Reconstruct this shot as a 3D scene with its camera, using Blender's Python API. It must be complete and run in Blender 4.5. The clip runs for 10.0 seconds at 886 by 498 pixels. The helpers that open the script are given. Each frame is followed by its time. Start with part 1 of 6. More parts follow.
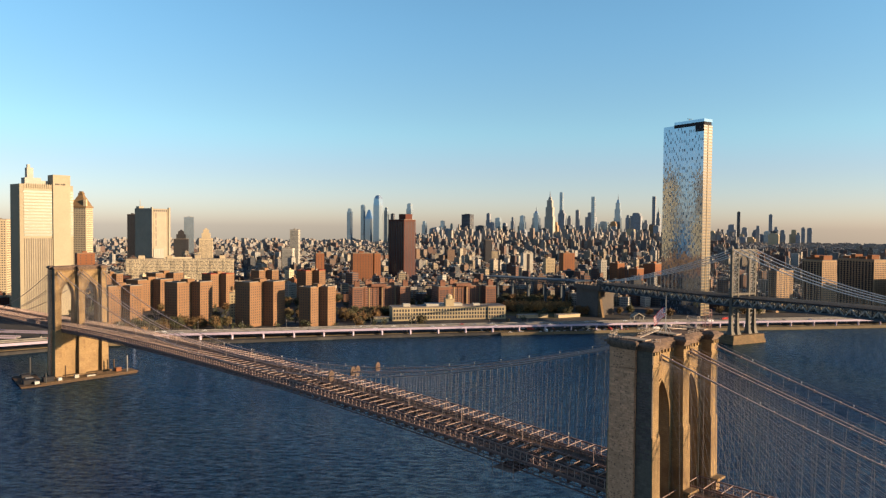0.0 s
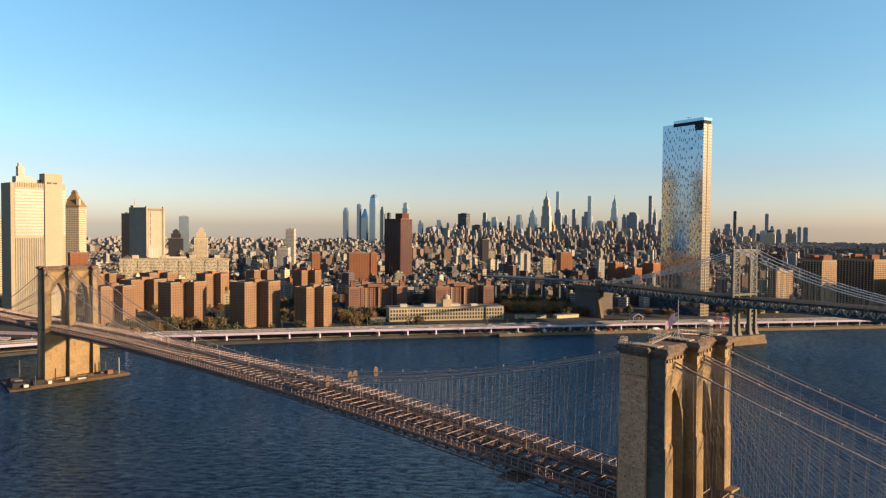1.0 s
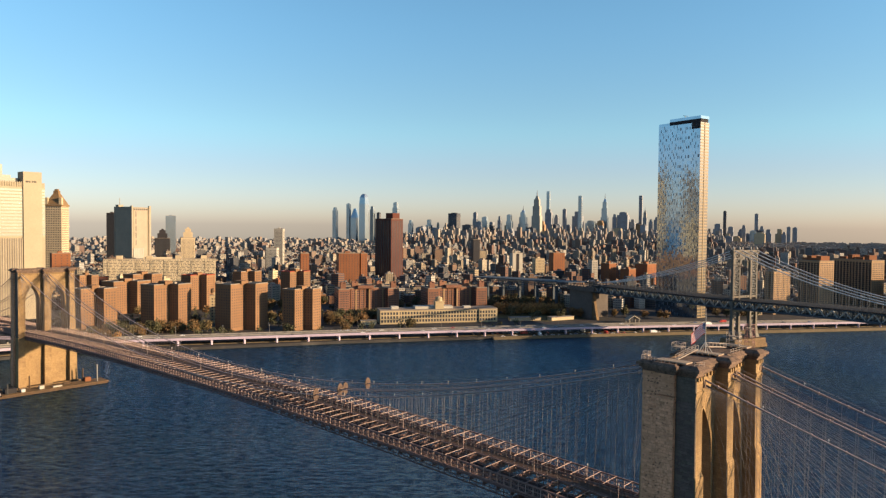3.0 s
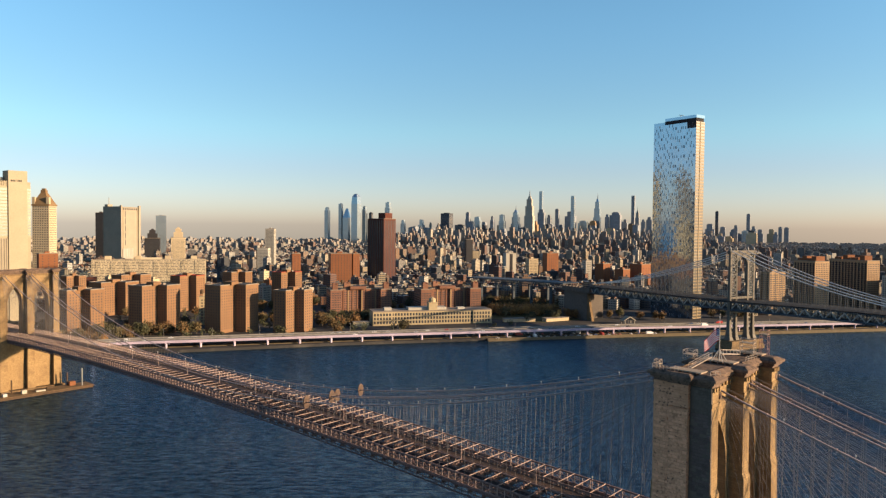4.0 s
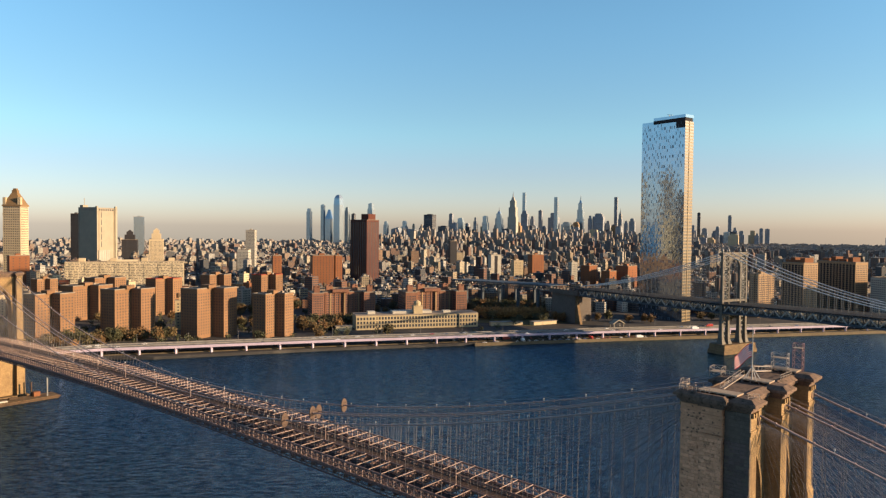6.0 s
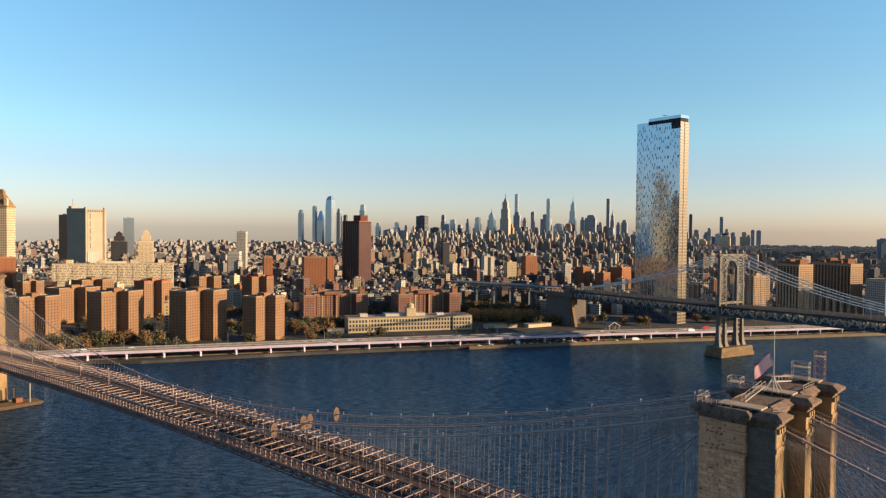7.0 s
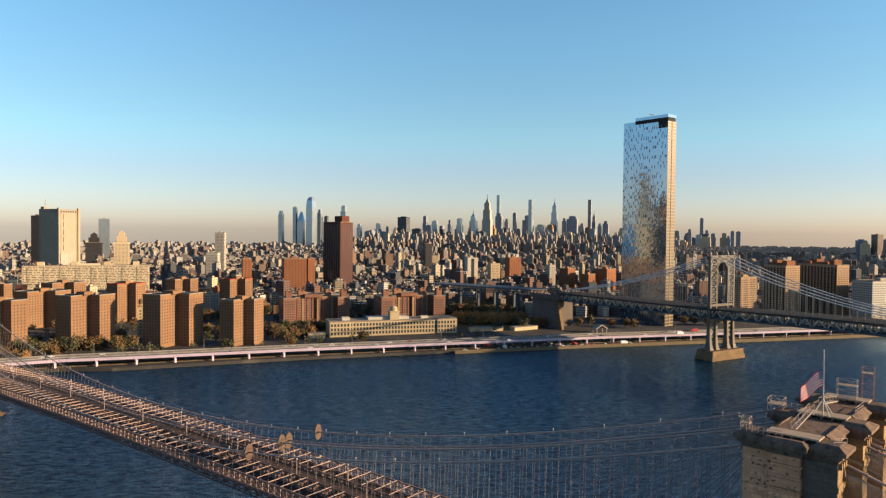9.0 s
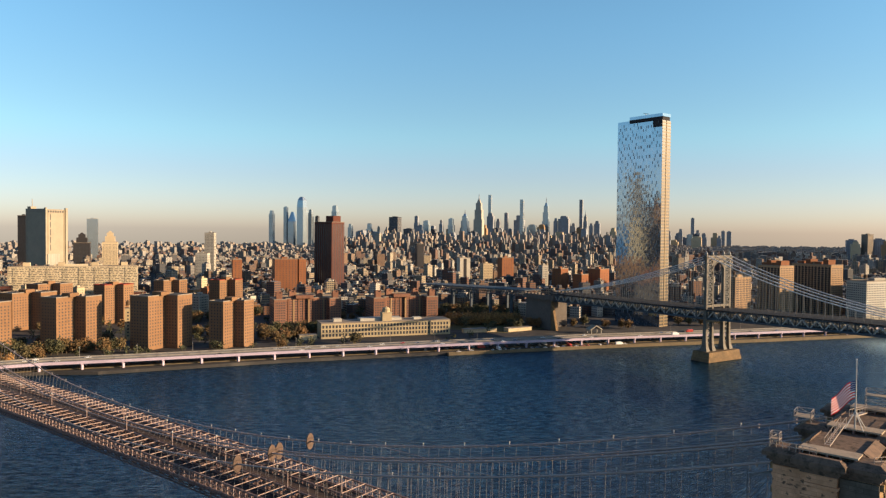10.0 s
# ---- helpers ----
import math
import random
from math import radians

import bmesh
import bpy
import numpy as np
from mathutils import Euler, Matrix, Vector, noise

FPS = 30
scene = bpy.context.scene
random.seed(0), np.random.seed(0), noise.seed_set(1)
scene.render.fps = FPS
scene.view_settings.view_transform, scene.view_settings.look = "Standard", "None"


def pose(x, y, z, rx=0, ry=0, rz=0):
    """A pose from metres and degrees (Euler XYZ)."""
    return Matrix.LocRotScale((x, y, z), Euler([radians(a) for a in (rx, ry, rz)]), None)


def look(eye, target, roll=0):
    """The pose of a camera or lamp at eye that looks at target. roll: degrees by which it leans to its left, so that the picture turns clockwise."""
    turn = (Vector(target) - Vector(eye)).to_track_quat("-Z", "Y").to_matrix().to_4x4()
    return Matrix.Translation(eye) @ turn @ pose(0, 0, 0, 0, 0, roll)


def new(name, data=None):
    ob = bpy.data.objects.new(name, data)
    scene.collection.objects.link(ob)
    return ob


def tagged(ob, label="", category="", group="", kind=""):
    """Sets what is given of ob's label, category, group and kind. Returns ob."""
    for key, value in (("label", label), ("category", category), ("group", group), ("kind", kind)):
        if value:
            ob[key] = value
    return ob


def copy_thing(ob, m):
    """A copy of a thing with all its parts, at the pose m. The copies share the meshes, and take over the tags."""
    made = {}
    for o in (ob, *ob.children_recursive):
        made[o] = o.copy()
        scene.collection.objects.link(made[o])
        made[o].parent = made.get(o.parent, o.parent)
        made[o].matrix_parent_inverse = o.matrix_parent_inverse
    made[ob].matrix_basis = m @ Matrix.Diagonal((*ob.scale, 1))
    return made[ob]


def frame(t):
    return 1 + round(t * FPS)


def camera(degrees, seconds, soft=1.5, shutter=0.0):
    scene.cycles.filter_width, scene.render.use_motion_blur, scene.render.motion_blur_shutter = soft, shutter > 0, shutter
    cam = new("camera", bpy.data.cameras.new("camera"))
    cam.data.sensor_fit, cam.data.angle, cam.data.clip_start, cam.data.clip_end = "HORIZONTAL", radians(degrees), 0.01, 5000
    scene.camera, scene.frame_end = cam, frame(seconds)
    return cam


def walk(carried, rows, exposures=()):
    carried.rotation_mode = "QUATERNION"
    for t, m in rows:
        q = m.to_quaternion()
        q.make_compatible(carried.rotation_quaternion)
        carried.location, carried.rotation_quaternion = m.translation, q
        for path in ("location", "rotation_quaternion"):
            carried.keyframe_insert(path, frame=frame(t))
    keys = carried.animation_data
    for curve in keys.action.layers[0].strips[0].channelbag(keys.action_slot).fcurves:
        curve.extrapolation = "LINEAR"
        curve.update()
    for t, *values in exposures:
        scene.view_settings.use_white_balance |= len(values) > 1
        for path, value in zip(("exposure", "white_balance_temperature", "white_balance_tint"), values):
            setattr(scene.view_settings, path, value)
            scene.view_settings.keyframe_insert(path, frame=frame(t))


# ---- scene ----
cam = camera(64.45, 10.0, soft=1.3)
PATH = [
    (0, (97.59, -204.52, 117.26), (-584.85, 525.77, 86.28), 0.46),
    (0.5, (93.64, -201.57, 117.49), (-586.87, 530.49, 85.9), 0.47),
    (1, (89.58, -198.46, 117.69), (-588.69, 535.66, 85.61), 0.48),
    (1.5, (85.43, -195.2, 117.86), (-590.47, 541.09, 85.71), 0.49),
    (2, (81.23, -191.82, 117.99), (-592.2, 546.73, 85.76), 0.50),
    (2.5, (76.98, -188.35, 118.09), (-593.74, 552.66, 85.76), 0.50),
    (4, (64.2, -177.57, 118.22), (-594.99, 573.72, 85.94), 0.53),
    (4.5, (59.96, -173.91, 118.22), (-594.58, 581.43, 86.14), 0.53),
    (5, (55.76, -170.26, 118.19), (-593.94, 589.27, 86.5), 0.54),
    (5.5, (51.61, -166.61, 118.14), (-593.34, 596.98, 87.02), 0.54),
    (7, (39.44, -155.87, 117.94), (-592.4, 618.72, 90.02), 0.55),
    (7.5, (35.5, -152.38, 117.87), (-591.67, 626.03, 90.65), 0.55),
    (8, (31.6, -148.95, 117.81), (-590.42, 633.59, 91.07), 0.55),
    (8.5, (27.76, -145.58, 117.76), (-588.84, 641.26, 91.41), 0.54),
    (9, (23.96, -142.28, 117.72), (-586.97, 648.97, 91.65), 0.54),
    (9.5, (20.19, -139.05, 117.72), (-585.16, 656.48, 91.68), 0.53),
    (10, (16.45, -135.88, 117.75), (-584.51, 662.97, 91.72), 0.52),
]
walk(cam, [(t, look(eye, target, roll)) for t, eye, target, roll in PATH], exposures=[(0.0, 1.42, 6650, 9.3), (10.0, 1.42, 6650, 9.3)])

# ---- daylight: low morning sun from the south-east, clear sky ----
SUN_EL, SUN_SIDE = 12.5, 27.0          # degrees above the horizon; degrees from +x towards +y
to_sun = Vector((math.cos(radians(SUN_EL)) * math.cos(radians(SUN_SIDE)),
                 math.cos(radians(SUN_EL)) * math.sin(radians(SUN_SIDE)), math.sin(radians(SUN_EL))))
world = bpy.data.worlds.new("sky")
scene.world = world
world.use_nodes = True
wn, wl = world.node_tree.nodes, world.node_tree.links
sky = wn.new("ShaderNodeTexSky")
sky.sky_type = 'NISHITA'
sky.sun_disc = False
sky.sun_elevation = radians(SUN_EL)
sky.sun_rotation = radians(90 - SUN_SIDE)
sky.altitude, sky.air_density, sky.dust_density, sky.ozone_density = 100, 0.85, 0.66, 2.6
# a morning haze layer greys and warms the low sky evenly all round the horizon; clear and bluer above it
height = wn.new("ShaderNodeSeparateXYZ")
wl.new(wn.new("ShaderNodeTexCoord").outputs["Generated"], height.inputs[0])
haze = wn.new("ShaderNodeValToRGB")
wl.new(height.outputs["Z"], haze.inputs[0])
haze.color_ramp.interpolation = 'EASE'
bands = ((0.0, (1.0, 0.84, 0.90)), (0.026, (0.97, 0.85, 0.91)), (0.07, (0.92, 0.85, 0.88)), (0.14, (0.92, 1.03, 0.95)),
         (0.3, (0.92, 1.17, 1.11)), (0.5, (1.02, 1.0, 1.0)), (1.0, (1.02, 0.99, 1.0)))
while len(haze.color_ramp.elements) < len(bands):
    haze.color_ramp.elements.new(0.5)
for e, (place, tone) in zip(haze.color_ramp.elements, bands):
    e.position, e.color = place, (*tone, 1)
air = wn.new("ShaderNodeMix")
air.data_type, air.blend_type = 'RGBA', 'MULTIPLY'
air.inputs[0].default_value = 1.0
wl.new(sky.outputs[0], air.inputs[6])
wl.new(haze.outputs[0], air.inputs[7])
wl.new(air.outputs[2], wn["Background"].inputs[0])
wn["Background"].inputs[1].default_value = 0.082
sun_data = bpy.data.lights.new("sun", 'SUN')
sun_data.energy, sun_data.angle, sun_data.color = 5.0, radians(0.53), (1.0, 0.71, 0.44)
sun = new("sun", sun_data)
sun.matrix_world = look(to_sun * 900, (0, 0, 0))


# ---- mesh building ----
class Geo:
    """Gathers faces for one mesh."""

    def __init__(self):
        self.v, self.f = [], []

    def add(self, pts, faces):
        n = len(self.v)
        self.v += [tuple(p) for p in pts]
        self.f += [tuple(n + i for i in q) for q in faces]

    def box(self, x0, x1, y0, y1, z0, z1, tx=0.0, ty=0.0):
        """A box; tx, ty draw the top in on each side."""
        self.add([(x0, y0, z0), (x1, y0, z0), (x1, y1, z0), (x0, y1, z0), (x0 + tx, y0 + ty, z1), (x1 - tx, y0 + ty, z1),
                  (x1 - tx, y1 - ty, z1), (x0 + tx, y1 - ty, z1)],
                 [(3, 2, 1, 0), (4, 5, 6, 7), (0, 1, 5, 4), (1, 2, 6, 5), (2, 3, 7, 6), (3, 0, 4, 7)])

    def beam(self, p, q, w, h=None):
        p, q = Vector(p), Vector(q)
        d = (q - p).normalized()
        side = d.cross(Vector((0, 0, 1)))
        side = Vector((1, 0, 0)) if side.length < 1e-4 else side.normalized()
        up = side.cross(d)
        a, b = side * (w / 2), up * ((h or w) / 2)
        self.add([p - a - b, p + a - b, p + a + b, p - a + b, q - a - b, q + a - b, q + a + b, q - a + b],
                 [(0, 1, 2, 3), (7, 6, 5, 4), (1, 0, 4, 5), (2, 1, 5, 6), (3, 2, 6, 7), (0, 3, 7, 4)])

    def prism(self, poly, z0, z1, shrink=0.0):
        """An upright prism over a counter-clockwise outline."""
        n = len(poly)
        cx, cy = sum(p[0] for p in poly) / n, sum(p[1] for p in poly) / n
        k = 1 - shrink
        self.add([(x, y, z0) for x, y in poly] + [(cx + (x - cx) * k, cy + (y - cy) * k, z1) for x, y in poly],
                 [tuple(reversed(range(n))), tuple(range(n, 2 * n))] + [(i, (i + 1) % n, n + (i + 1) % n, n + i) for i in range(n)])

    def stack(self, cx, cy, rows):
        """One closed skin over rows of z, half-width along x, half-width along y."""
        k = len(rows)
        self.add([p for z, a, b in rows for p in ((cx - a, cy - b, z), (cx + a, cy - b, z), (cx + a, cy + b, z), (cx - a, cy + b, z))],
                 [(4 * i + q, 4 * i + (q + 1) % 4, 4 * i + 4 + (q + 1) % 4, 4 * i + 4 + q) for i in range(k - 1) for q in range(4)]
                 + [(3, 2, 1, 0), (4 * k - 4, 4 * k - 3, 4 * k - 2, 4 * k - 1)])

    def slab_y(self, poly, y0, y1):
        """An outline in x, z drawn out along y."""
        n = len(poly)
        self.add([(x, y0, z) for x, z in poly] + [(x, y1, z) for x, z in poly],
                 [tuple(range(n)), tuple(reversed(range(n, 2 * n)))] + [((i + 1) % n, i, n + i, n + (i + 1) % n) for i in range(n)])

    def slab_x(self, poly, x0, x1):
        """An outline in y, z drawn out along x."""
        n = len(poly)
        self.add([(x0, y, z) for y, z in poly] + [(x1, y, z) for y, z in poly],
                 [tuple(reversed(range(n))), tuple(range(n, 2 * n))] + [(i, (i + 1) % n, n + (i + 1) % n, n + i) for i in range(n)])

    def ribbon(self, rows):
        """A band along x from rows of x, y0, y1, z0, z1, closed all round."""
        k = len(rows)
        self.add([p for x, y0, y1, z0, z1 in rows for p in ((x, y0, z0), (x, y1, z0), (x, y1, z1), (x, y0, z1))],
                 [(4 * i + a, 4 * i + b, 4 * i + 4 + b, 4 * i + 4 + a) for i in range(k - 1) for a, b in ((1, 0), (2, 1), (3, 2), (0, 3))]
                 + [(3, 2, 1, 0), (4 * k - 4, 4 * k - 3, 4 * k - 2, 4 * k - 1)])

    def tube(self, pts, r, n=6):
        pts = [Vector(p) for p in pts]
        rings = []
        for i, p in enumerate(pts):
            d = (pts[min(i + 1, len(pts) - 1)] - pts[max(i - 1, 0)]).normalized()
            s = d.cross(Vector((0, 0, 1)))
            s = Vector((1, 0, 0)) if s.length < 1e-4 else s.normalized()
            u = s.cross(d)
            rr = r[i] if isinstance(r, (list, tuple)) else r
            rings.append([p + rr * (s * math.cos(2 * math.pi * k / n) + u * math.sin(2 * math.pi * k / n)) for k in range(n)])
        m = len(pts)
        self.add([q for ring in rings for q in ring],
                 [(i * n + k, i * n + (k + 1) % n, (i + 1) * n + (k + 1) % n, (i + 1) * n + k) for i in range(m - 1) for k in range(n)]
                 + [tuple(reversed(range(n))), tuple(range((m - 1) * n, m * n))])

    def mesh(self, name, material, smooth=False):
        me = bpy.data.meshes.new(name)
        me.from_pydata(self.v, [], self.f)
        me.materials.append(material)
        if smooth:
            me.polygons.foreach_set("use_smooth", [True] * len(me.polygons))
        me.update()
        return me


def part(name, geo, material, parent, label="", kind="", smooth=False):
    ob = new(name, geo.mesh(name, material, smooth))
    ob.parent = parent
    return tagged(ob, label=label, kind=kind)


def thing(name, label, category, at=(0, 0, 0), turn=0.0, group="", kind=""):
    ob = new(name)
    ob.matrix_basis = pose(*at, 0, 0, turn)
    ob.empty_display_size = 1
    return tagged(ob, label, category, group, kind)


def solid(name, geo, material, label, category, group="", kind="", smooth=False):
    return tagged(new(name, geo.mesh(name, material, smooth)), label, category, group, kind)


# ---- materials ----
def nodes_of(name):
    m = bpy.data.materials.new(name)
    m.use_nodes = True
    nt = m.node_tree
    return m, nt.nodes, nt.links, nt.nodes["Principled BSDF"]


def noise_node(n, l, vec, scale, detail=3.0, rough=0.55):
    t = n.new("ShaderNodeTexNoise")
    t.inputs["Scale"].default_value, t.inputs["Detail"].default_value, t.inputs["Roughness"].default_value = scale, detail, rough
    l.new(vec, t.inputs["Vector"])
    return t.outputs["Fac"]


def mixed(n, l, fac, a, b, mode='MIX'):
    m = n.new("ShaderNodeMix")
    m.data_type, m.blend_type = 'RGBA', mode
    for socket, value in ((m.inputs[0], fac), (m.inputs[6], a), (m.inputs[7], b)):
        if isinstance(value, (int, float)):
            socket.default_value = value
        elif isinstance(value, tuple):
            socket.default_value = (*value, 1) if len(value) == 3 else value
        else:
            l.new(value, socket)
    return m.outputs[2]


def calc(n, l, op, a, b=0.0, c=0.0):
    m = n.new("ShaderNodeMath")
    m.operation = op
    for socket, value in zip(m.inputs, (a, b, c)):
        if isinstance(value, (int, float)):
            socket.default_value = value
        else:
            l.new(value, socket)
    return m.outputs[0]


def ramp(n, l, fac, stops, step=False):
    r = n.new("ShaderNodeValToRGB")
    if step:
        r.color_ramp.interpolation = 'CONSTANT'
    e = r.color_ramp.elements
    while len(e) < len(stops):
        e.new(0.5)
    for el, (p, c) in zip(e, stops):
        el.position, el.color = p, (*c, 1)
    l.new(fac, r.inputs[0])
    return r.outputs[0]


def surface(name, a, b=None, rough=0.8, metal=0.0, fine=1.5, coarse=0.12, bump=0.0, stain=None, by_object=0.0):
    """A surface with grain, larger patches, and, where asked, bump, stains and a shade of its own for each object."""
    m, n, l, p = nodes_of(name)
    pos = n.new("ShaderNodeNewGeometry").outputs["Position"]
    b = b or tuple(c * 0.7 for c in a)
    g = noise_node(n, l, pos, fine, 4)
    c = noise_node(n, l, pos, coarse, 3)
    fac = calc(n, l, 'ADD', calc(n, l, 'MULTIPLY', g, 0.5), calc(n, l, 'MULTIPLY', c, 0.5))
    fac = n_range(n, l, fac, 0.35, 0.65)
    col = mixed(n, l, fac, a, b)
    if stain:
        s = n_range(n, l, noise_node(n, l, pos, coarse * 2.3, 5, 0.7), 0.52, 0.66)
        col = mixed(n, l, s, col, stain)
    if by_object:
        rnd = n.new("ShaderNodeObjectInfo").outputs["Random"]
        hsv = n.new("ShaderNodeHueSaturation")
        l.new(col, hsv.inputs["Color"])
        l.new(calc(n, l, 'MULTIPLY_ADD', rnd, 2 * by_object, 1 - by_object), hsv.inputs["Value"])
        col = hsv.outputs[0]
    l.new(col, p.inputs["Base Color"])
    p.inputs["Roughness"].default_value, p.inputs["Metallic"].default_value = rough, metal
    p.inputs["Specular IOR Level"].default_value = 0.5 if rough < 0.5 else 0.2
    if bump:
        bn = n.new("ShaderNodeBump")
        bn.inputs["Strength"].default_value, bn.inputs["Distance"].default_value = 0.6, bump
        l.new(g, bn.inputs["Height"])
        l.new(bn.outputs[0], p.inputs["Normal"])
    return m


def n_range(n, l, value, lo, hi):
    r = n.new("ShaderNodeMapRange")
    r.inputs[1].default_value, r.inputs[2].default_value = lo, hi
    l.new(value, r.inputs[0])
    return r.outputs[0]


def wall_coords(n, l):
    """Metres along the wall, and height."""
    geo = n.new("ShaderNodeNewGeometry")
    cr = n.new("ShaderNodeVectorMath")
    cr.operation = 'CROSS_PRODUCT'
    l.new(geo.outputs["True Normal"], cr.inputs[0])
    cr.inputs[1].default_value = (0, 0, 1)
    dt = n.new("ShaderNodeVectorMath")
    dt.operation = 'DOT_PRODUCT'
    l.new(cr.outputs[0], dt.inputs[0])
    l.new(geo.outputs["Position"], dt.inputs[1])
    xyz = n.new("ShaderNodeSeparateXYZ")
    l.new(geo.outputs["Position"], xyz.inputs[0])
    nz = n.new("ShaderNodeSeparateXYZ")
    l.new(geo.outputs["True Normal"], nz.inputs[0])
    return geo, dt.outputs["Value"], xyz.outputs[2], nz.outputs[2]


def masonry(name, a, b, joint, bw, bh, rough=0.85, stain=None, dark=None):
    """Coursed stone or brick, by metres along the wall."""
    m, n, l, p = nodes_of(name)
    geo, along, height, nz = wall_coords(n, l)
    comb = n.new("ShaderNodeCombineXYZ")
    l.new(along, comb.inputs[0])
    l.new(height, comb.inputs[1])
    bt = n.new("ShaderNodeTexBrick")
    bt.inputs["Scale"].default_value = 1.0
    bt.inputs["Brick Width"].default_value, bt.inputs["Row Height"].default_value = bw, bh
    bt.inputs["Mortar Size"].default_value, bt.inputs["Mortar Smooth"].default_value = bh * 0.05, 0.3
    for key, value in (("Color1", a), ("Color2", b), ("Mortar", joint)):
        bt.inputs[key].default_value = (*value, 1)
    l.new(comb.outputs[0], bt.inputs["Vector"])
    pos = geo.outputs["Position"]
    col = mixed(n, l, n_range(n, l, noise_node(n, l, pos, 0.9, 5, 0.7), 0.3, 0.75), bt.outputs["Color"], tuple(c * 0.62 for c in b))
    if stain:
        col = mixed(n, l, n_range(n, l, noise_node(n, l, pos, 0.13, 5, 0.65), 0.45, 0.7), col, stain)
    if dark:
        spots = n.new("ShaderNodeTexVoronoi")
        spots.inputs["Scale"].default_value = 1.15
        flat = n.new("ShaderNodeMapping")
        flat.inputs["Scale"].default_value = (0.9, 0.9, 1.5)
        jit = n.new("ShaderNodeTexNoise")
        jit.inputs["Scale"].default_value, jit.inputs["Detail"].default_value = 1.6, 3.0
        l.new(pos, jit.inputs["Vector"])
        bend = n.new("ShaderNodeVectorMath")
        bend.operation = 'MULTIPLY_ADD'
        bend.inputs[1].default_value = (1.1, 1.1, 1.1)
        l.new(jit.outputs["Color"], bend.inputs[0])
        l.new(pos, bend.inputs[2])
        l.new(bend.outputs[0], flat.inputs[0])
        l.new(flat.outputs[0], spots.inputs["Vector"])
        near = n_range(n, l, spots.outputs["Distance"], 0.4, 0.18)
        sep = n.new("ShaderNodeSeparateColor")
        l.new(spots.outputs["Color"], sep.inputs[0])
        pick = n_range(n, l, sep.outputs[0], 0.38, 0.42)
        col = mixed(n, l, calc(n, l, 'MULTIPLY', near, pick), col, dark)
    l.new(col, p.inputs["Base Color"])
    p.inputs["Roughness"].default_value = rough
    p.inputs["Specular IOR Level"].default_value = 0.2
    bn = n.new("ShaderNodeBump")
    bn.inputs["Strength"].default_value, bn.inputs["Distance"].default_value = 0.5, 0.12
    hgt = calc(n, l, 'ADD', calc(n, l, 'MULTIPLY', bt.outputs["Fac"], -1.0), noise_node(n, l, pos, 2.5, 5, 0.7))
    l.new(hgt, bn.inputs["Height"])
    l.new(bn.outputs[0], p.inputs["Normal"])
    return m


def city_walls(name, colours, floor=3.3, pitch=3.4, glass=(0.03, 0.04, 0.055), roofs=None):
    """Walls of many joined buildings: a colour for each, rows of windows, and roofs of tar, gravel or light coating."""
    m, n, l, p = nodes_of(name)
    geo, along, height, nz = wall_coords(n, l)
    rnd = geo.outputs["Random Per Island"]
    wall = ramp(n, l, rnd, [(i / len(colours), c) for i, c in enumerate(colours)], True)
    pos = geo.outputs["Position"]
    wall = mixed(n, l, n_range(n, l, noise_node(n, l, pos, 0.06, 4), 0.35, 0.7), wall, mixed(n, l, 0.4, wall, (0.08, 0.07, 0.06)))
    r2 = calc(n, l, 'FRACT', calc(n, l, 'MULTIPLY', rnd, 37.7))
    pit = calc(n, l, 'MULTIPLY_ADD', r2, pitch * 0.7, pitch * 0.7)
    fu = calc(n, l, 'FRACT', calc(n, l, 'DIVIDE', along, pit))
    fv = calc(n, l, 'FRACT', calc(n, l, 'DIVIDE', height, floor))
    wide = calc(n, l, 'MULTIPLY_ADD', calc(n, l, 'FRACT', calc(n, l, 'MULTIPLY', rnd, 91.3)), 0.22, 0.18)
    inu = calc(n, l, 'LESS_THAN', calc(n, l, 'ABSOLUTE', calc(n, l, 'SUBTRACT', fu, 0.5)), wide)
    inv = calc(n, l, 'LESS_THAN', calc(n, l, 'ABSOLUTE', calc(n, l, 'SUBTRACT', fv, 0.5)), 0.26)
    side = calc(n, l, 'LESS_THAN', calc(n, l, 'ABSOLUTE', nz), 0.5)
    win = calc(n, l, 'MULTIPLY', calc(n, l, 'MULTIPLY', inu, inv), side)
    col = mixed(n, l, win, wall, glass)
    top = calc(n, l, 'GREATER_THAN', nz, 0.5)
    r3 = calc(n, l, 'FRACT', calc(n, l, 'MULTIPLY', rnd, 13.1))
    roof = ramp(n, l, r3, roofs or [(0, (0.05, 0.05, 0.055)), (0.35, (0.12, 0.11, 0.1)), (0.6, (0.2, 0.19, 0.175)), (0.85, (0.4, 0.39, 0.37))], True)
    col = mixed(n, l, top, col, roof)
    l.new(col, p.inputs["Base Color"])
    l.new(calc(n, l, 'MULTIPLY_ADD', win, -0.65, 0.85), p.inputs["Roughness"])
    p.inputs["Specular IOR Level"].default_value = 0.25
    return m


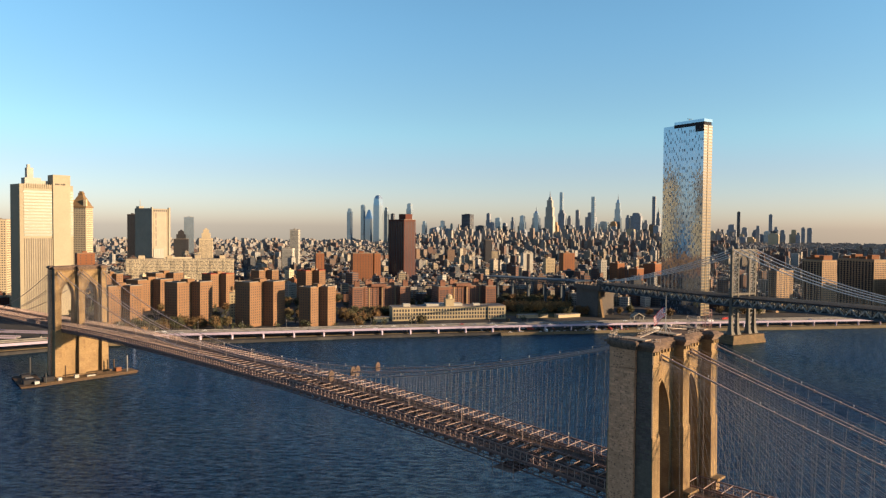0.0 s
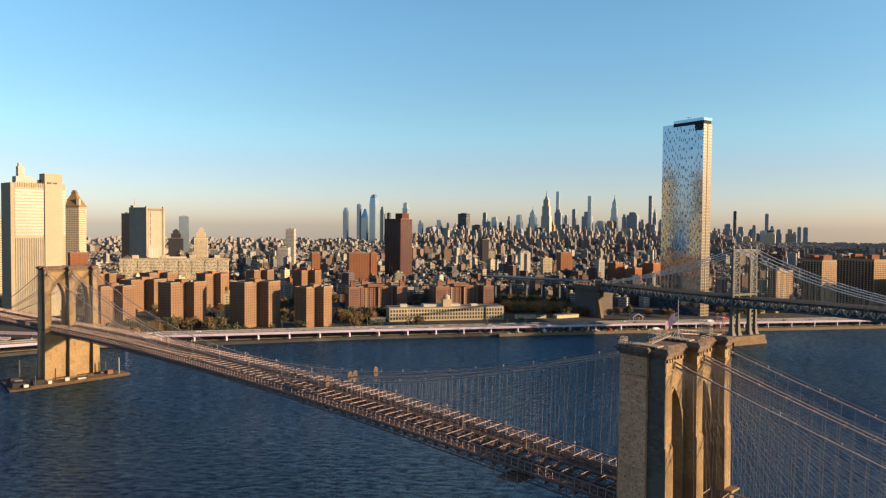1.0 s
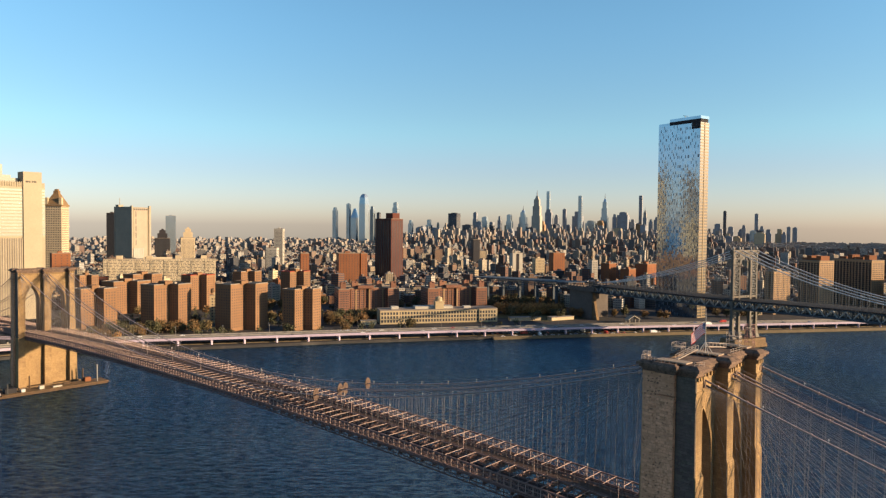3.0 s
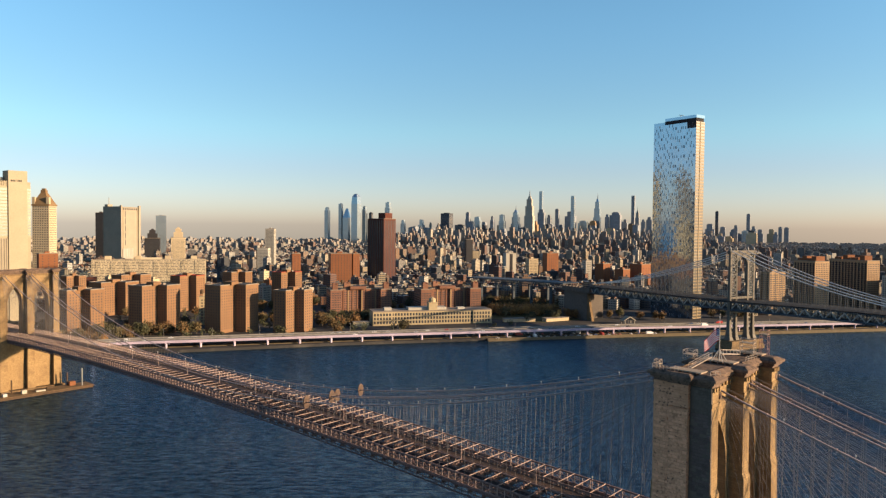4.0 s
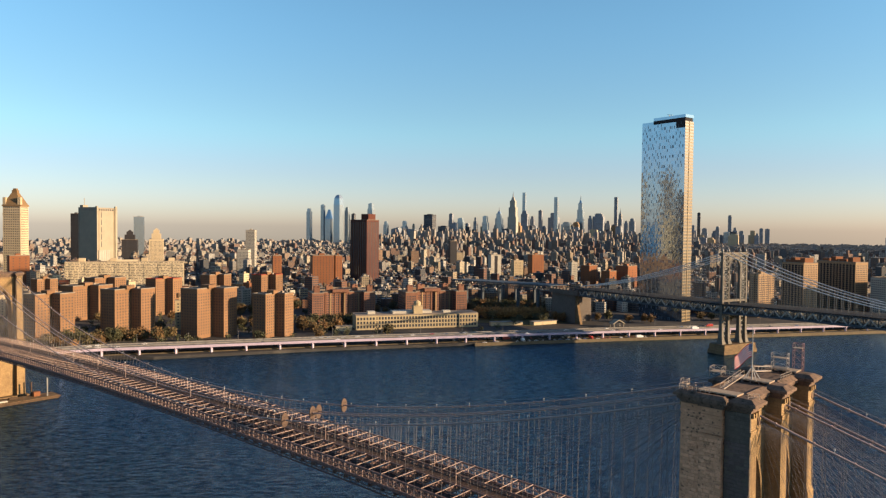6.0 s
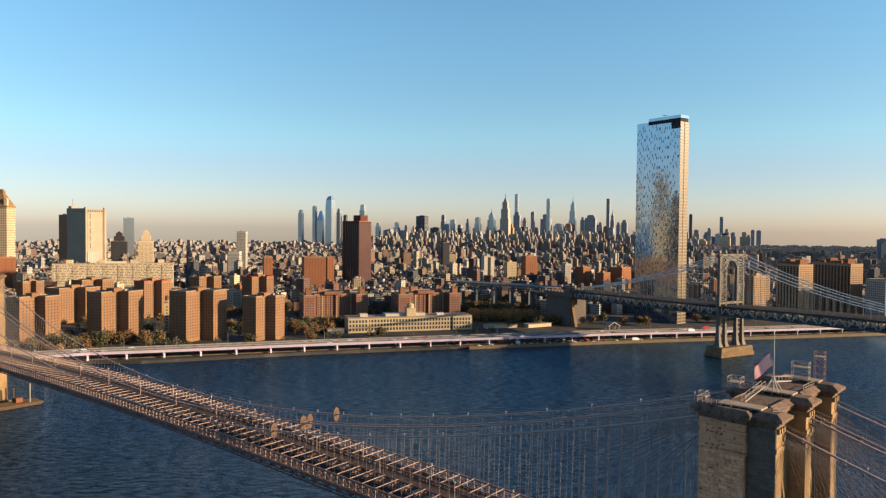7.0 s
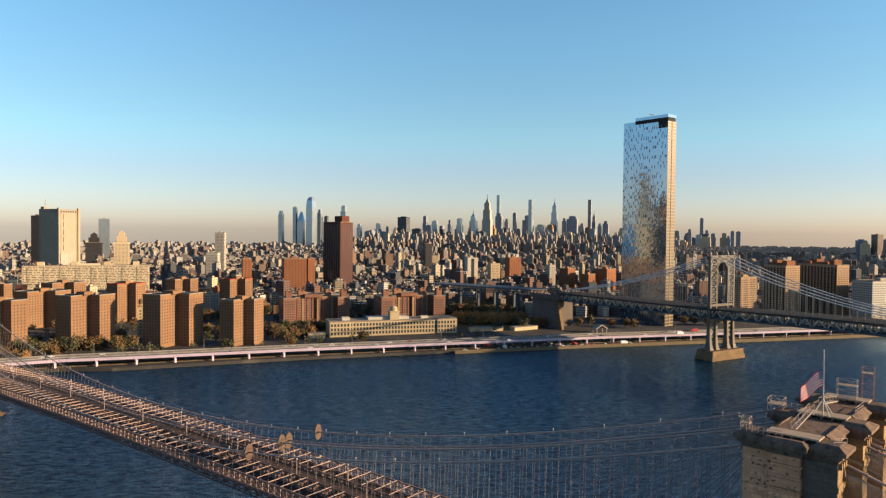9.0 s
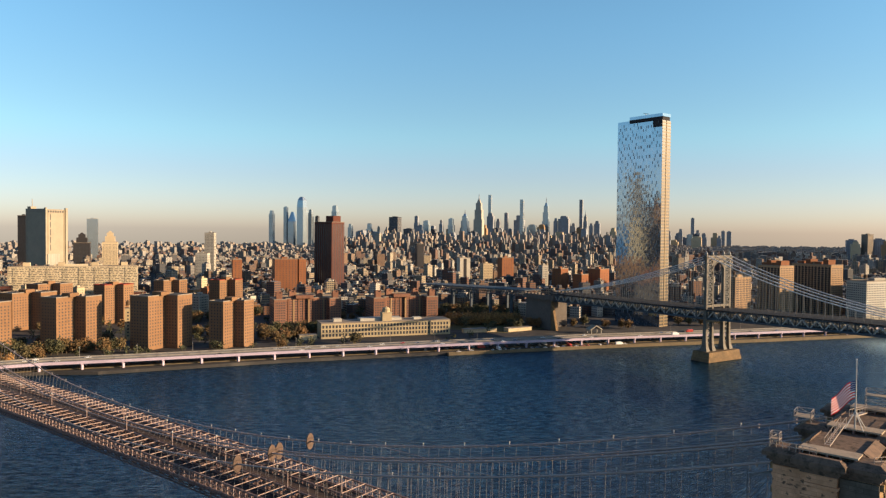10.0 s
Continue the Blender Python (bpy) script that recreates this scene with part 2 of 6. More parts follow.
GRANITE = masonry("weathered_granite", (0.3, 0.203, 0.099), (0.243, 0.162, 0.08), (0.115, 0.077, 0.041), 1.7, 0.62, stain=(0.14, 0.09, 0.047))
# end-face stone: warm light on it is put into a paler, redder colour
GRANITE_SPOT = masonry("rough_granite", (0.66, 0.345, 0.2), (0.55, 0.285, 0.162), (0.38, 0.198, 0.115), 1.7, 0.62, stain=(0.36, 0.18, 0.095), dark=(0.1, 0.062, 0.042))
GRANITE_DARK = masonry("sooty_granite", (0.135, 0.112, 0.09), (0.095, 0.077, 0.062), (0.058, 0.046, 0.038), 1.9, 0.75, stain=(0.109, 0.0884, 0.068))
CORNICE = surface("lichen_granite", (0.15, 0.1, 0.072), (0.075, 0.052, 0.04), 0.9, fine=1.6, coarse=0.35, bump=0.1, stain=(0.0374, 0.0286, 0.0204))
TAN_STEEL = surface("tan_painted_steel", (0.205, 0.128, 0.11), (0.13, 0.08, 0.068), 0.6, fine=2.0, coarse=0.2, stain=(0.095, 0.06, 0.05))
BEAM_STEEL = surface("pale_beam_steel", (0.33, 0.24, 0.207), (0.25, 0.18, 0.152), 0.55, fine=2.0, coarse=0.2)
CABLE = surface("wrapped_cable", (0.3, 0.236, 0.218), (0.22, 0.17, 0.156), 0.55, fine=3.0, coarse=0.3)
ROPE = surface("galvanised_rope", (0.15, 0.137, 0.134), (0.105, 0.096, 0.096), 0.55, metal=0.0, fine=3.0)
# shade on the lower girders is put into this darker brown
DARK_TAN = surface("dull_brown_steel", (0.13, 0.08, 0.075), (0.085, 0.052, 0.048), 0.6, fine=2.0, coarse=0.2)
ASPHALT = surface("asphalt", (0.048, 0.037, 0.033), (0.032, 0.025, 0.023), 0.9, fine=0.8, coarse=0.05)
PLANKS = surface("weathered_planks", (0.0762, 0.05, 0.0357), (0.0476, 0.0305, 0.0219), 0.8, fine=3.0, coarse=0.4)
BLUE_STEEL = surface("blue_grey_steel", (0.055, 0.072, 0.09), (0.035, 0.046, 0.058), 0.7, fine=1.0, coarse=0.1)
# tower steel is blue-grey; the sunlight's tan is put into its colour
TOWER_STEEL = surface("sunlit_tan_tower_steel", (0.12, 0.105, 0.085), (0.075, 0.068, 0.057), 0.65, fine=1.0, coarse=0.1, stain=(0.07, 0.06, 0.05))
BLUE_LIGHT = surface("pale_blue_steel", (0.208, 0.204, 0.188), (0.144, 0.142, 0.132), 0.5, fine=1.0, coarse=0.1)
TAN_STONE = masonry("pier_stone", (0.204, 0.136, 0.0714), (0.16, 0.102, 0.053), (0.068, 0.0442, 0.0245), 2.4, 0.8, stain=(0.0816, 0.0578, 0.034))
ANCHOR_STONE = surface("dark_anchor_stone", (0.105, 0.09, 0.08), (0.07, 0.06, 0.054), 0.9, fine=0.5, coarse=0.06, bump=0.1)
PALE_BRACE = surface("chalky_blue_paint", (0.33, 0.335, 0.32), (0.25, 0.255, 0.245), 0.7, fine=1.0, coarse=0.1)
PALE_CABLE = surface("silver_painted_cable", (0.52, 0.51, 0.49), (0.44, 0.43, 0.41), 0.45, fine=1.0)
PALE_CONCRETE = surface("pale_concrete", (0.214, 0.2, 0.181), (0.157, 0.148, 0.133), 0.85, fine=0.7, coarse=0.06, stain=(0.114, 0.105, 0.0952))
LILAC = surface("lilac_painted_fascia", (0.37, 0.31, 0.385), (0.29, 0.24, 0.3), 0.6, fine=0.8, coarse=0.08)
DARK_STEEL = surface("dark_steel", (0.05, 0.05, 0.05), (0.03, 0.03, 0.03), 0.6)
RUST = surface("rusty_timber", (0.0762, 0.0476, 0.0286), (0.0428, 0.0286, 0.019), 0.9, fine=1.0, coarse=0.2)
WHITE = surface("white_paint", (0.357, 0.352, 0.338), (0.295, 0.29, 0.276), 0.6, fine=0.6, coarse=0.05)
GLASS_DARK = surface("window_glass", (0.03, 0.035, 0.045), (0.05, 0.055, 0.06), 0.15, fine=0.4, coarse=0.1)


def water_material():
    m, n, l, p = nodes_of("river_water")
    geo = n.new("ShaderNodeNewGeometry")
    mp = n.new("ShaderNodeMapping")
    mp.inputs["Rotation"].default_value = (0, 0, radians(-42))
    l.new(geo.outputs["Position"], mp.inputs[0])
    stretch = n.new("ShaderNodeMapping")
    stretch.inputs["Scale"].default_value = (1.0, 2.6, 1.0)
    l.new(mp.outputs[0], stretch.inputs[0])
    v = stretch.outputs[0]
    big = noise_node(n, l, geo.outputs["Position"], 0.008, 4)
    # broad patches of sheen, painted into the gloss colour below
    sheen_patch = noise_node(n, l, geo.outputs["Position"], 0.0045, 3)
    swell = noise_node(n, l, v, 0.035, 3, 0.5)
    mid = noise_node(n, l, v, 0.15, 4, 0.65)
    small = noise_node(n, l, v, 0.75, 4, 0.7)
    body = n.new("ShaderNodeBsdfDiffuse")
    skin = n.new("ShaderNodeBsdfGlossy")
    fresnel = n.new("ShaderNodeFresnel")
    both = n.new("ShaderNodeMixShader")
    fresnel.inputs[0].default_value = 2.25
    skin.inputs["Roughness"].default_value = 0.1
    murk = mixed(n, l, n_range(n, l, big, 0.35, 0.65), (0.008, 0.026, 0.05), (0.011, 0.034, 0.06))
    # light and dark ripple facets are painted into body and gloss colours
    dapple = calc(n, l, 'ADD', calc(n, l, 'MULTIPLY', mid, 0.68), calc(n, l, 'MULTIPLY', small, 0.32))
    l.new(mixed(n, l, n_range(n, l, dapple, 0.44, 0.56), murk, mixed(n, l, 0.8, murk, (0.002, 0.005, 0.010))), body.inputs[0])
    # blue gloss tint stands in for the higher sky that steep waves mirror
    l.new(mixed(n, l, n_range(n, l, dapple, 0.45, 0.55), mixed(n, l, n_range(n, l, sheen_patch, 0.42, 0.62), (0.43, 0.68, 0.88), (0.59, 0.82, 0.93)), mixed(n, l, n_range(n, l, sheen_patch, 0.42, 0.62), (0.14, 0.25, 0.4), (0.205, 0.335, 0.49))), skin.inputs[0])
    chop = calc(n, l, 'MULTIPLY_ADD', n_range(n, l, big, 0.3, 0.7), 0.3, 0.85)
    hgt = calc(n, l, 'ADD', calc(n, l, 'MULTIPLY', swell, 1.6), calc(n, l, 'ADD', calc(n, l, 'MULTIPLY', mid, 1.5), calc(n, l, 'MULTIPLY', small, 0.6)))
    bn = n.new("ShaderNodeBump")
    bn.inputs["Strength"].default_value, bn.inputs["Distance"].default_value = 1.0, 0.6
    l.new(calc(n, l, 'MULTIPLY', hgt, chop), bn.inputs["Height"])
    for node in (body, skin, fresnel):
        l.new(bn.outputs[0], node.inputs["Normal"])
    l.new(fresnel.outputs[0], both.inputs[0])
    l.new(body.outputs[0], both.inputs[1])
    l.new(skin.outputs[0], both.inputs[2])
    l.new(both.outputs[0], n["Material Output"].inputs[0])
    n.remove(p)
    return m


WATER = water_material()


# ---- river and land ----
g = Geo()
g.add([(-6500, -6500, 0), (6500, -6500, 0), (6500, 6500, 0), (-6500, 6500, 0)], [(0, 1, 2, 3)])
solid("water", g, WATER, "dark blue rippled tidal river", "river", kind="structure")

# the shore of the far bank, from downstream to upstream; land lies to its left and beyond
SHORE = [(-760, -420), (-660, -180), (-612, -20), (-600, 70), (-571, 118), (-540, 146), (-466, 272), (-380, 398), (-290, 527), (-163, 692), (-78, 806),
         (60, 1010), (300, 1240), (620, 1420), (1000, 1560), (2600, 1900)]
LAND_Z = 2.6
LAND = surface("city_ground", (0.045, 0.042, 0.04), (0.028, 0.027, 0.027), 0.9, fine=0.08, coarse=0.012, stain=(0.07, 0.063, 0.055))
g = Geo()
outer = [(-6400, -420)] + SHORE + [(6400, 2600), (6400, 6400), (-6400, 6400)]
g.prism(outer, -3, LAND_Z)
solid("ground", g, LAND, "paved city ground along the far bank", "ground", kind="structure")

# near bank, behind the camera's right shoulder
g = Geo()
g.prism([(118, -900), (6400, -900), (6400, 1500), (900, 900), (420, 560), (170, 260), (125, 60)], -3, LAND_Z)
solid("near_bank", g, LAND, "paved ground of the near bank", "ground", kind="structure")

# ---- the stone suspension bridge ----
SPAN, HALF = 486.3, 243.15
MID = -HALF
Y_OUT, Y_IN = 12.9, 3.3
CABLES_Y = (-13.4, -1.4, 1.4, 13.4)


def deck_z(x):
    """Underside of the deck along the bridge."""
    if x > 0:
        return 35.1 - 0.03 * x
    if x < -SPAN:
        return 36.3 + 0.03 * (x + SPAN)
    return 36.3 + 4.8 * (1 - ((x - MID) / HALF) ** 2) - 1.2 * max(0.0, 1 + x / 130) ** 2


def girder_drop(x):
    """The lower girder deepens towards the near tower."""
    return 1.5 + 1.3 * min(1.0, max(0.0, 1 + x / 190))


SADDLE, LOW = 84.0, 45.4


def cable_z(x):
    if -SPAN <= x <= 0:
        return LOW + (SADDLE - LOW) * ((x - MID) / HALF) ** 2
    d = x if x > 0 else -SPAN - x
    return SADDLE - 0.388 * d + 0.00057 * d * d


def cable_y(yc, x):
    """The outer cables lean in towards midspan; the pairs bear a little upstream in the near side span."""
    shift = 0.3 + 0.05 * min(x, 40) if x > 0 else 0.3 - 0.9 * max(x, -SPAN) / SPAN
    if abs(yc) < 5:
        return yc + shift
    if -SPAN <= x <= 0:
        half = 13.2 + 3.0 * ((x - MID) / HALF) ** 2
    elif x > 0:
        half = 16.2 + 0.03 * min(x, 40)
    else:
        half = 16.2 - 2.5 * (-SPAN - x) / 284
    return math.copysign(half, yc) + shift


def pointed_arch(yc, half, z0, spring, apex, steps=9):
    """Outline of a pointed opening, from the lower right up and over to the lower left, as y, z."""
    rise = apex - spring
    r = (half * half + rise * rise) / (2 * half)
    pts = [(yc + half, z0)]
    a1 = math.asin(min(1, rise / r))
    for i in range(steps + 1):
        a = a1 * i / steps
        pts.append((yc + half - r + r * math.cos(a), spring + r * math.sin(a)))
    left = [(2 * yc - y, z) for y, z in reversed(pts[:-1])]
    return pts + left


def stone_tower(at, turn, label):
    """Three slender buttressed piers, two pointed arches in a recessed wall, a stepped cornice and roof."""
    tw = thing("stone_bridge_tower", label, "bridge tower", at, turn, group="towers of the stone bridge")
    ROAD = 36.2
    centres = (-17.1, 0.0, 17.1)
    ph = 1.75
    for yc in centres:
        g = Geo()
        g.stack(0, yc, ((-4, 8.9, ph + 0.9), (20, 8.5, ph + 0.7), (20.3, 8.3, ph + 0.6), (ROAD, 8.0, ph + 0.45), (ROAD + 0.3, 7.7, ph + 0.25), (58.0, 7.45, ph + 0.2),
                        (59.2, 7.05, ph), (77.4, 6.95, ph), (77.5, 7.1, ph + 0.1), (78.0, 7.1, ph + 0.1), (78.1, 7.25, ph + 0.22), (79.0, 7.25, ph + 0.22),
                        (79.1, 6.95, ph), (82.6, 6.95, ph)))
        pr = part("pier", g, GRANITE, tw)
        g = Geo()
        for sx in (-1, 1):
            for k in range(3):
                y = yc - ph + 0.5 + k * (2 * ph - 1.0) / 2
                g.box(min(sx * 6.95, sx * 7.55), max(sx * 6.95, sx * 7.55), y - 0.28, y + 0.28, 81.6, 82.6)
        part("corbel", g, GRANITE, pr, kind="stuff")
        g = Geo()
        g.box(-7.15, 7.15, yc - ph - 0.2, yc + ph + 0.2, 82.6, 83.0)
        g.box(-7.4, 7.4, yc - ph - 0.45, yc + ph + 0.45, 83.0, 83.35)
        g.box(-7.8, 7.8, yc - ph - 0.8, yc + ph + 0.8, 83.35, 83.8)
        g.box(-8.4, 8.4, yc - ph - 1.3, yc + ph + 1.3, 83.95, 84.55)
        part("cornice", g, CORNICE, pr, "stepped and lichened granite cornice")
        # hipped cap slabs over the pier ends
        for sx in (-1, 1):
            g = Geo()
            g.box(sx * 5.6 - 2.75, sx * 5.6 + 2.75, yc - ph - 1.2, yc + ph + 1.2, 84.55, 85.25, 1.3, 1.4)
            part("cap_block", g, CORNICE, pr)
    # end faces: a broad buttress up the middle, the bays beside it darker
    for sy in (-1, 1):
        g = Geo()
        y = sy * 18.85
        lo, hi = sorted((y, y + sy * 1.25))
        g.box(-2.9, 2.2, lo - (0.8 if sy < 0 else 0), hi + (0.8 if sy > 0 else 0), -4, ROAD, 0, 0.1)
        g.box(-2.7, 1.95, lo, hi, ROAD, 77.2)
        g.box(-2.85, 2.1, lo - (0.2 if sy < 0 else 0), hi + (0.2 if sy > 0 else 0), 77.4, 78.9)
        g.box(-2.7, 1.95, lo, hi, 78.9, 82.7)
        bt = part("buttress", g, GRANITE_SPOT, tw)
        g = Geo()
        for k, (o, z0, z1) in enumerate(((0.25, 82.65, 83.05), (0.5, 83.05, 83.4), (0.85, 83.4, 83.85), (1.3, 83.85, 84.6), (1.3, 84.6, 85.3))):
            t = 0.9 if k == 4 else 0
            g.box(-2.7 - o, 1.95 + o, min(y, y + sy * (1.25 + o)), max(y, y + sy * (1.25 + o)), z0, z1, t, t)
        part("cornice", g, CORNICE, bt)
        for z0, z1, o in ((76.6, 77.0, 1.45), (79.0, 79.3, 1.4), (80.8, 81.2, 1.45)):
            g = Geo()
            g.box(-2.9, 2.15, min(y, y + sy * o), max(y, y + sy * o), z0, z1)
            g.box(-7.2, -2.9, min(y, y + sy * 0.35), max(y, y + sy * 0.35), z0, z1)
            part("string_course", g, GRANITE_SPOT, tw)
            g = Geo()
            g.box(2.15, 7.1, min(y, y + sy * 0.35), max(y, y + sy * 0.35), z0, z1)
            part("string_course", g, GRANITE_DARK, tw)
        # the +x bay is built in darker granite than the -x bay
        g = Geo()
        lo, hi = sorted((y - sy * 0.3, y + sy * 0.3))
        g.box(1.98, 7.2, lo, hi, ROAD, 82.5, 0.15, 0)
        part("sooty_bay", g, GRANITE_DARK, tw, "darker recessed granite bay")
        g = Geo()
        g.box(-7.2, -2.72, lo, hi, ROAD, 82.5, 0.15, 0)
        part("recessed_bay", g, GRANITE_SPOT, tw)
    # walls between the piers: solid below the road, a pointed arch above it
    for yc in (-8.55, 8.55):
        g = Geo()
        g.box(-5.4, 5.4, yc - 6.5, yc + 6.5, -4, ROAD - 1.5, 0.3, 0)
        arch = pointed_arch(yc, 4.75, ROAD - 1.5, 61.0, 73.0)
        y0, y1, top = yc - 6.85, yc + 6.85, 81.8
        apex = len(arch) // 2
        g.slab_x([(y1, ROAD - 1.5), (y1, top), (yc, top)] + list(reversed(arch[:apex + 1])), -3.6, 3.6)
        g.slab_x([(yc, top), (y0, top), (y0, ROAD - 1.5)] + list(reversed(arch[apex:])), -3.6, 3.6)
        aw = part("arch_wall", g, GRANITE, tw)
        # raised moulding round the arch
        g = Geo()
        for sx in (-3.7, 3.7):
            rim = [(y + (0.55 if y > yc else -0.55 if y < yc else 0), z + (0.5 if z > 61 else 0)) for y, z in arch]
            for a, b, c, d in zip(arch[:-1], arch[1:], rim[1:], rim[:-1]):
                s = 0.2 if sx > 0 else -0.2
                g.add([(sx - s, *a), (sx - s, *b), (sx - s, *c), (sx - s, *d), (sx + s, *a), (sx + s, *b), (sx + s, *c), (sx + s, *d)],
                      [(0, 1, 2, 3), (7, 6, 5, 4), (0, 4, 5, 1), (1, 5, 6, 2), (2, 6, 7, 3), (3, 7, 4, 0)])
        part("arch_moulding", g, GRANITE, aw)
        # cornice over the arch wall, its corbels, and the big flat slabs that bear on it
        g = Geo()
        g.box(-3.9, 3.9, yc - 6.8, yc + 6.8, 81.8, 82.6)
        g.box(-4.4, 4.4, yc - 6.8, yc + 6.8, 82.6, 83.3)
        g.box(-5.0, 5.0, yc - 6.8, yc + 6.8, 83.3, 84.1)
        part("cornice", g, CORNICE, aw)
        for sx in (-1, 1):
            g = Geo()
            prof = [(sx * 3.9, 84.1), (sx * 5.3, 84.1), (sx * 5.3, 84.25), (sx * 3.9, 85.15)]
            g.slab_y(prof if sx > 0 else prof[::-1], yc - 4.6, yc + 4.6)
            part("weather_slab", g, CORNICE, aw)
        g = Geo()
        for k in range(7):
            y = yc - 5.4 + k * 1.8
            for sx in (-1, 1):
                g.box(min(sx * 3.6, sx * 4.3), max(sx * 3.6, sx * 4.3), y - 0.3, y + 0.3, 80.9, 81.9)
        part("corbel", g, GRANITE, aw, kind="stuff")
    for yc in CABLES_Y:
        for sx in (-1, 1):
            g = Geo()
            yy = cable_y(yc, at[0]) - at[1]
            g.box(sx * 6.0 - 1.1, sx * 6.0 + 1.1, yy - 0.6, yy + 0.6, 79.6, 81.4, 0.2, 0.2)
            part("saddle_housing", g, CORNICE, tw)
    # flat roof between the cap slabs
    g = Geo()
    g.box(-4.2, 4.2, -18.4, 18.4, 84.1, 84.85)
    part("roof", g, CORNICE, tw, "flat stone roof with dark lichen")
    # footway ledges in front of the piers at road level
    for sx in (-1, 1):
        for yc in centres[1:]:
            g = Geo()
            g.box(min(sx * 7.7, sx * 10.2), max(sx * 7.7, sx * 10.2), yc - ph - 0.9, yc + ph + 0.9, ROAD + 2.6, ROAD + 3.3)
            g.box(min(sx * 7.7, sx * 9.0), max(sx * 7.7, sx * 9.0), yc - ph + 0.3, yc + ph - 0.3, ROAD - 1, ROAD + 2.6)
            part("ledge", g, GRANITE, tw)
    # stone footing at the water line
    g = Geo()
    g.box(-10.5, 10.5, -22.3, 22.3, -4, 1.6, 0.6, 0.6)
    part("footing", g, TAN_STONE, tw)
    return tw


stone_tower((1.4, -1.45, 0), -4.6, "weathered granite bridge tower with two pointed arches, scaffold on roof")
stone_tower((-SPAN, 1.7, 0), 0.0, "sunlit granite bridge tower with two pointed arches beside a barge")

bridge = thing("suspension_bridge", "tan steel suspended deck with cables over dark river", "bridge")
# main cables
for yc in CABLES_Y:
    g = Geo()
    xs = [-SPAN - 284 + i * 14.2 for i in range(20)] + [-SPAN + i * SPAN / 60 for i in range(60)] + [i * 14.2 for i in range(21)]
    g.tube([(x, cable_y(yc, x), cable_z(x)) for x in xs], 0.235, 6)
    cb = part("main_cable", g, CABLE, bridge, smooth=True)
    # clamps where the ropes hang
    g = Geo()
    x = -SPAN + 6
    while x < 280:
        if abs(x) > 8:
            k = 0.8 if x < -20 else 1.15
            g.box(x - 0.1 * k, x + 0.1 * k, cable_y(yc, x) - 0.25 * k, cable_y(yc, x) + 0.25 * k, cable_z(x) - 0.36 * k, cable_z(x) + 0.32 * k)
        x += 3.43 if x < -20 else 6.86
    part("cable_clamp", g, BEAM_STEEL, cb, kind="stuff")
    # hand ropes on short posts above the cable
    g = Geo()
    for s in (-0.35, 0.35):
        g.tube([(x, cable_y(yc, x) + s, cable_z(x) + 1.15) for x in xs if -SPAN <= x <= 284], 0.03, 3)
    part("hand_rope", g, ROPE, cb)

PANEL = 2.7


def px(i):
    return MID + (i + 0.5) * PANEL


xs = [px(i) for i in range(-200, 119)]
# suspender ropes
for yc in CABLES_Y:
    g = Geo()
    x = -SPAN + 8
    while x < 200:
        if abs(x) > 9:
            zt, zb = cable_z(x), deck_z(x) + (1.2 if abs(yc) > 5 else 3.6)
            if zt > zb + 0.8:
                g.beam((x, yc, zb), (x, cable_y(yc, x), zt), 0.06)
        x += 3.43
    part("suspender", g, ROPE, bridge, kind="stuff")
    # diagonal stays fanning out from the towers
    g = Geo()
    for xt in (0.0, -SPAN):
        for s in (-1, 1):
            for k in range(1, 24):
                d = 6 + k * 5.1
                x = xt + s * d
                if s > 0 and xt == 0.0 and d > 130:
                    continue
                g.beam((xt + s * 6.5, cable_y(yc, 0) + 0.25, 80.6), (x, yc + 0.25, deck_z(x) + (1.2 if abs(yc) > 5 else 3.6)), 0.042)
    part("diagonal_stay", g, ROPE, bridge, kind="stuff")

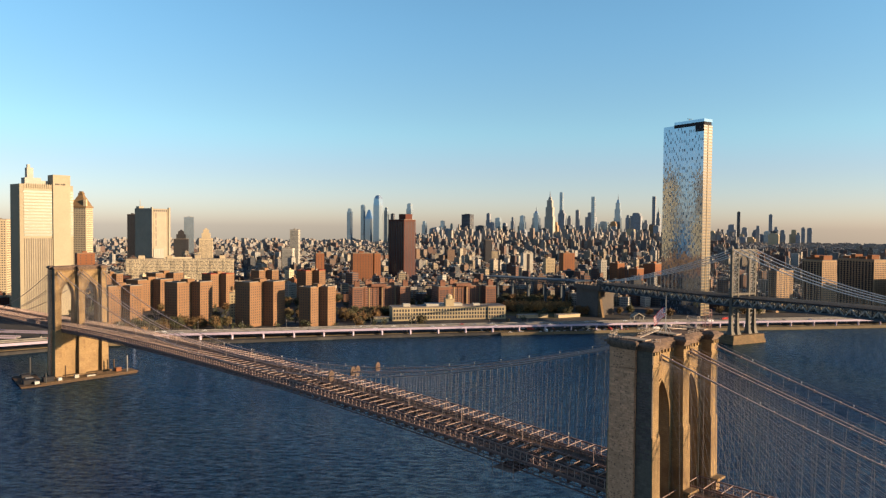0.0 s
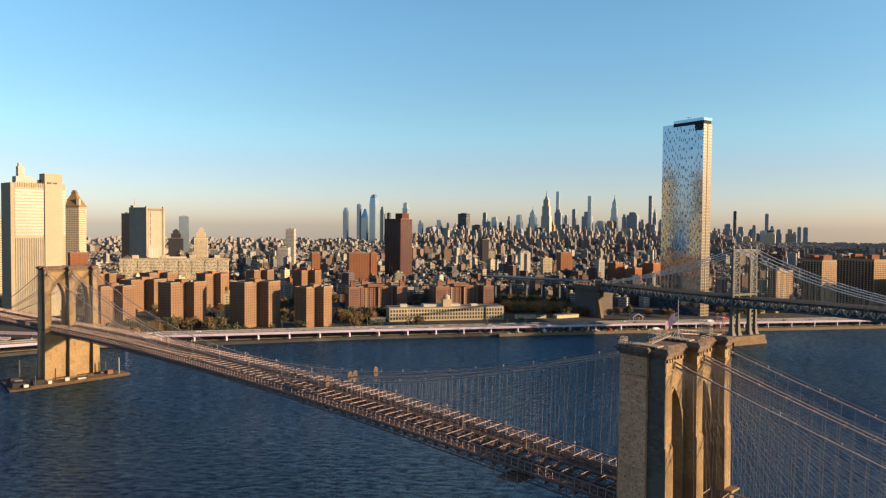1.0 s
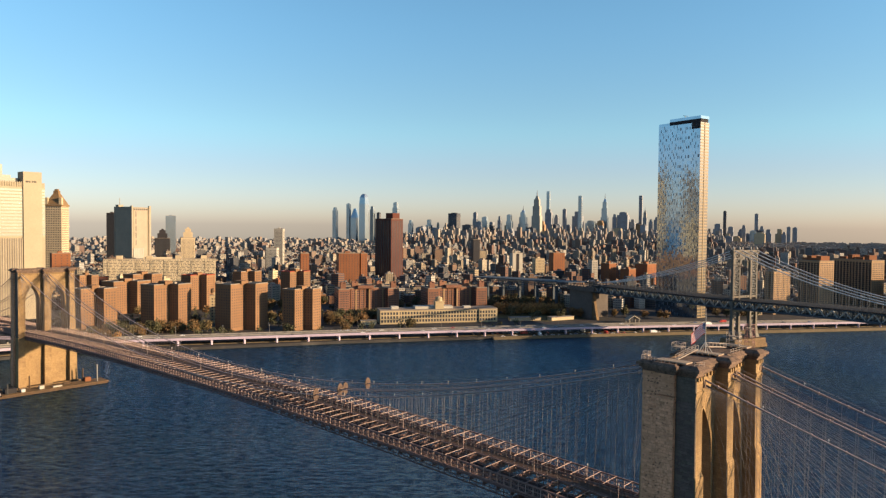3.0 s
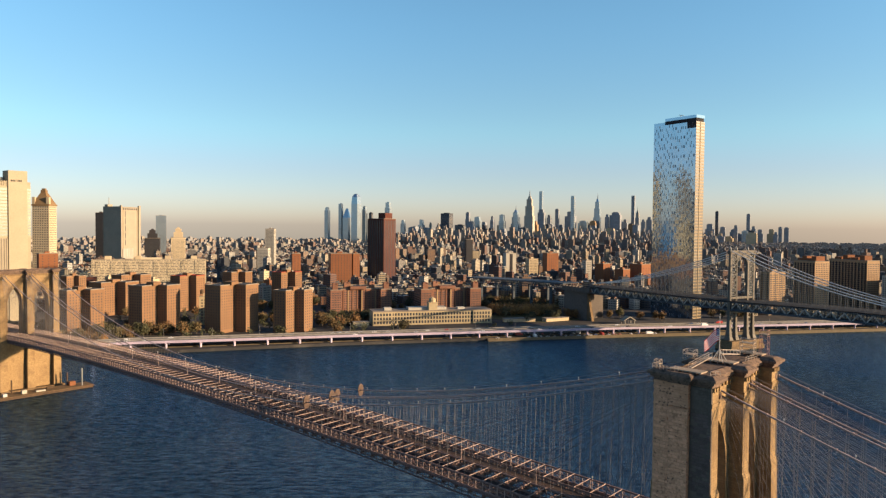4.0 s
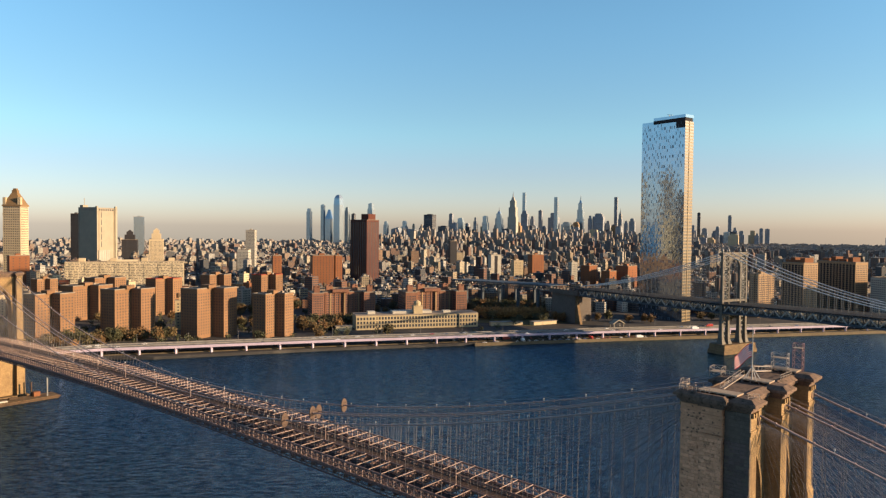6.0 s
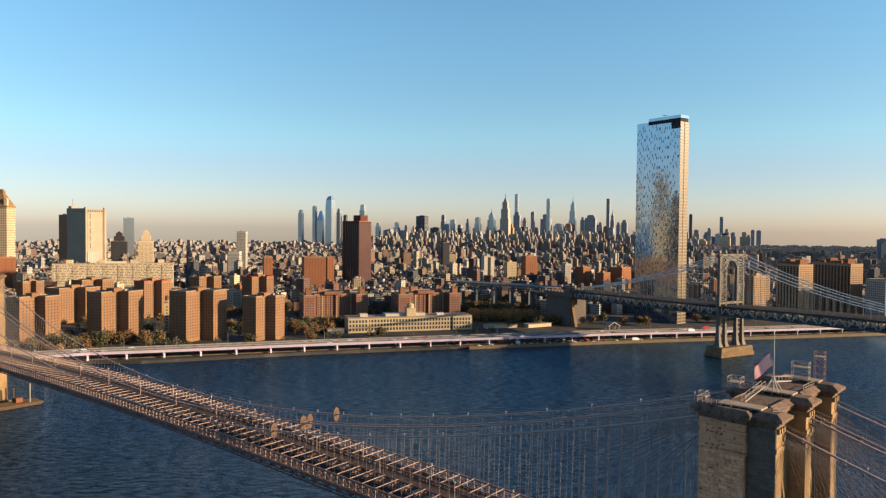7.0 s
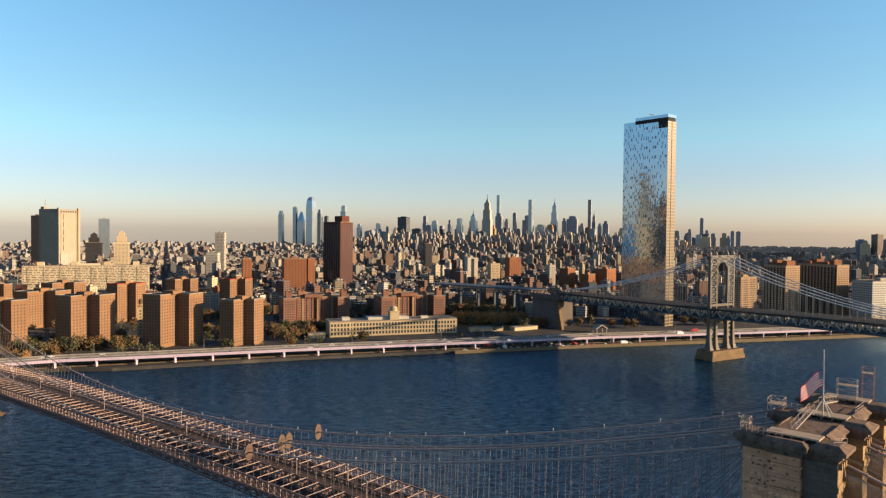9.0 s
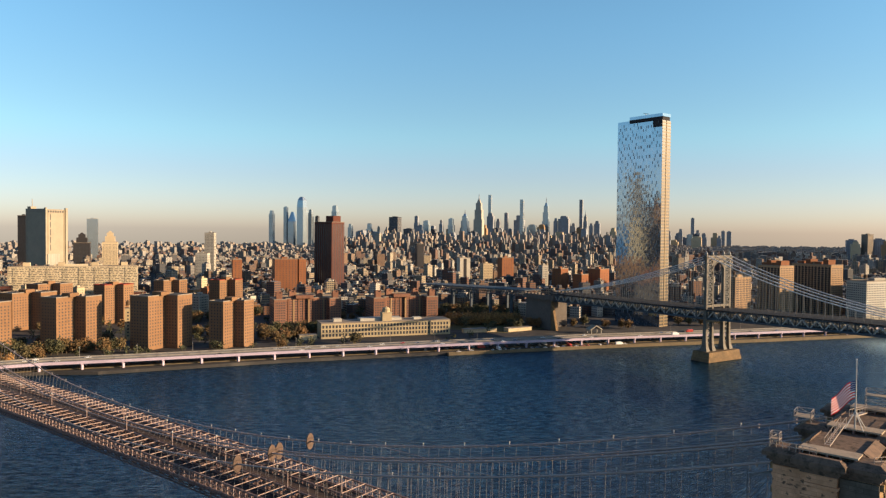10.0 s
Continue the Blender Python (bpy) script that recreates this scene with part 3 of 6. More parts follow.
TRUSS_B, TRUSS_T = 0.8, 3.8
for side in (-1, 1):
    for y, nm in ((Y_OUT, "outer_truss"), (Y_IN, "inner_truss")):
        g, gp = Geo(), Geo()
        yy = side * y
        for a, b in zip(xs[:-1:8], xs[8::8]):
            for dz, h in ((TRUSS_B, 0.45), (TRUSS_T, 0.45), (2.3, 0.2)):
                g.beam((a, yy, deck_z(a) + dz), (b, yy, deck_z(b) + dz), 0.42 if h > 0.3 else 0.16, h)
        for a, b in zip(xs[:-1], xs[1:]):
            za, zb = deck_z(a), deck_z(b)
            gp.beam((a, yy, za + TRUSS_B), (a, yy, za + TRUSS_T), 0.19)
            if y == Y_OUT:
                g.beam((a, yy, za + TRUSS_B), (b, yy, zb + TRUSS_T), 0.1)
                g.beam((a, yy, za + TRUSS_T), (b, yy, zb + TRUSS_B), 0.1)
            else:
                g.beam((a, yy, za + 2.3), (b, yy, zb + TRUSS_T), 0.13)
        tr = part(nm, g, TAN_STEEL, bridge)
        # outer posts in paler steel than the inner ones
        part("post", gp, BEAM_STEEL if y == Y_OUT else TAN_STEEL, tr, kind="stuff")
    # lower side girder under the road with hanging pipes
    g = Geo()
    for a, b in zip(xs[:-1:4], xs[4::4]):
        yy = side * (Y_OUT + 0.15)
        g.beam((a, yy, deck_z(a) + 0.2), (b, yy, deck_z(b) + 0.2), 0.35, 0.4)
        g.beam((a, yy, deck_z(a) - girder_drop(a)), (b, yy, deck_z(b) - girder_drop(b)), 0.35, 0.35)
        g.beam((a, yy, deck_z(a) - girder_drop(a) / 2), (b, yy, deck_z(b) - girder_drop(b) / 2), 0.25, 0.2)
    for a, b in zip(xs[:-1], xs[1:]):
        yy = side * (Y_OUT + 0.15)
        g.beam((a, yy, deck_z(a) - girder_drop(a)), (a, yy, deck_z(a) + 0.8), 0.2)
        g.beam((a, yy, deck_z(a) - girder_drop(a)), (b, yy, deck_z(b) + 0.2), 0.12)
    part("side_girder", g, DARK_TAN, bridge)
    # roadway
    g = Geo()
    lo, hi = sorted((side * (Y_IN + 0.2), side * (Y_OUT - 0.2)))
    g.ribbon([(a, lo, hi, deck_z(a) + 0.1, deck_z(a) + 0.5) for a in xs[::4]])
    part("roadway", g, ASPHALT, bridge, "dark asphalt roadway")
# floor beams below
g = Geo()
for a in xs[::2]:
    g.beam((a, -Y_OUT, deck_z(a) - 0.4), (a, Y_OUT, deck_z(a) - 0.4), 0.3, 2.0)
part("floor_beam", g, DARK_TAN, bridge, kind="stuff")
# raised footway in the middle
g = Geo()
g.ribbon([(a, -2.7, 2.7, deck_z(a) + 2.9, deck_z(a) + 3.15) for a in xs[::4]])
part("footway", g, PLANKS, bridge, "raised plank footway")
for s in (-2.8, 2.8):
    g = Geo()
    for a, b in zip(xs[:-1:4], xs[4::4]):
        for dz in (3.7, 4.2):
            g.beam((a, s, deck_z(a) + dz), (b, s, deck_z(b) + dz), 0.09)
        g.beam((a, s, deck_z(a) + 3.1), (a, s, deck_z(a) + 4.2), 0.1)
    part("footway_railing", g, TAN_STEEL, bridge)
# overhead struts across each roadway
g = Geo()
g.beam((0, Y_IN, 0), (0, Y_OUT, 0), 0.13, 0.2)
strut_mesh = g.mesh("overhead_strut", BEAM_STEEL)
for a in xs[::2]:
    for side in (-1, 1):
        ob = new("overhead_strut", strut_mesh)
        ob.parent = bridge
        ob.matrix_basis = pose(a, 0, deck_z(a) + TRUSS_T + 0.25, 0, 0, 0 if side > 0 else 180)


# ---- the steel suspension bridge upstream ----
BX, BY, BT = -172.0, 541.0, math.degrees(math.atan2(-0.352, 0.936))
steel_bridge = thing("steel_suspension_bridge", "blue-grey steel truss bridge with tall lattice tower", "bridge", (BX, BY, 0), BT)


def truss_z(x):
    """Underside of the steel bridge's deck; x runs along it from the tower."""
    if x < 0:
        return 38.5 + 0.010 * x
    return 38.5 + 4.0 * (1 - ((x - 224) / 224) ** 2)


def steel_cable_z(x):
    if x >= 0:
        return 53.0 + 44.0 * ((x - 224) / 224) ** 2
    d = -x
    return 97.0 - 0.33 * d + 0.00046 * d * d


xs2 = [-214 + i * 6.0 for i in range(104)]
for yy in (-16.5, -6.0, 6.0, 16.5):
    g = Geo()
    for a, b in zip(xs2[:-1], xs2[1:]):
        za, zb = truss_z(a), truss_z(b)
        g.beam((a, yy, za), (b, yy, zb), 0.9, 0.9)
        g.beam((a, yy, za + 7.6), (b, yy, zb + 7.6), 0.9, 0.9)
        g.beam((a, yy, za), (a, yy, za + 7.6), 0.45)
    st = part("truss", g, BLUE_STEEL, steel_bridge)
    g = Geo()
    for k, (a, b) in enumerate(zip(xs2[:-1], xs2[1:])):
        za, zb = truss_z(a), truss_z(b)
        if k % 2:
            g.beam((a, yy, za + 7.2), (b, yy, zb + 0.4), 0.95, 0.7)
        else:
            g.beam((a, yy, za + 0.4), (b, yy, zb + 7.2), 0.95, 0.7)
    part("diagonal", g, PALE_BRACE, st, kind="stuff")
    g = Geo()
    g.tube([(x, yy, steel_cable_z(x)) for x in [-205 + i * 8.2 for i in range(25)] + [i * 8.0 for i in range(57)]], 0.42, 6)
    cb = part("main_cable", g, PALE_CABLE, steel_bridge, smooth=True)
    g = Geo()
    for x in [-196 + i * 6.0 for i in range(100)]:
        if abs(x) > 3 and steel_cable_z(x) > truss_z(x) + 9.5:
            g.beam((x, yy, truss_z(x) + 7.6), (x, yy, steel_cable_z(x)), 0.16)
    part("suspender", g, BLUE_STEEL, cb, kind="stuff")
g = Geo()
g.ribbon([(a, -17.8, 17.8, truss_z(a) + 0.6, truss_z(a) + 1.4) for a in xs2[::3]])
part("lower_deck", g, BLUE_STEEL, steel_bridge)
g = Geo()
g.ribbon([(a, -18.6, 18.6, truss_z(a) + 8.4, truss_z(a) + 9.1) for a in xs2[::3]])
part("upper_deck", g, surface("worn_bridge_asphalt", (0.012, 0.013, 0.016), (0.008, 0.009, 0.011), 0.95, fine=0.6, coarse=0.05), steel_bridge)
g = Geo()
for yy in (-18.4, 18.4):
    for a, b in zip(xs2[:-1:2], xs2[2::2]):
        for dz in (9.9, 10.6):
            g.beam((a, yy, truss_z(a) + dz), (b, yy, truss_z(b) + dz), 0.14)
        g.beam((a, yy, truss_z(a) + 9.0), (a, yy, truss_z(a) + 10.6), 0.18)
part("railing", g, BLUE_STEEL, steel_bridge, kind="stuff")

# its tower
LEGS = (-16.8, -8.2, 8.2, 16.8)
for yy in LEGS:
    g = Geo()
    s = 1 if yy > 0 else -1
    flare = [(9.0, 2.6), (13, 1.75), (20, 1.3), (36, 1.05), (94.5, 0.85)]
    for (z0, w0), (z1, w1) in zip(flare[:-1], flare[1:]):
        k = w0 * 1.5
        g.add([(-k, yy - w0, z0), (k, yy - w0, z0), (k, yy + w0, z0), (-k, yy + w0, z0),
               (-w1 * 1.5, yy - w1, z1), (w1 * 1.5, yy - w1, z1), (w1 * 1.5, yy + w1, z1), (-w1 * 1.5, yy + w1, z1)],
              [(3, 2, 1, 0), (4, 5, 6, 7), (0, 1, 5, 4), (1, 2, 6, 5), (2, 3, 7, 6), (3, 0, 4, 7)])
    part("tower_leg", g, TOWER_STEEL, steel_bridge)
for y0, y1 in ((-16.8, -8.2), (8.2, 16.8)):
    g = Geo()
    zs = [53 + i * 5.1 for i in range(9)]
    for a, b in zip(zs[:-1], zs[1:]):
        for sx in (-0.9, 0.9):
            g.beam((sx, y0, a), (sx, y1, b), 0.5, 0.4)
            g.beam((sx, y1, a), (sx, y0, b), 0.5, 0.4)
            g.beam((sx, y0, a), (sx, y1, a), 0.5, 0.4)
    part("lattice", g, BLUE_LIGHT, steel_bridge)
    g = Geo()
    zs = [14 + i * 4.6 for i in range(6)]
    for a, b in zip(zs[:-1], zs[1:]):
        g.beam((0, y0, a), (0, y1, b), 0.5, 0.4)
        g.beam((0, y1, a), (0, y0, b), 0.5, 0.4)
    part("lattice", g, BLUE_LIGHT, steel_bridge)
for z, h in ((50.5, 2.2), (36.5, 2.0)):
    g = Geo()
    g.box(-1.4, 1.4, -17.8, 17.8, z - h / 2, z + h / 2)
    part("tower_crossbeam", g, TOWER_STEEL, steel_bridge)
g = Geo()
g.box(-2.0, 2.0, -18.4, 18.4, 93.6, 94.6)
g.box(-2.4, 2.4, -19.0, 19.0, 94.6, 96.2)
g.box(-1.6, 1.6, -18.6, 18.6, 96.2, 97.0)
part("tower_crossbeam", g, TOWER_STEEL, steel_bridge)
g = Geo()
arch = pointed_arch(0, 7.2, 80, 83, 90.6, 8)
k = len(arch) // 2
g.slab_x([(7.9, 80), (7.9, 94), (0, 94)] + list(reversed(arch[:k + 1])), -1.0, 1.0)
g.slab_x([(0, 94), (-7.9, 94), (-7.9, 80)] + list(reversed(arch[k:])), -1.0, 1.0)
part("tower_arch", g, TOWER_STEEL, steel_bridge)
for yy in LEGS:
    g = Geo()
    g.tube([(0, yy, 97), (0, yy, 98.2), (0, yy, 99.2), (0, yy, 100.1), (0, yy, 101.2)], [0.9, 1.15, 1.1, 0.7, 0.1], 10)
    part("finial", g, BLUE_LIGHT, steel_bridge, smooth=True)
# stone pier
g = Geo()
g.box(-10.0, 10.0, -24, 24, -4, 3.6, 0.4, 0.4)
g.box(-9.2, 9.2, -22.8, 22.8, 3.6, 9.0, 0.4, 0.6)
part("pier", g, TAN_STONE, steel_bridge, "sunlit stone pier standing in the river")
# anchorage and the approach beyond it
g = Geo()
g.box(-256, -210, -20, -8, 0, 37.5, 0.5, 0.3)
g.box(-256, -226, -8.3, 20, 0, 37.5, 0.5, 0.3)
part("anchorage", g, ANCHOR_STONE, steel_bridge, "dark grey stone anchorage block")
for yy in (-21.5, 21.5):
    g = Geo()
    g.box(-257, -203, yy - 1.4, yy + 1.4, 37.5, 43)
    for k in range(9):
        x = -255 + k * 6.4
        g.box(x - 0.8, x + 0.8, yy - 1.6, yy + 1.6, 37.5, 44.5)
    part("colonnade", g, ANCHOR_STONE, steel_bridge)
# raking end wall that catches the sun beside the block
g = Geo()
g.slab_y([(-210, 0), (-200, 0), (-209, 34), (-210, 36)], -19.5, -16.0)
part("raking_wall", g, TAN_STONE, steel_bridge)
# dark slab on the wall face imitates the shade inside an arched doorway
g = Geo()
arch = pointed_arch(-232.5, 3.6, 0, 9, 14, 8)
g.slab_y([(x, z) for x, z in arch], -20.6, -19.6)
part("arch_recess", g, DARK_STEEL, steel_bridge, "arched doorway in the anchorage, its shade a dark slab")
g = Geo()
for i in range(17):
    x = -262 - i * 15.0
    z = 38.0 - i * 0.55
    g.box(x - 15, x, -17, 17, z + 6.4, z + 7.2)
    for yy in (-16.5, 16.5):
        g.beam((x, yy, z), (x - 15, yy, z), 0.8)
        g.beam((x, yy, z + 6), (x - 15, yy, z + 6), 0.8)
        for q in range(3):
            g.beam((x - q * 5, yy, z), (x - q * 5 - 2.5, yy, z + 6), 0.45)
            g.beam((x - q * 5 - 2.5, yy, z + 6), (x - q * 5 - 5, yy, z), 0.45)
    if i % 3 == 2:
        for yy in (-14, 14):
            g.box(x - 1.5, x + 1.5, yy - 1.5, yy + 1.5, 2, z)
part("approach_viaduct", g, BLUE_STEEL, steel_bridge)

# ---- the riverside motorway on columns ----
EDGE = [(-672, -190), (-622, -40), (-598, 60), (-572, 118), (-543, 160), (-468, 276), (-382, 400), (-292, 528), (-165, 692), (-80, 806), (60, 1012)]


def along(line, step):
    """Points at even steps along a line, with the direction there."""
    out, left = [], 0.0
    for p, q in zip(line[:-1], line[1:]):
        p, q = Vector(p), Vector(q)
        length = (q - p).length
        d = (q - p) / length
        s = left
        while s < length:
            out.append((p + d * s, d))
            s += step
        left = s - length
    return out


motorway = thing("elevated_motorway", "elevated riverside motorway with lilac fascia on columns", "motorway")
g, gf, gr = Geo(), Geo(), Geo()
pts = along(EDGE, 12.0)
for (p, d), (q, e) in zip(pts[:-1], pts[1:]):
    nx, ny = -d.y, d.x
    mx, my = -e.y, e.x
    W = 24.0
    g.add([(p.x, p.y, 8.0), (q.x, q.y, 8.0), (q.x + mx * W, q.y + my * W, 8.0), (p.x + nx * W, p.y + ny * W, 8.0),
           (p.x, p.y, 8.9), (q.x, q.y, 8.9), (q.x + mx * W, q.y + my * W, 8.9), (p.x + nx * W, p.y + ny * W, 8.9)],
          [(3, 2, 1, 0), (4, 5, 6, 7), (0, 1, 5, 4), (2, 3, 7, 6)])
    gf.beam((p.x, p.y, 8.7), (q.x, q.y, 8.7), 0.5, 2.2)
    gf.beam((p.x - nx * 0.25, p.y - ny * 0.25, 7.7), (q.x - mx * 0.25, q.y - my * 0.25, 7.7), 0.5, 0.35)
    for o in (12.0, 24.0):
        gr.beam((p.x + nx * o, p.y + ny * o, 9.4), (q.x + mx * o, q.y + my * o, 9.4), 0.4, 1.0)
part("road_slab", g, PALE_CONCRETE, motorway)
part("fascia", gf, LILAC, motorway, "lilac painted steel fascia girder")
part("barrier", gr, PALE_CONCRETE, motorway)
for p, d in along(EDGE[2:], 30.5):
    g = Geo()
    nx, ny = -d.y, d.x
    a = Vector((p.x + nx * 1.2, p.y + ny * 1.2, 0))
    g.beam((a.x, a.y, -3), (a.x, a.y, 6.6), 1.7)
    b = Vector((p.x + nx * 20, p.y + ny * 20, 0))
    g.beam((b.x, b.y, -3), (b.x, b.y, 6.6), 1.5)
    g.beam((p.x - nx * 0.6, p.y - ny * 0.6, 7.2), (p.x + nx * 23, p.y + ny * 23, 7.2), 1.5, 1.4)
    part("column", g, LILAC, motorway)
# slip roads and a stub viaduct downstream, beyond the far stone tower
for pts_, z0, z1, wd in (([(-820, -70), (-745, -62), (-690, -40), (-650, 6)], 15.0, 9.2, 9.0), ([(-830, -25), (-760, -16), (-700, 6), (-660, 40)], 11.0, 9.0, 8.0), ([(-800, -150), (-735, -120), (-690, -90)], 19.0, 17.0, 12.0)):
    g, gf = Geo(), Geo()
    m = len(pts_) - 1
    for k in range(m):
        za, zb = z0 + (z1 - z0) * k / m, z0 + (z1 - z0) * (k + 1) / m
        a, b = (*pts_[k], za), (*pts_[k + 1], zb)
        g.beam(a, b, wd, 0.9)
        d = (Vector(b) - Vector(a)).normalized()
        o = Vector((-d.y, d.x, 0)) * (wd / 2)
        for sgn in (-1, 1):
            gf.beam(Vector(a) + o * sgn + Vector((0, 0, 0.5)), Vector(b) + o * sgn + Vector((0, 0, 0.5)), 0.4, 1.6)
        for q in (0.25, 0.75):
            c = Vector(a).lerp(Vector(b), q)
            g.beam((c.x, c.y, 0), (c.x, c.y, c.z - 0.3), 1.4)
    part("slip_road", g, PALE_CONCRETE, motorway)
    part("slip_road_parapet", gf, LILAC, motorway)
QUAY = surface("quay_stone", (0.14, 0.108, 0.066), (0.1, 0.078, 0.048), 0.85, fine=0.6, coarse=0.08, stain=(0.1, 0.076, 0.05))
# quay wall behind the columns
g = Geo()
for (p, d), (q, e) in zip(pts[:-1], pts[1:]):
    g.beam((p.x - d.y * 5, p.y + d.x * 5, 0.9), (q.x - e.y * 5, q.y + e.x * 5, 1.2), 2.0, 4.2)
    g.beam((p.x - d.y * 3.4, p.y + d.x * 3.4, 0.5), (q.x - e.y * 3.4, q.y + e.x * 3.4, 0.5), 0.6, 0.6)
solid("quay_wall", g, QUAY, "sunlit tan stone quay wall at the waterline", "quay", kind="structure")
# raised riverside walk upstream, standing out from the bank
g = Geo()
for (p, d), (q, e) in zip(along(EDGE[6:], 14.0)[:-1], along(EDGE[6:], 14.0)[1:]):
    g.beam((p.x + d.y * 3, p.y - d.x * 3, 0.6), (q.x + e.y * 3, q.y - e.x * 3, 0.6), 11, 3.0)
    g.beam((p.x + d.y * 8, p.y - d.x * 8, 2.7), (q.x + e.y * 8, q.y - e.x * 8, 2.7), 0.15, 1.1)
solid("riverside_walk", g, QUAY, "paved riverside walk with a low railing", "promenade", kind="structure")


# ---- houses and towers ----
def brick(name, a, b):
    return surface(name, a, b, 0.9, fine=0.5, coarse=0.05, by_object=0.12)


BRICK = brick("brown_brick", (0.19, 0.108, 0.058), (0.13, 0.073, 0.04))
ORANGE = brick("orange_brick", (0.181, 0.0762, 0.0357), (0.143, 0.0571, 0.0286))
PINK = brick("pinkish_brick", (0.255, 0.17, 0.098), (0.21, 0.138, 0.08))
CREAM = brick("cream_stone", (0.4, 0.325, 0.215), (0.32, 0.26, 0.17))
YELLOW = brick("yellow_stone", (0.335, 0.27, 0.167), (0.277, 0.221, 0.135))
GREY = brick("grey_concrete", (0.17, 0.15, 0.125), (0.125, 0.11, 0.092))
PALE = brick("white_concrete", (0.324, 0.305, 0.262), (0.267, 0.248, 0.209))
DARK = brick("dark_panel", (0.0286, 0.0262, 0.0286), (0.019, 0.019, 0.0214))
MAROON = brick("maroon_brick", (0.0809, 0.0286, 0.02), (0.0571, 0.02, 0.0143))
ROOF = surface("tar_and_gravel_roof", (0.0762, 0.0714, 0.0666), (0.0381, 0.0381, 0.0381), 0.95, fine=0.3, coarse=0.06, by_object=0.3)
PARAPET = surface("weathered_coping", (0.22, 0.185, 0.15), (0.14, 0.118, 0.095), 0.85, fine=0.5)
TANK = surface("cedar_tank", (0.0952, 0.0619, 0.0381), (0.0619, 0.0405, 0.0238), 0.9, fine=1.0)
RED_ROOF = surface("red_coated_roof", (0.238, 0.0476, 0.0286), (0.19, 0.0381, 0.0238), 0.85, fine=0.4)


def glassy(name, tint, rough=0.12, metal=0.75, wobble=0.0):
    m, n, l, p = nodes_of(name)
    geo = n.new("ShaderNodeNewGeometry")
    f = noise_node(n, l, geo.outputs["Position"], 0.08, 3)
    l.new(mixed(n, l, f, tint, tuple(c * 0.75 for c in tint)), p.inputs["Base Color"])
    p.inputs["Metallic"].default_value, p.inputs["Roughness"].default_value = metal, rough
    if wobble:
        bn = n.new("ShaderNodeBump")
        bn.inputs["Strength"].default_value, bn.inputs["Distance"].default_value = wobble, 0.2
        l.new(noise_node(n, l, geo.outputs["Position"], 0.35, 2), bn.inputs["Height"])
        l.new(bn.outputs[0], p.inputs["Normal"])
    return m


GLASS_BLUE = glassy("blue_curtain_wall", (0.34, 0.41, 0.46), 0.2, 0.6)
MIRROR = glassy("mirror_curtain_wall", (0.29, 0.365, 0.45), 0.05, 0.9, 0.1)
BRONZE = surface("bronze_side_glass", (0.035, 0.027, 0.017), (0.022, 0.018, 0.012), 0.3, fine=0.3, coarse=0.05)
TAN_BRICK = brick("tan_brick", (0.286, 0.19, 0.109), (0.231, 0.15, 0.085))
CREAM_SLAB = brick("pale_cream_stucco", (0.43, 0.365, 0.255), (0.35, 0.295, 0.205))
RED_BRICK = brick("red_brown_brick", (0.19, 0.095, 0.062), (0.13, 0.064, 0.043))
WALLS = {"cs": CREAM_SLAB, "rb": RED_BRICK, "tn": TAN_BRICK, "br": BRICK, "or": ORANGE, "pk": PINK, "cr": CREAM, "ye": YELLOW, "gr": GREY, "wh": PALE, "dk": DARK, "gl": GLASS_BLUE, "ma": MAROON}
WORDS = {"rb": "red-brown brick", "tn": "tan brick", "br": "brown brick", "or": "orange brick", "pk": "pinkish brick", "cr": "cream stone", "ye": "yellow stone", "gr": "grey concrete",
         "wh": "white concrete", "dk": "dark panelled", "gl": "blue glass", "ma": "maroon brick"}
TAKEN = []      # ground already built on, as x, y, radius


def facade(g, poly, z0, z1, floor=2.9, pitch=3.4, ww=1.15, wh=1.35, out=0.06, skip=0.0):
    """Window panes over every wall of an outline, each a shallow box standing just proud."""
    n = len(poly)
    rows = max(1, int((z1 - z0) / floor))
    for i in range(n):
        p, q = Vector(poly[i]), Vector(poly[(i + 1) % n])
        length = (q - p).length
        cols = int((length - 0.8) / pitch)
        if cols < 1:
            continue
        d = (q - p) / length
        nrm = Vector((d.y, -d.x))
        m = (length - cols * pitch) / 2
        for c in range(cols):
            s = m + (c + 0.5) * pitch
            a, b = p + d * (s - ww / 2), p + d * (s + ww / 2)
            ao, bo = a + nrm * out, b + nrm * out
            for r in range(rows):
                if skip and random.random() < skip:
                    continue
                z = z0 + (r + 0.5) * floor
                zb, zt = z - wh / 2, z + wh / 2
                g.add([(*ao, zb), (*bo, zb), (*bo, zt), (*ao, zt), (*a, zt), (*b, zt), (*b, zb), (*a, zb)],
                      [(0, 1, 2, 3), (3, 2, 5, 4), (1, 0, 7, 6), (0, 3, 4, 7), (2, 1, 6, 5)])


def rect(w, d):
    return [(-w / 2, -d / 2), (w / 2, -d / 2), (w / 2, d / 2), (-w / 2, d / 2)]


def cross_plan(w, d):
    """Two offset wings: the far one steps forward, so that its flank shows beside the near one's front."""
    p, x0, x1, y0, y1 = w * 0.36, -w / 2, w / 2, -d / 2, d / 2
    return [(x0, y0 + p), (w * 0.02, y0 + p), (w * 0.02, y0), (x1, y0), (x1, y1 - p), (w * 0.08, y1 - p), (w * 0.08, y1), (x0, y1)]


def roof_things(b, w, d, h, tank=False, rail=None, seed=0):
    """Bulkheads and plant on a flat roof."""
    rs = random.Random(seed)
    g = Geo()
    g.box(-w * 0.16, w * 0.1, -d * 0.15, d * 0.15, h, h + 3.6)
    part("bulkhead", g, rail or PARAPET, b)
    g = Geo()
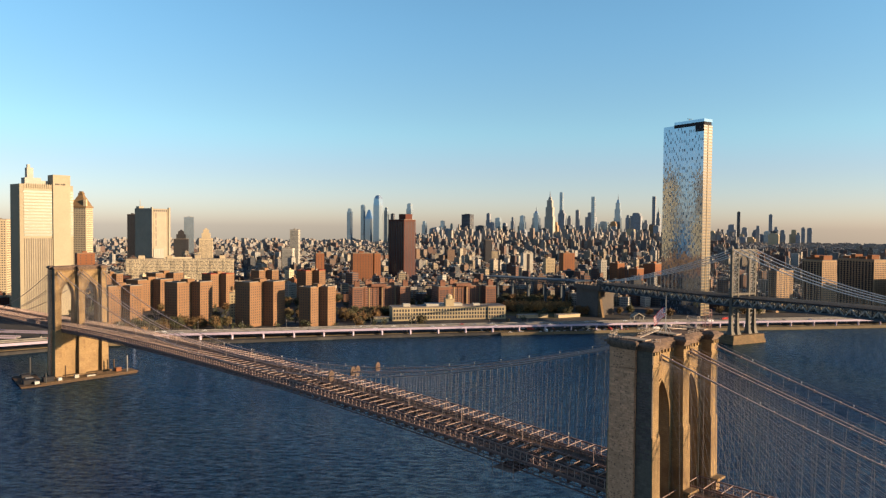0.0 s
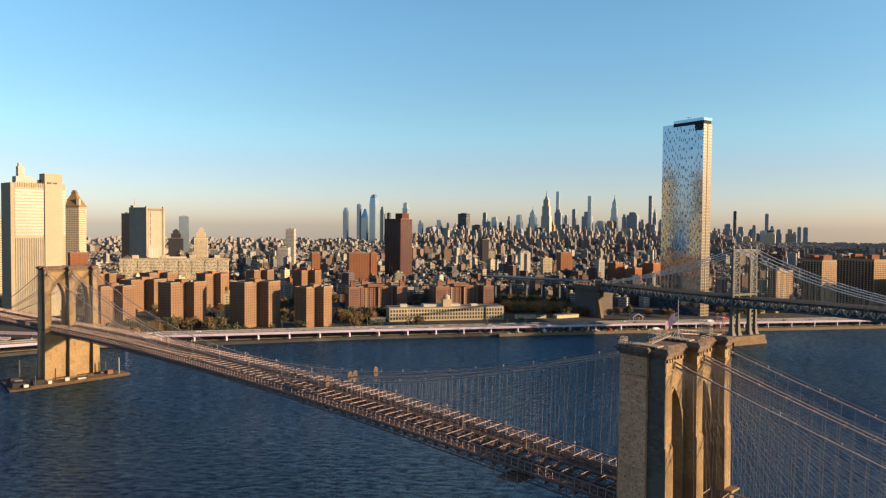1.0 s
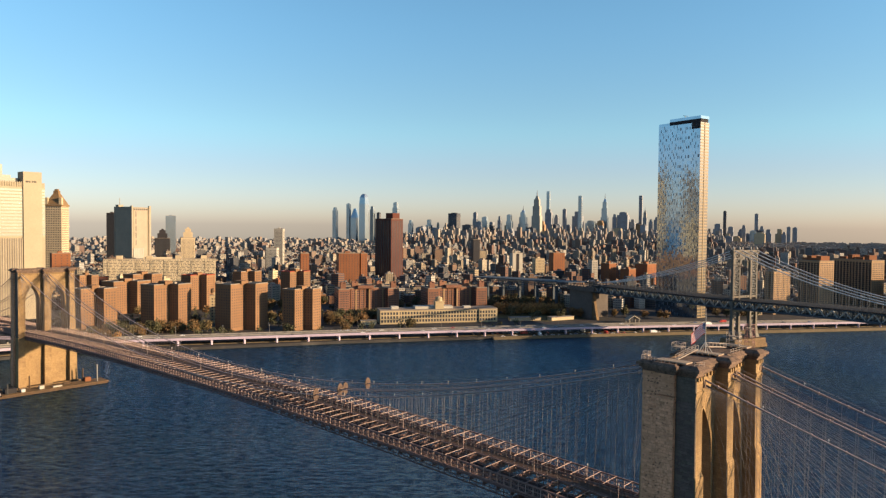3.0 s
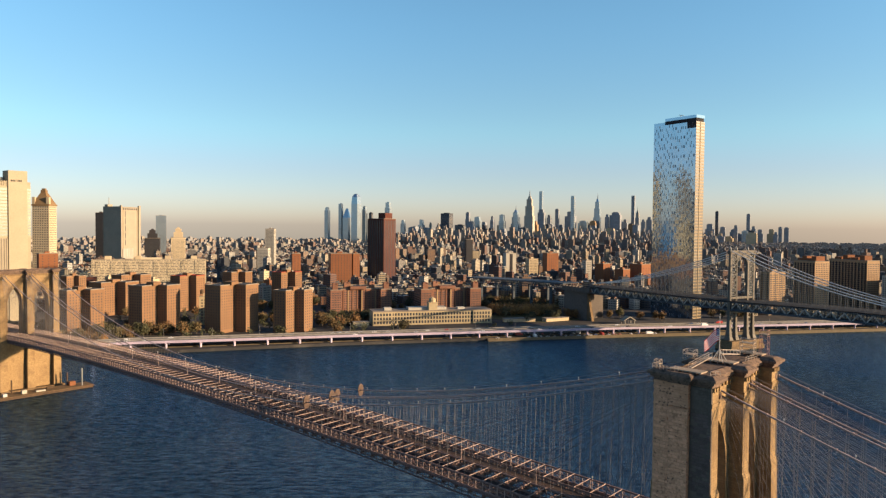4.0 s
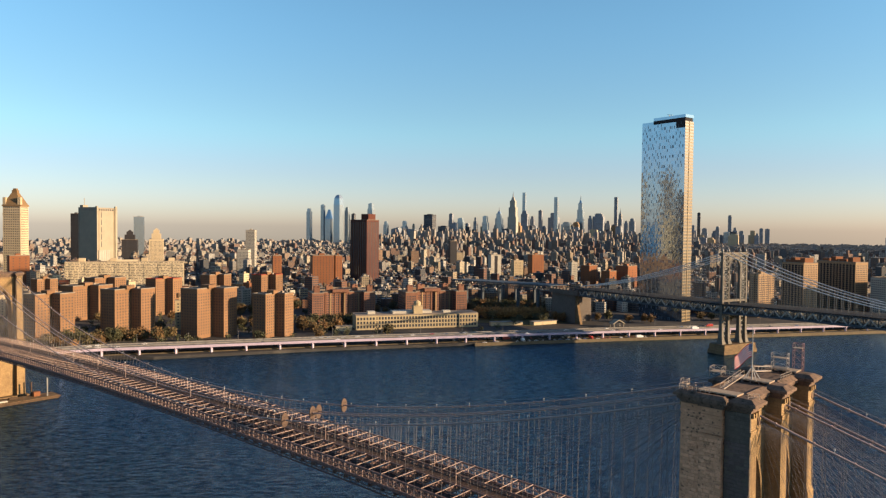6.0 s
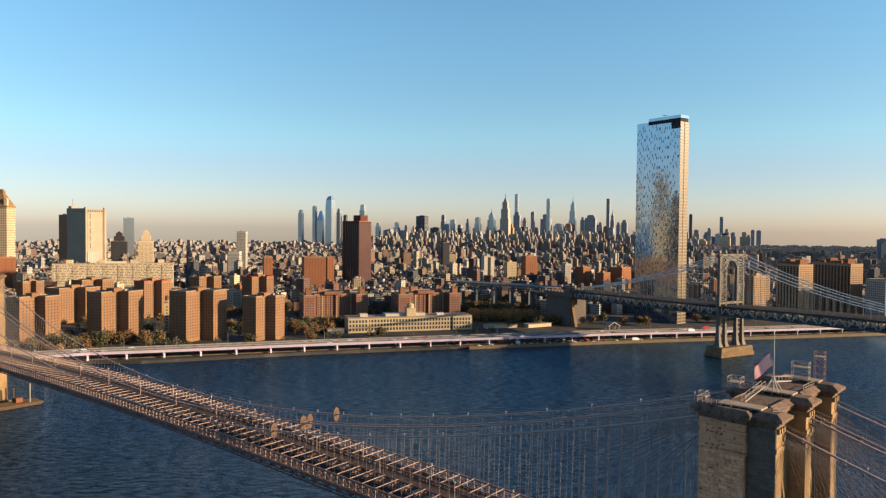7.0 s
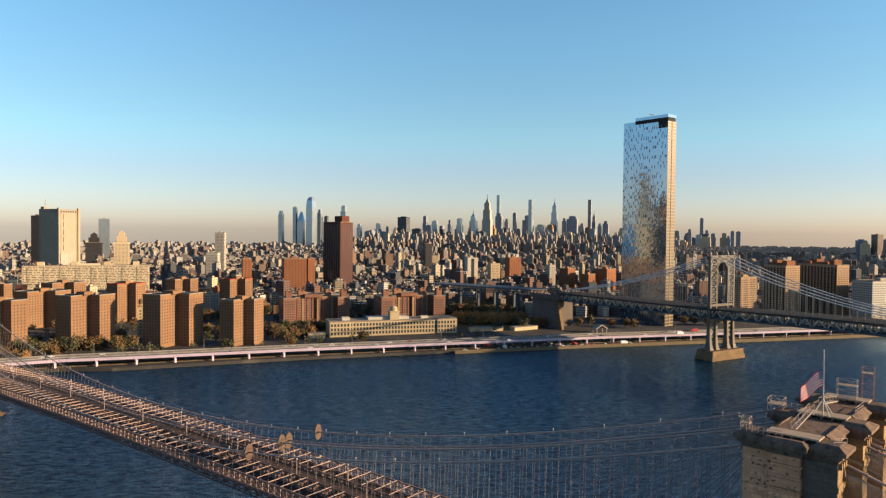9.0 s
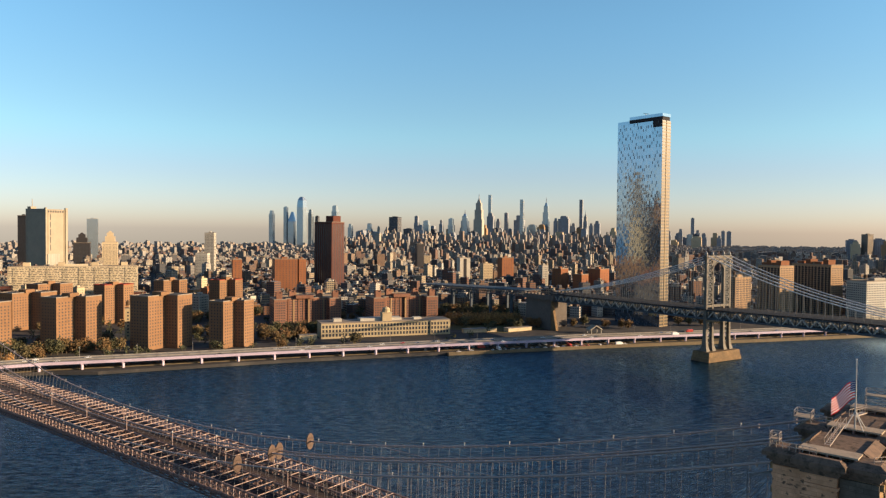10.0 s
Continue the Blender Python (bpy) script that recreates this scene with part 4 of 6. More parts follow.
    x, y = w * rs.uniform(0.15, 0.3), d * rs.uniform(-0.2, 0.2)
    g.box(x - 1.6, x + 1.6, y - 1.2, y + 1.2, h, h + 2.2)
    part("roof_plant", g, PARAPET, b)
    if tank:
        g = Geo()
        x, y = -w * 0.25, d * 0.1
        for i in range(4):
            g.beam((x + 1.2 * (-1) ** i, y + 1.2 * (-1) ** (i // 2), h), (x + 1.2 * (-1) ** i, y + 1.2 * (-1) ** (i // 2), h + 3), 0.25)
        g.tube([(x, y, h + 3), (x, y, h + 7), (x, y, h + 7.05), (x, y, h + 8.6)], [2.0, 2.0, 2.2, 0.1], 12)
        part("water_tank", g, TANK, b, "cedar rooftop water tank")


def building(name, label, category, col, x, y, w, d, h, turn, plan=None, win=(2.9, 3.4, 1.15, 1.35), glass=None, group="", top=True, tank=False, roof=None, seed=1):
    b = thing(name, label, category, (x, y, LAND_Z), turn, group)
    TAKEN.append((x, y, 0.55 * math.hypot(w, d) + 4))
    poly = plan(w, d) if plan else rect(w, d)
    h = h - LAND_Z
    g = Geo()
    g.prism(poly, -2, h)
    wall = part("wall", g, WALLS[col], b)
    if win:
        g = Geo()
        facade(g, poly, 3.2, h - 1.2, *win)
        if g.f:
            part("window", g, glass or GLASS_DARK, wall, "dark window panes in rows", kind="stuff")
    g = Geo()
    n = len(poly)
    g.prism([(px_ * 0.99, py_ * 0.99) for px_, py_ in poly], h + 0.02, h + 0.25)
    part("roof", g, roof or ROOF, b)
    g = Geo()
    ko, ki = 1 + 0.45 / w, 1 - 0.6 / w
    g.add([(x_ * k, y_ * k, z) for k, z in ((ko, h), (ko, h + 0.9), (ki, h + 0.9), (ki, h)) for x_, y_ in poly],
          [(r * n + i, r * n + (i + 1) % n, (r + 1) % 4 * n + (i + 1) % n, (r + 1) % 4 * n + i) for r in range(4) for i in range(n)])
    part("parapet", g, PARAPET if not roof else roof, b)
    if top:
        roof_things(b, w, d, h, tank, WALLS[col], seed)
    return b


GRID, WEST, MIDTOWN, ESTATE = 59.3, 40.0, 13.0, 106.0
# the brick housing estate by the water
E_LABEL = "brown brick housing block with a cross-shaped plan"
for x, y, w, d, h in ((-694.9, 119.6, 35.6, 28.5, 49.4), (-658.3, 181.1, 40.4, 32.3, 52.8), (-607.1, 242.0, 44.1, 35.3, 53.2), (-560.1, 287.8, 33.6, 26.9, 47.7),
                      (-945.5, 209.4, 24.5, 24.5, 45.8), (-832.3, 214.7, 45.6, 36.5, 44.1), (-915.5, 275.1, 40.6, 32.5, 46.2), (-776.0, 356.5, 30.6, 30.6, 53.5)):
    building("apartment_block", E_LABEL, "apartment building", "br", x, y, w * 0.95, w * 0.84, h, ESTATE, cross_plan, group="housing estate blocks", seed=int(-x))
for x, y, w, d, h in ((-808.7, 301.6, 34.5, 34.5, 49.3), (-750.1, 418.7, 33.1, 33.1, 52.1)):
    building("apartment_block", "brown brick housing block with a red-coated roof", "apartment building", "br", x, y, w * 0.95, w * 0.84, h, ESTATE, cross_plan,
             group="housing estate blocks", roof=RED_ROOF, seed=int(-x))
# courtyard apartment buildings: two long masses with front wings and corner towers, plainer wings behind
def court_plan(length, depth):
    a, f, b = length / 2, -depth * 0.4, depth * 0.6
    wing, back = length * 0.18, -depth * 0.05
    return [(-a, f), (-a + wing, f), (-a + wing, back), (-3.0, back), (-3.0, back + 2.2), (3.0, back + 2.2), (3.0, back), (a - wing, back), (a - wing, f), (a, f), (a, b), (-a, b)]


for x, y, w, d, h in ((-608.0, 427.0, 78.0, 34.0, 37.0), (-527.0, 507.0, 80.0, 34.0, 38.5)):
    b = building("courtyard_apartment", "reddish brown brick apartment mass round a courtyard", "apartment building", "rb", x, y, w, d, h, GRID, court_plan,
                 win=(2.9, 2.0, 1.05, 1.75), group="courtyard apartments", seed=int(-x))
    for k in range(8):
        g = Geo()
        x_ = (k - 3.5) * w * 0.075
        g.box(x_ - 0.9, x_ + 0.9, -d * 0.05 - 0.5, -d * 0.05 + 0.2, 0, h - LAND_Z - 1.0)
        part("brick_bay", g, PINK if k % 3 == 1 else RED_BRICK, b)
    for tx in (-0.42, -0.2, 0.22, 0.42):
        ty = -0.22 if abs(tx) > 0.3 else 0.2
        g = Geo()
        g.box(tx * w - 3.4, tx * w + 3.4, ty * d - 3.4, ty * d + 3.4, h - LAND_Z, h - LAND_Z + 7.0)
        for u, v in ((-2.6, -2.6), (2.6, -2.6), (2.6, 2.6), (-2.6, 2.6)):
            g.box(tx * w + u - 0.8, tx * w + u + 0.8, ty * d + v - 0.8, ty * d + v + 0.8, h - LAND_Z + 7.0, h - LAND_Z + 8.6)
        g.prism([(tx * w + u, ty * d + v) for u, v in rect(5.6, 5.6)], h - LAND_Z + 7.0, h - LAND_Z + 9.4, 0.7)
        part("corner_tower", g, RED_BRICK, b)
for x, y, w, d, h in ((-652.0, 446.0, 30.0, 24.0, 37.0), (-640.0, 478.0, 30.0, 26.0, 36.0), (-580.0, 545.0, 34.0, 24.0, 38.0), (-562.0, 580.0, 26.0, 24.0, 37.0)):
    building("apartment_wing", "brown brick apartment wing with a flat roof", "apartment building", "br", x, y, w, d, h, GRID,
             win=(2.9, 2.6, 1.2, 1.6), group="apartment wings", tank=True, seed=int(-x))
# red and orange brick blocks
for x, y, w, d, h in ((-917.8, 658.0, 37.8, 30.3, 67.2), (-904.0, 683.1, 11.9, 19.1, 66.8), (-921.0, 562.6, 14.3, 17.1, 69.0), (-754.0, 1104.2, 26.7, 21.3, 63.1)):
    building("brick_tower", "orange brick apartment tower with small windows", "apartment building", "or", x, y, w, d, h, GRID,
             win=(3.0, 5.2, 1.2, 1.3), group="orange brick towers", seed=int(-x))
for x, y, w, d, h in ((-581.6, 1014.8, 26.9, 21.6, 50.8), (-534.7, 1002.2, 25.9, 20.7, 43.0), (-519.4, 1042.3, 36.3, 29.1, 51.7), (-1223.0, 274.2, 35.9, 21.6, 66.0)):
    building("brick_block", "plain orange brick block with few windows", "building", "or", x, y, w * 0.8, d * 0.9, h, GRID + 22, win=(4.5, 9.0, 1.6, 1.4), group="plain brick blocks", seed=int(-x))
for x, y, w, d, h, t, c in ((-1897.4, 646.5, 21.8, 17.4, 146.1, WEST, "dk"), (-2351.9, 1047.0, 33.6, 26.9, 146.6, GRID, "gl"), (-1420.1, 859.8, 22.1, 17.7, 107.3, WEST, "wh"),
                            (-1389.4, 818.3, 26.9, 21.5, 61.4, WEST, "wh"), (-1203.2, 1377.7, 19.9, 15.9, 80.6, GRID, "dk"), (-811.9, 1119.7, 21.8, 17.5, 48.4, GRID, "cr"),
                            (-644.5, 1066.3, 12.8, 15.4, 52.8, GRID, "wh"), (-671.8, 247.5, 12.7, 6.3, 35.1, GRID, "ye"), (-293.9, 2898.6, 30.0, 26.0, 118.0, GRID, "gr"),
                            (-1057.1, 86.1, 49.7, 29.8, 123.2, GRID, "cr")):
    b = building("tower_block", WORDS[c] + " tower block with rows of windows", "tower", c, x, y, w, d, h, t, win=(3.4, 3.2, 1.7, 1.5), seed=int(-x), tank=h < 70)
    if w > 45:
        g = Geo()
        g.box(-9, 3, -9, 3, h - LAND_Z, h - LAND_Z + 9)
        g.prism([(-9, -9), (3, -9), (3, 3), (-9, 3)], h - LAND_Z + 9, h - LAND_Z + 27, 0.85)
        part("turret", g, CREAM, b)
building("office_tower", "dark glass office tower behind the pale exchange", "tower", "dk", -1525.0, 195.0, 32, 30, 176, GRID, win=(4.0, 4.2, 3.0, 1.6))
# downtown towers beyond the exchange; the glass tower mirrors them
for x, y, w, d, h, c in ((-1120, -130, 42, 36, 228, "br"), (-1210, -40, 36, 34, 262, "gr"), (-1290, -170, 44, 40, 205, "dk"), (-1360, -30, 40, 40, 244, "cr"), (-1080, -10, 34, 30, 176, "br"),
                         (-1440, -110, 50, 40, 283, "gr"), (-1180, -240, 46, 40, 240, "dk"), (-1010, -70, 30, 30, 150, "tn")):
    building("downtown_tower", WORDS[c] + " downtown tower with rows of windows", "tower", c, x, y, w, d, h, WEST, win=(3.8, 3.6, 1.9, 1.7), group="downtown towers", seed=int(-x))
# black and white slab
b = building("slab_tower", "white slab tower with a dark centre strip", "tower", "wh", -820.1, 1047.0, 23.1, 16.2, 62.2, GRID, win=None)
g = Geo()
g.box(-3.5, 3.5, -8.25, 8.25, 1, 58)
part("dark_strip", g, DARK, b)
# slabs upstream
for x, y, w, d, h, t, c in ((-228.0, 838.0, 34.0, 14.0, 60.0, 70.0, "pk"), (-81.3, 952.7, 81.9, 28.7, 57.1, GRID, "wh")):
    building("apartment_slab", WORDS[c] + " apartment slab with many windows", "apartment building", c, x, y, w, d, h, t, win=(2.9, 3.0, 1.6, 1.5), group="riverside slabs", seed=3, tank=True)
for x, y, w, d, h in ((-196.8, 904.4, 37.0, 25.4, 74.4), (-155.7, 961.3, 63.4, 22.8, 75.7)):
    b = building("apartment_slab", "tan brick apartment slab with a sunlit end wall", "apartment building", "tn", x, y, w, d, h, -30.7, win=(2.9, 2.9, 1.5, 1.5), group="riverside slabs", seed=5)
    for k in range(4):
        g = Geo()
        xx = -w * 0.35 + k * w * 0.22
        g.box(xx - 4, xx + 4, -d * 0.3, d * 0.3, h - LAND_Z, h - LAND_Z + 4 + 3 * (k % 2))
        part("bulkhead", g, ORANGE, b)
    # balcony stacks down the broad face: dark strips painting their recess shade, with their slabs
    bays = int(w / 5.2)
    for k in range(bays):
        xx = -w / 2 + (k + 0.5) * w / bays
        g = Geo()
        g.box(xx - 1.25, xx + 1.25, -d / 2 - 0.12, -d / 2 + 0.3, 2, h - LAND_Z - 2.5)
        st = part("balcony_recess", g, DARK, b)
        g = Geo()
        for r in range(int((h - 6) / 2.9)):
            g.box(xx - 1.4, xx + 1.4, -d / 2 - 0.75, -d / 2, 3.2 + r * 2.9, 3.45 + r * 2.9)
        part("balcony_slab", g, TAN_BRICK, st, kind="stuff")
# long striped slab: pale balcony bands over dark glass
b = building("striped_slab", "long cream apartment slab with striped balcony bands", "apartment building", "cs", -1178.4, 431.5, 191.7, 17.3, 53.0, GRID, win=None)
rs = random.Random(44)
for k in range(17):
    g = Geo()
    z = 3.4 + k * 2.8
    x = -95.0
    while x < 93:
        ln = rs.choice((1.6, 2.4, 2.4, 5.5, 5.5, 7.0))
        g.box(x, min(x + ln, 95), -9.0, -8.6, z, z + 1.05)
        x += ln + rs.choice((1.2, 1.6, 2.2, 3.0))
    part("window_band", g, GLASS_DARK, b)
    g = Geo()
    for q in range(8):
        x = -88 + q * 23.5
        g.box(x, x + 9.0, -9.6, -8.6, z - 1.25, z - 0.1)
    part("balcony_front", g, CREAM_SLAB, b, kind="stuff")
for x in (-70, -20, 30, 75):
    g = Geo()
    g.box(x - 5, x + 5, -4, 5, 50, 57)
    part("bulkhead", g, CREAM, b)

# maroon tower with vertical ribs
b = building("ribbed_tower", "tall maroon brick tower with vertical window ribs", "tower", "ma", -956.4, 799.4, 44.3, 33.2, 131.6, 2, win=None, top=False)
g = Geo()
for k in range(9):
    x = -19.6 + k * 4.9
    g.box(x - 0.9, x + 0.9, -16.75, -16.55, 3, 126)
part("window_strip", g, GLASS_DARK, b, kind="stuff")
for k in range(10):
    g = Geo()
    x = -22.0 + k * 4.88
    g.box(x - 0.45, x + 0.45, -17.5, -16.55, 0, 129.5)
    part("rib", g, MAROON, b)
g = Geo()
for k in range(7):
    y = -13.5 + k * 4.5
    g.box(22.1, 22.3, y - 0.8, y + 0.8, 3, 126)
part("window_strip", g, GLASS_DARK, b, kind="stuff")
g = Geo()
g.box(0, 19, -10, 10, 129, 141)
part("penthouse", g, MAROON, b)

# civic slab: plain grey broad face, pale concave side between fins
WALLS["pc"] = brick("warm_grey_precast", (0.27, 0.232, 0.175), (0.215, 0.186, 0.142))
b = building("civic_tower", "grey concrete civic tower with a pale concave side", "tower", "pc", -1754.8, 638.3, 71.3, 53.5, 158.0, 12, win=None, top=False)
g = Geo()
g.box(-35.9, -32, -27.2, -26.4, 0, 158.5)
g.box(-35.9, 31, -27.1, -26.5, 150, 158.5)
part("face_panel", g, WALLS["pc"], b)
g = Geo()
g.box(30.5, 36.6, -28.0, -24.5, 0, 161)
part("fin", g, WALLS["pc"], b)
g = Geo()
g.box(34.0, 38.5, 22.0, 27.5, 0, 161)
part("fin", g, WALLS["pc"], b)
g = Geo()
arc = [(36.4 - 2.6 * math.sin(math.pi * i / 12), -24.5 + 46.5 * i / 12) for i in range(13)]
g.prism(arc + [(30, 22), (30, -24.5)], 2, 157)
part("concave_wall", g, brick("pale_precast", (0.22, 0.19, 0.135), (0.175, 0.15, 0.105)), b)
g = Geo()
g.box(33, 38.5, -24.4, 6, 0, 52)
part("lower_wing", g, PALE, b)
for k in range(6):
    g = Geo()
    g.box(38.5, 38.9, -23 + k * 4.8, -21 + k * 4.8, 0, 52)
    part("pilaster", g, PALE, b)
g = Geo()
for k in range(7):
    g.box(36.0, 36.7, -22 + k * 6.2, -19 + k * 6.2, 150, 154)
for r in range(5):
    g.box(35.6, 36.2, -16, -14.6, 60 + r * 18, 74 + r * 18)
part("slot_window", g, GLASS_DARK, b, kind="stuff")
g = Geo()
g.box(-20, 28, -18, 18, 155, 157.5)
g.box(-34, -22, -24, -10, 155, 164)
g.beam((-36.5, -10, 150), (-36.5, -10, 182), 1.0)
part("roof_plant", g, WALLS["pc"], b)

# telephone exchange tower with windowless shafts
b = thing("exchange_tower", "pale tower with windowless shafts and green glass bands", "tower", (-870.2, 96.1, LAND_Z), 93.0)
b.scale = (1.02, 0.6, 1.02)
TAKEN.append((-869, 99.9, 60))
STONE = brick("pale_limestone", (0.255, 0.22, 0.155), (0.215, 0.185, 0.13))
GREEN_GLASS = surface("green_glazing", (0.085, 0.12, 0.088), (0.05, 0.075, 0.058), 0.4, fine=0.4, coarse=0.05)
g = Geo()
g.prism(rect(61, 48), -2, 160)
part("wall", g, STONE, b)
for x0, x1, y0, hh in ((6.5, 26.5, -27.5, 172.5),):
    g = Geo()
    g.box(x0, x1, y0, 0, -2, hh)
    part("shaft", g, STONE, b, "windowless pale stone shaft")
g = Geo()
g.box(-30.4, -26, -26, 0, -2, 160)
part("shaft", g, STONE, b)
for k in range(15):
    g = Geo()
    z = 98 + k * 3.7
    g.box(-25.5, 6.2, -24.9, -24.0, z, z + 2.5)
    part("window_band", g, GREEN_GLASS, b)
    g = Geo()
    g.box(26.7, 30.55, -24.9, -20.0, z, z + 2.5)
    part("window_band", g, GREEN_GLASS, b)
g = Geo()
g.box(-25.5, 6.2, -24.5, -24.1, 96, 155)
g.box(26.7, 30.5, -24.5, -24.1, 96, 155)
part("spandrel", g, STONE, b)
for k in range(13):
    g = Geo()
    x = -24.6 + k * 2.5
    g.box(x - 0.55, x + 0.55, -25.3, -24, -2, 95)
    part("fin", g, STONE, b)
    g = Geo()
    g.box(x - 0.4, x + 0.4, -25.1, -24, 155, 161)
    part("fin", g, STONE, b)
g = Geo()
g.box(-25.5, 6.2, -24.4, -24.1, 0, 95)
part("dark_panel", g, GREY, b)
g = Geo()
g.box(-22, -4, -14, 6, 160, 168)
g.box(-19, -12, -11, 0, 168, 180)
g.box(-18, -15, -9, -3, 180, 184)
g.box(-10, 5, -10, 10, 160, 165)
part("roof_plant", g, PALE, b)
# illegible lettering near the top of the shaft
g = Geo()
for k, wch in enumerate((1.1, 1.0, 0.8, 0.4, 1.0, 1.1, 0.8)):
    g.box(9.0 + k * 1.75, 9.0 + k * 1.75 + wch * 1.2, -27.75, -27.5, 160, 162.0)
part("lettering_bar", g, DARK, b)

# old municipal tower with steep roof
b = building("municipal_tower", "cream stone tower with a steep tan pyramid roof", "tower", "cr", -1333.0, 308.4, 31.0, 24.0, 151, WEST, win=(4.2, 3.2, 1.4, 2.4), top=False)
g = Geo()
g.box(-16.5, 16.5, -13, 13, 146, 149)
g.prism(rect(31, 24), 149, 171, 0.72)
g.box(-4.5, 4.5, -3.6, 3.6, 169, 175)
g.box(-3, 3, -2.4, 2.4, 175, 178)
part("pyramid_roof", g, brick("tan_tile_roof", (0.19, 0.124, 0.0619), (0.152, 0.0952, 0.0476)), b)
for sx in (-13, 13):
    g = Geo()
    g.box(sx - 2.6, sx + 2.6, -12, -6.5, 149, 162)
    part("corner_turret", g, CREAM, b)
for z in (60, 108, 132):
    g = Geo()
    g.box(-16.1, 16.1, -12.6, 12.6, z, z + 1.6)
    part("string_course", g, CREAM, b)
for x, y, w, d, h, c in ((-1831.6, 834.4, 29.0, 23.2, 109.5, "cr"), (-1984.7, 833.8, 32.3, 25.9, 103.3, "dk")):
    b = building("stepped_tower", WORDS[c] + " stepped office tower", "tower", c, x, y, w * 1.3, d * 1.3, h * 0.72, GRID, win=(3.6, 3.4, 1.6, 1.9), top=False)
    g = Geo()
    hh = h - LAND_Z
    g.box(-w * 0.42, w * 0.42, -d * 0.42, d * 0.42, hh * 0.7, hh * 0.86)
    g.box(-w * 0.27, w * 0.27, -d * 0.27, d * 0.27, hh * 0.86, hh * 0.95)
    g.prism(rect(w * 0.4, d * 0.4), hh * 0.95, hh, 0.8)
    part("stepped_top", g, WALLS[c], b)

# long yellow stone building with a cupola
ang = math.degrees(math.atan2(495.3 - 377.0, -447.9 + 529.2))
b = thing("yellow_stone_building", "long low yellow stone building with a cupola", "building", (-529.2, 377.0, LAND_Z), ang)
TAKEN.append((-488, 436, 75))
TAKEN.append((-520, 400, 50))
TAKEN.append((-460, 480, 50))
LEN = math.hypot(118.3, 81.3)
g = Geo()
g.box(0, LEN, 0, 26, -1, 15.6)
g.box(0, LEN * 0.16, -1.6, 0, -1, 15.6)
g.box(LEN * 0.84, LEN, -1.6, 0, -1, 15.6)
part("wall", g, YELLOW, b)
g = Geo()
g.box(-0.3, LEN + 0.3, -0.5, 26.3, 15.6, 16.6)
part("cornice", g, PARAPET, b)
for r in range(3):
    for k in range(40):
        g = Geo()
        x = 2.2 + k * (LEN - 4) / 39.5
        o = -1.7 if (x < LEN * 0.16 or x > LEN * 0.84) else -0.12
        g.box(x - 1.05, x + 1.05, o, o + 0.2, 2.0 + r * 4.5, 5.0 + r * 4.5)
        part("window", g, GLASS_DARK, b)
g = Geo()
g.box(LEN * 0.3, LEN * 0.62, 5, 20, 16.6, 19.5)
g.box(LEN * 0.1, LEN * 0.16, 6, 14, 16.6, 20)
g.box(LEN * 0.72, LEN * 0.78, 6, 14, 16.6, 19)
part("roof_plant", g, PALE, b)
g = Geo()
cx, cy = LEN * 0.5, 6
g.box(cx - 5.2, cx + 5.2, cy - 5.2, cy + 5.2, 16.6, 25)
g.box(cx - 5.7, cx + 5.7, cy - 5.7, cy + 5.7, 25, 25.8)
g.tube([(cx, cy, 25.8), (cx, cy, 28.5), (cx, cy, 28.8), (cx, cy, 30.5), (cx, cy, 32)], [4.2, 4.2, 4.5, 3.2, 0.1], 12)
part("cupola", g, YELLOW, b)

# mirror-glass residential tower
ang = -14.0
b = thing("glass_residential_tower", "very tall mirror-glass residential tower with bronze side", "skyscraper", (-350.0, 722.8, LAND_Z), ang)
TAKEN.append((-316, 715, 55))
OW, OD, OH = 65.6, 17.4, 252.0
SIDE_GRID = surface("bronze_spandrel", (0.19, 0.14, 0.075), (0.145, 0.108, 0.06), 0.5)
g = Geo()
g.box(0.3, OW - 0.3, 0.3, OD, -1, OH)
part("core", g, DARK, b)
# facade panels, each a touch out of plane; narrow tilted panes get their reflection as a grey colour
rs = random.Random(7)
cols, rows = 26, 62
shift = [rs.randrange(3) for _ in range(30)]
pw, ph_ = OW / cols, OH / rows
gp, gd = Geo(), Geo()
for c in range(cols):
    for r in range(rows):
        x0, z0 = c * pw, r * ph_
        lean = 0.03 + rs.uniform(-0.04, 0.04)
        t = [rs.uniform(-0.012, 0.012) for _ in range(2)] + [rs.uniform(-0.012, 0.012) - lean for _ in range(2)]
        tgt = gp
        gp.add([(x0, -0.05 + t[0], z0), (x0 + pw, -0.05 + t[1], z0), (x0 + pw, -0.05 + t[2], z0 + ph_), (x0, -0.05 + t[3], z0 + ph_)], [(0, 1, 2, 3)])
        if (r + shift[c]) % 3 == 0 and rs.random() < 0.85:
            w0 = rs.uniform(0.55, 0.85)
            xx = x0 + rs.choice((0.25, pw - 0.25 - w0))
            gd.box(xx, xx + w0, -0.3, -0.02, z0 + 0.1, z0 + ph_ * 0.9)
part("curtain_wall", gp, MIRROR, b, "blue mirror-glass curtain wall")
part("vent_light", gd, surface("painted_pane_reflection", (0.136, 0.16, 0.19), (0.102, 0.122, 0.15), 0.35, fine=0.3), b, "narrow tilted panes, their reflection painted grey", kind="stuff")
g = Geo()
g.box(OW - 0.25, OW + 0.05, 0, OD, -1, OH)
part("side_glass", g, BRONZE, b, "bronze glass end wall catching the sun")
g = Geo()
for r in range(64):
    g.box(OW, OW + 0.3, -0.1, OD + 0.1, r * 3.95, r * 3.95 + 1.45)
part("side_spandrel", g, SIDE_GRID, b, kind="stuff")
g = Geo()
g.box(OW, OW + 0.6, OD * 0.46, OD * 0.54, 0, OH)
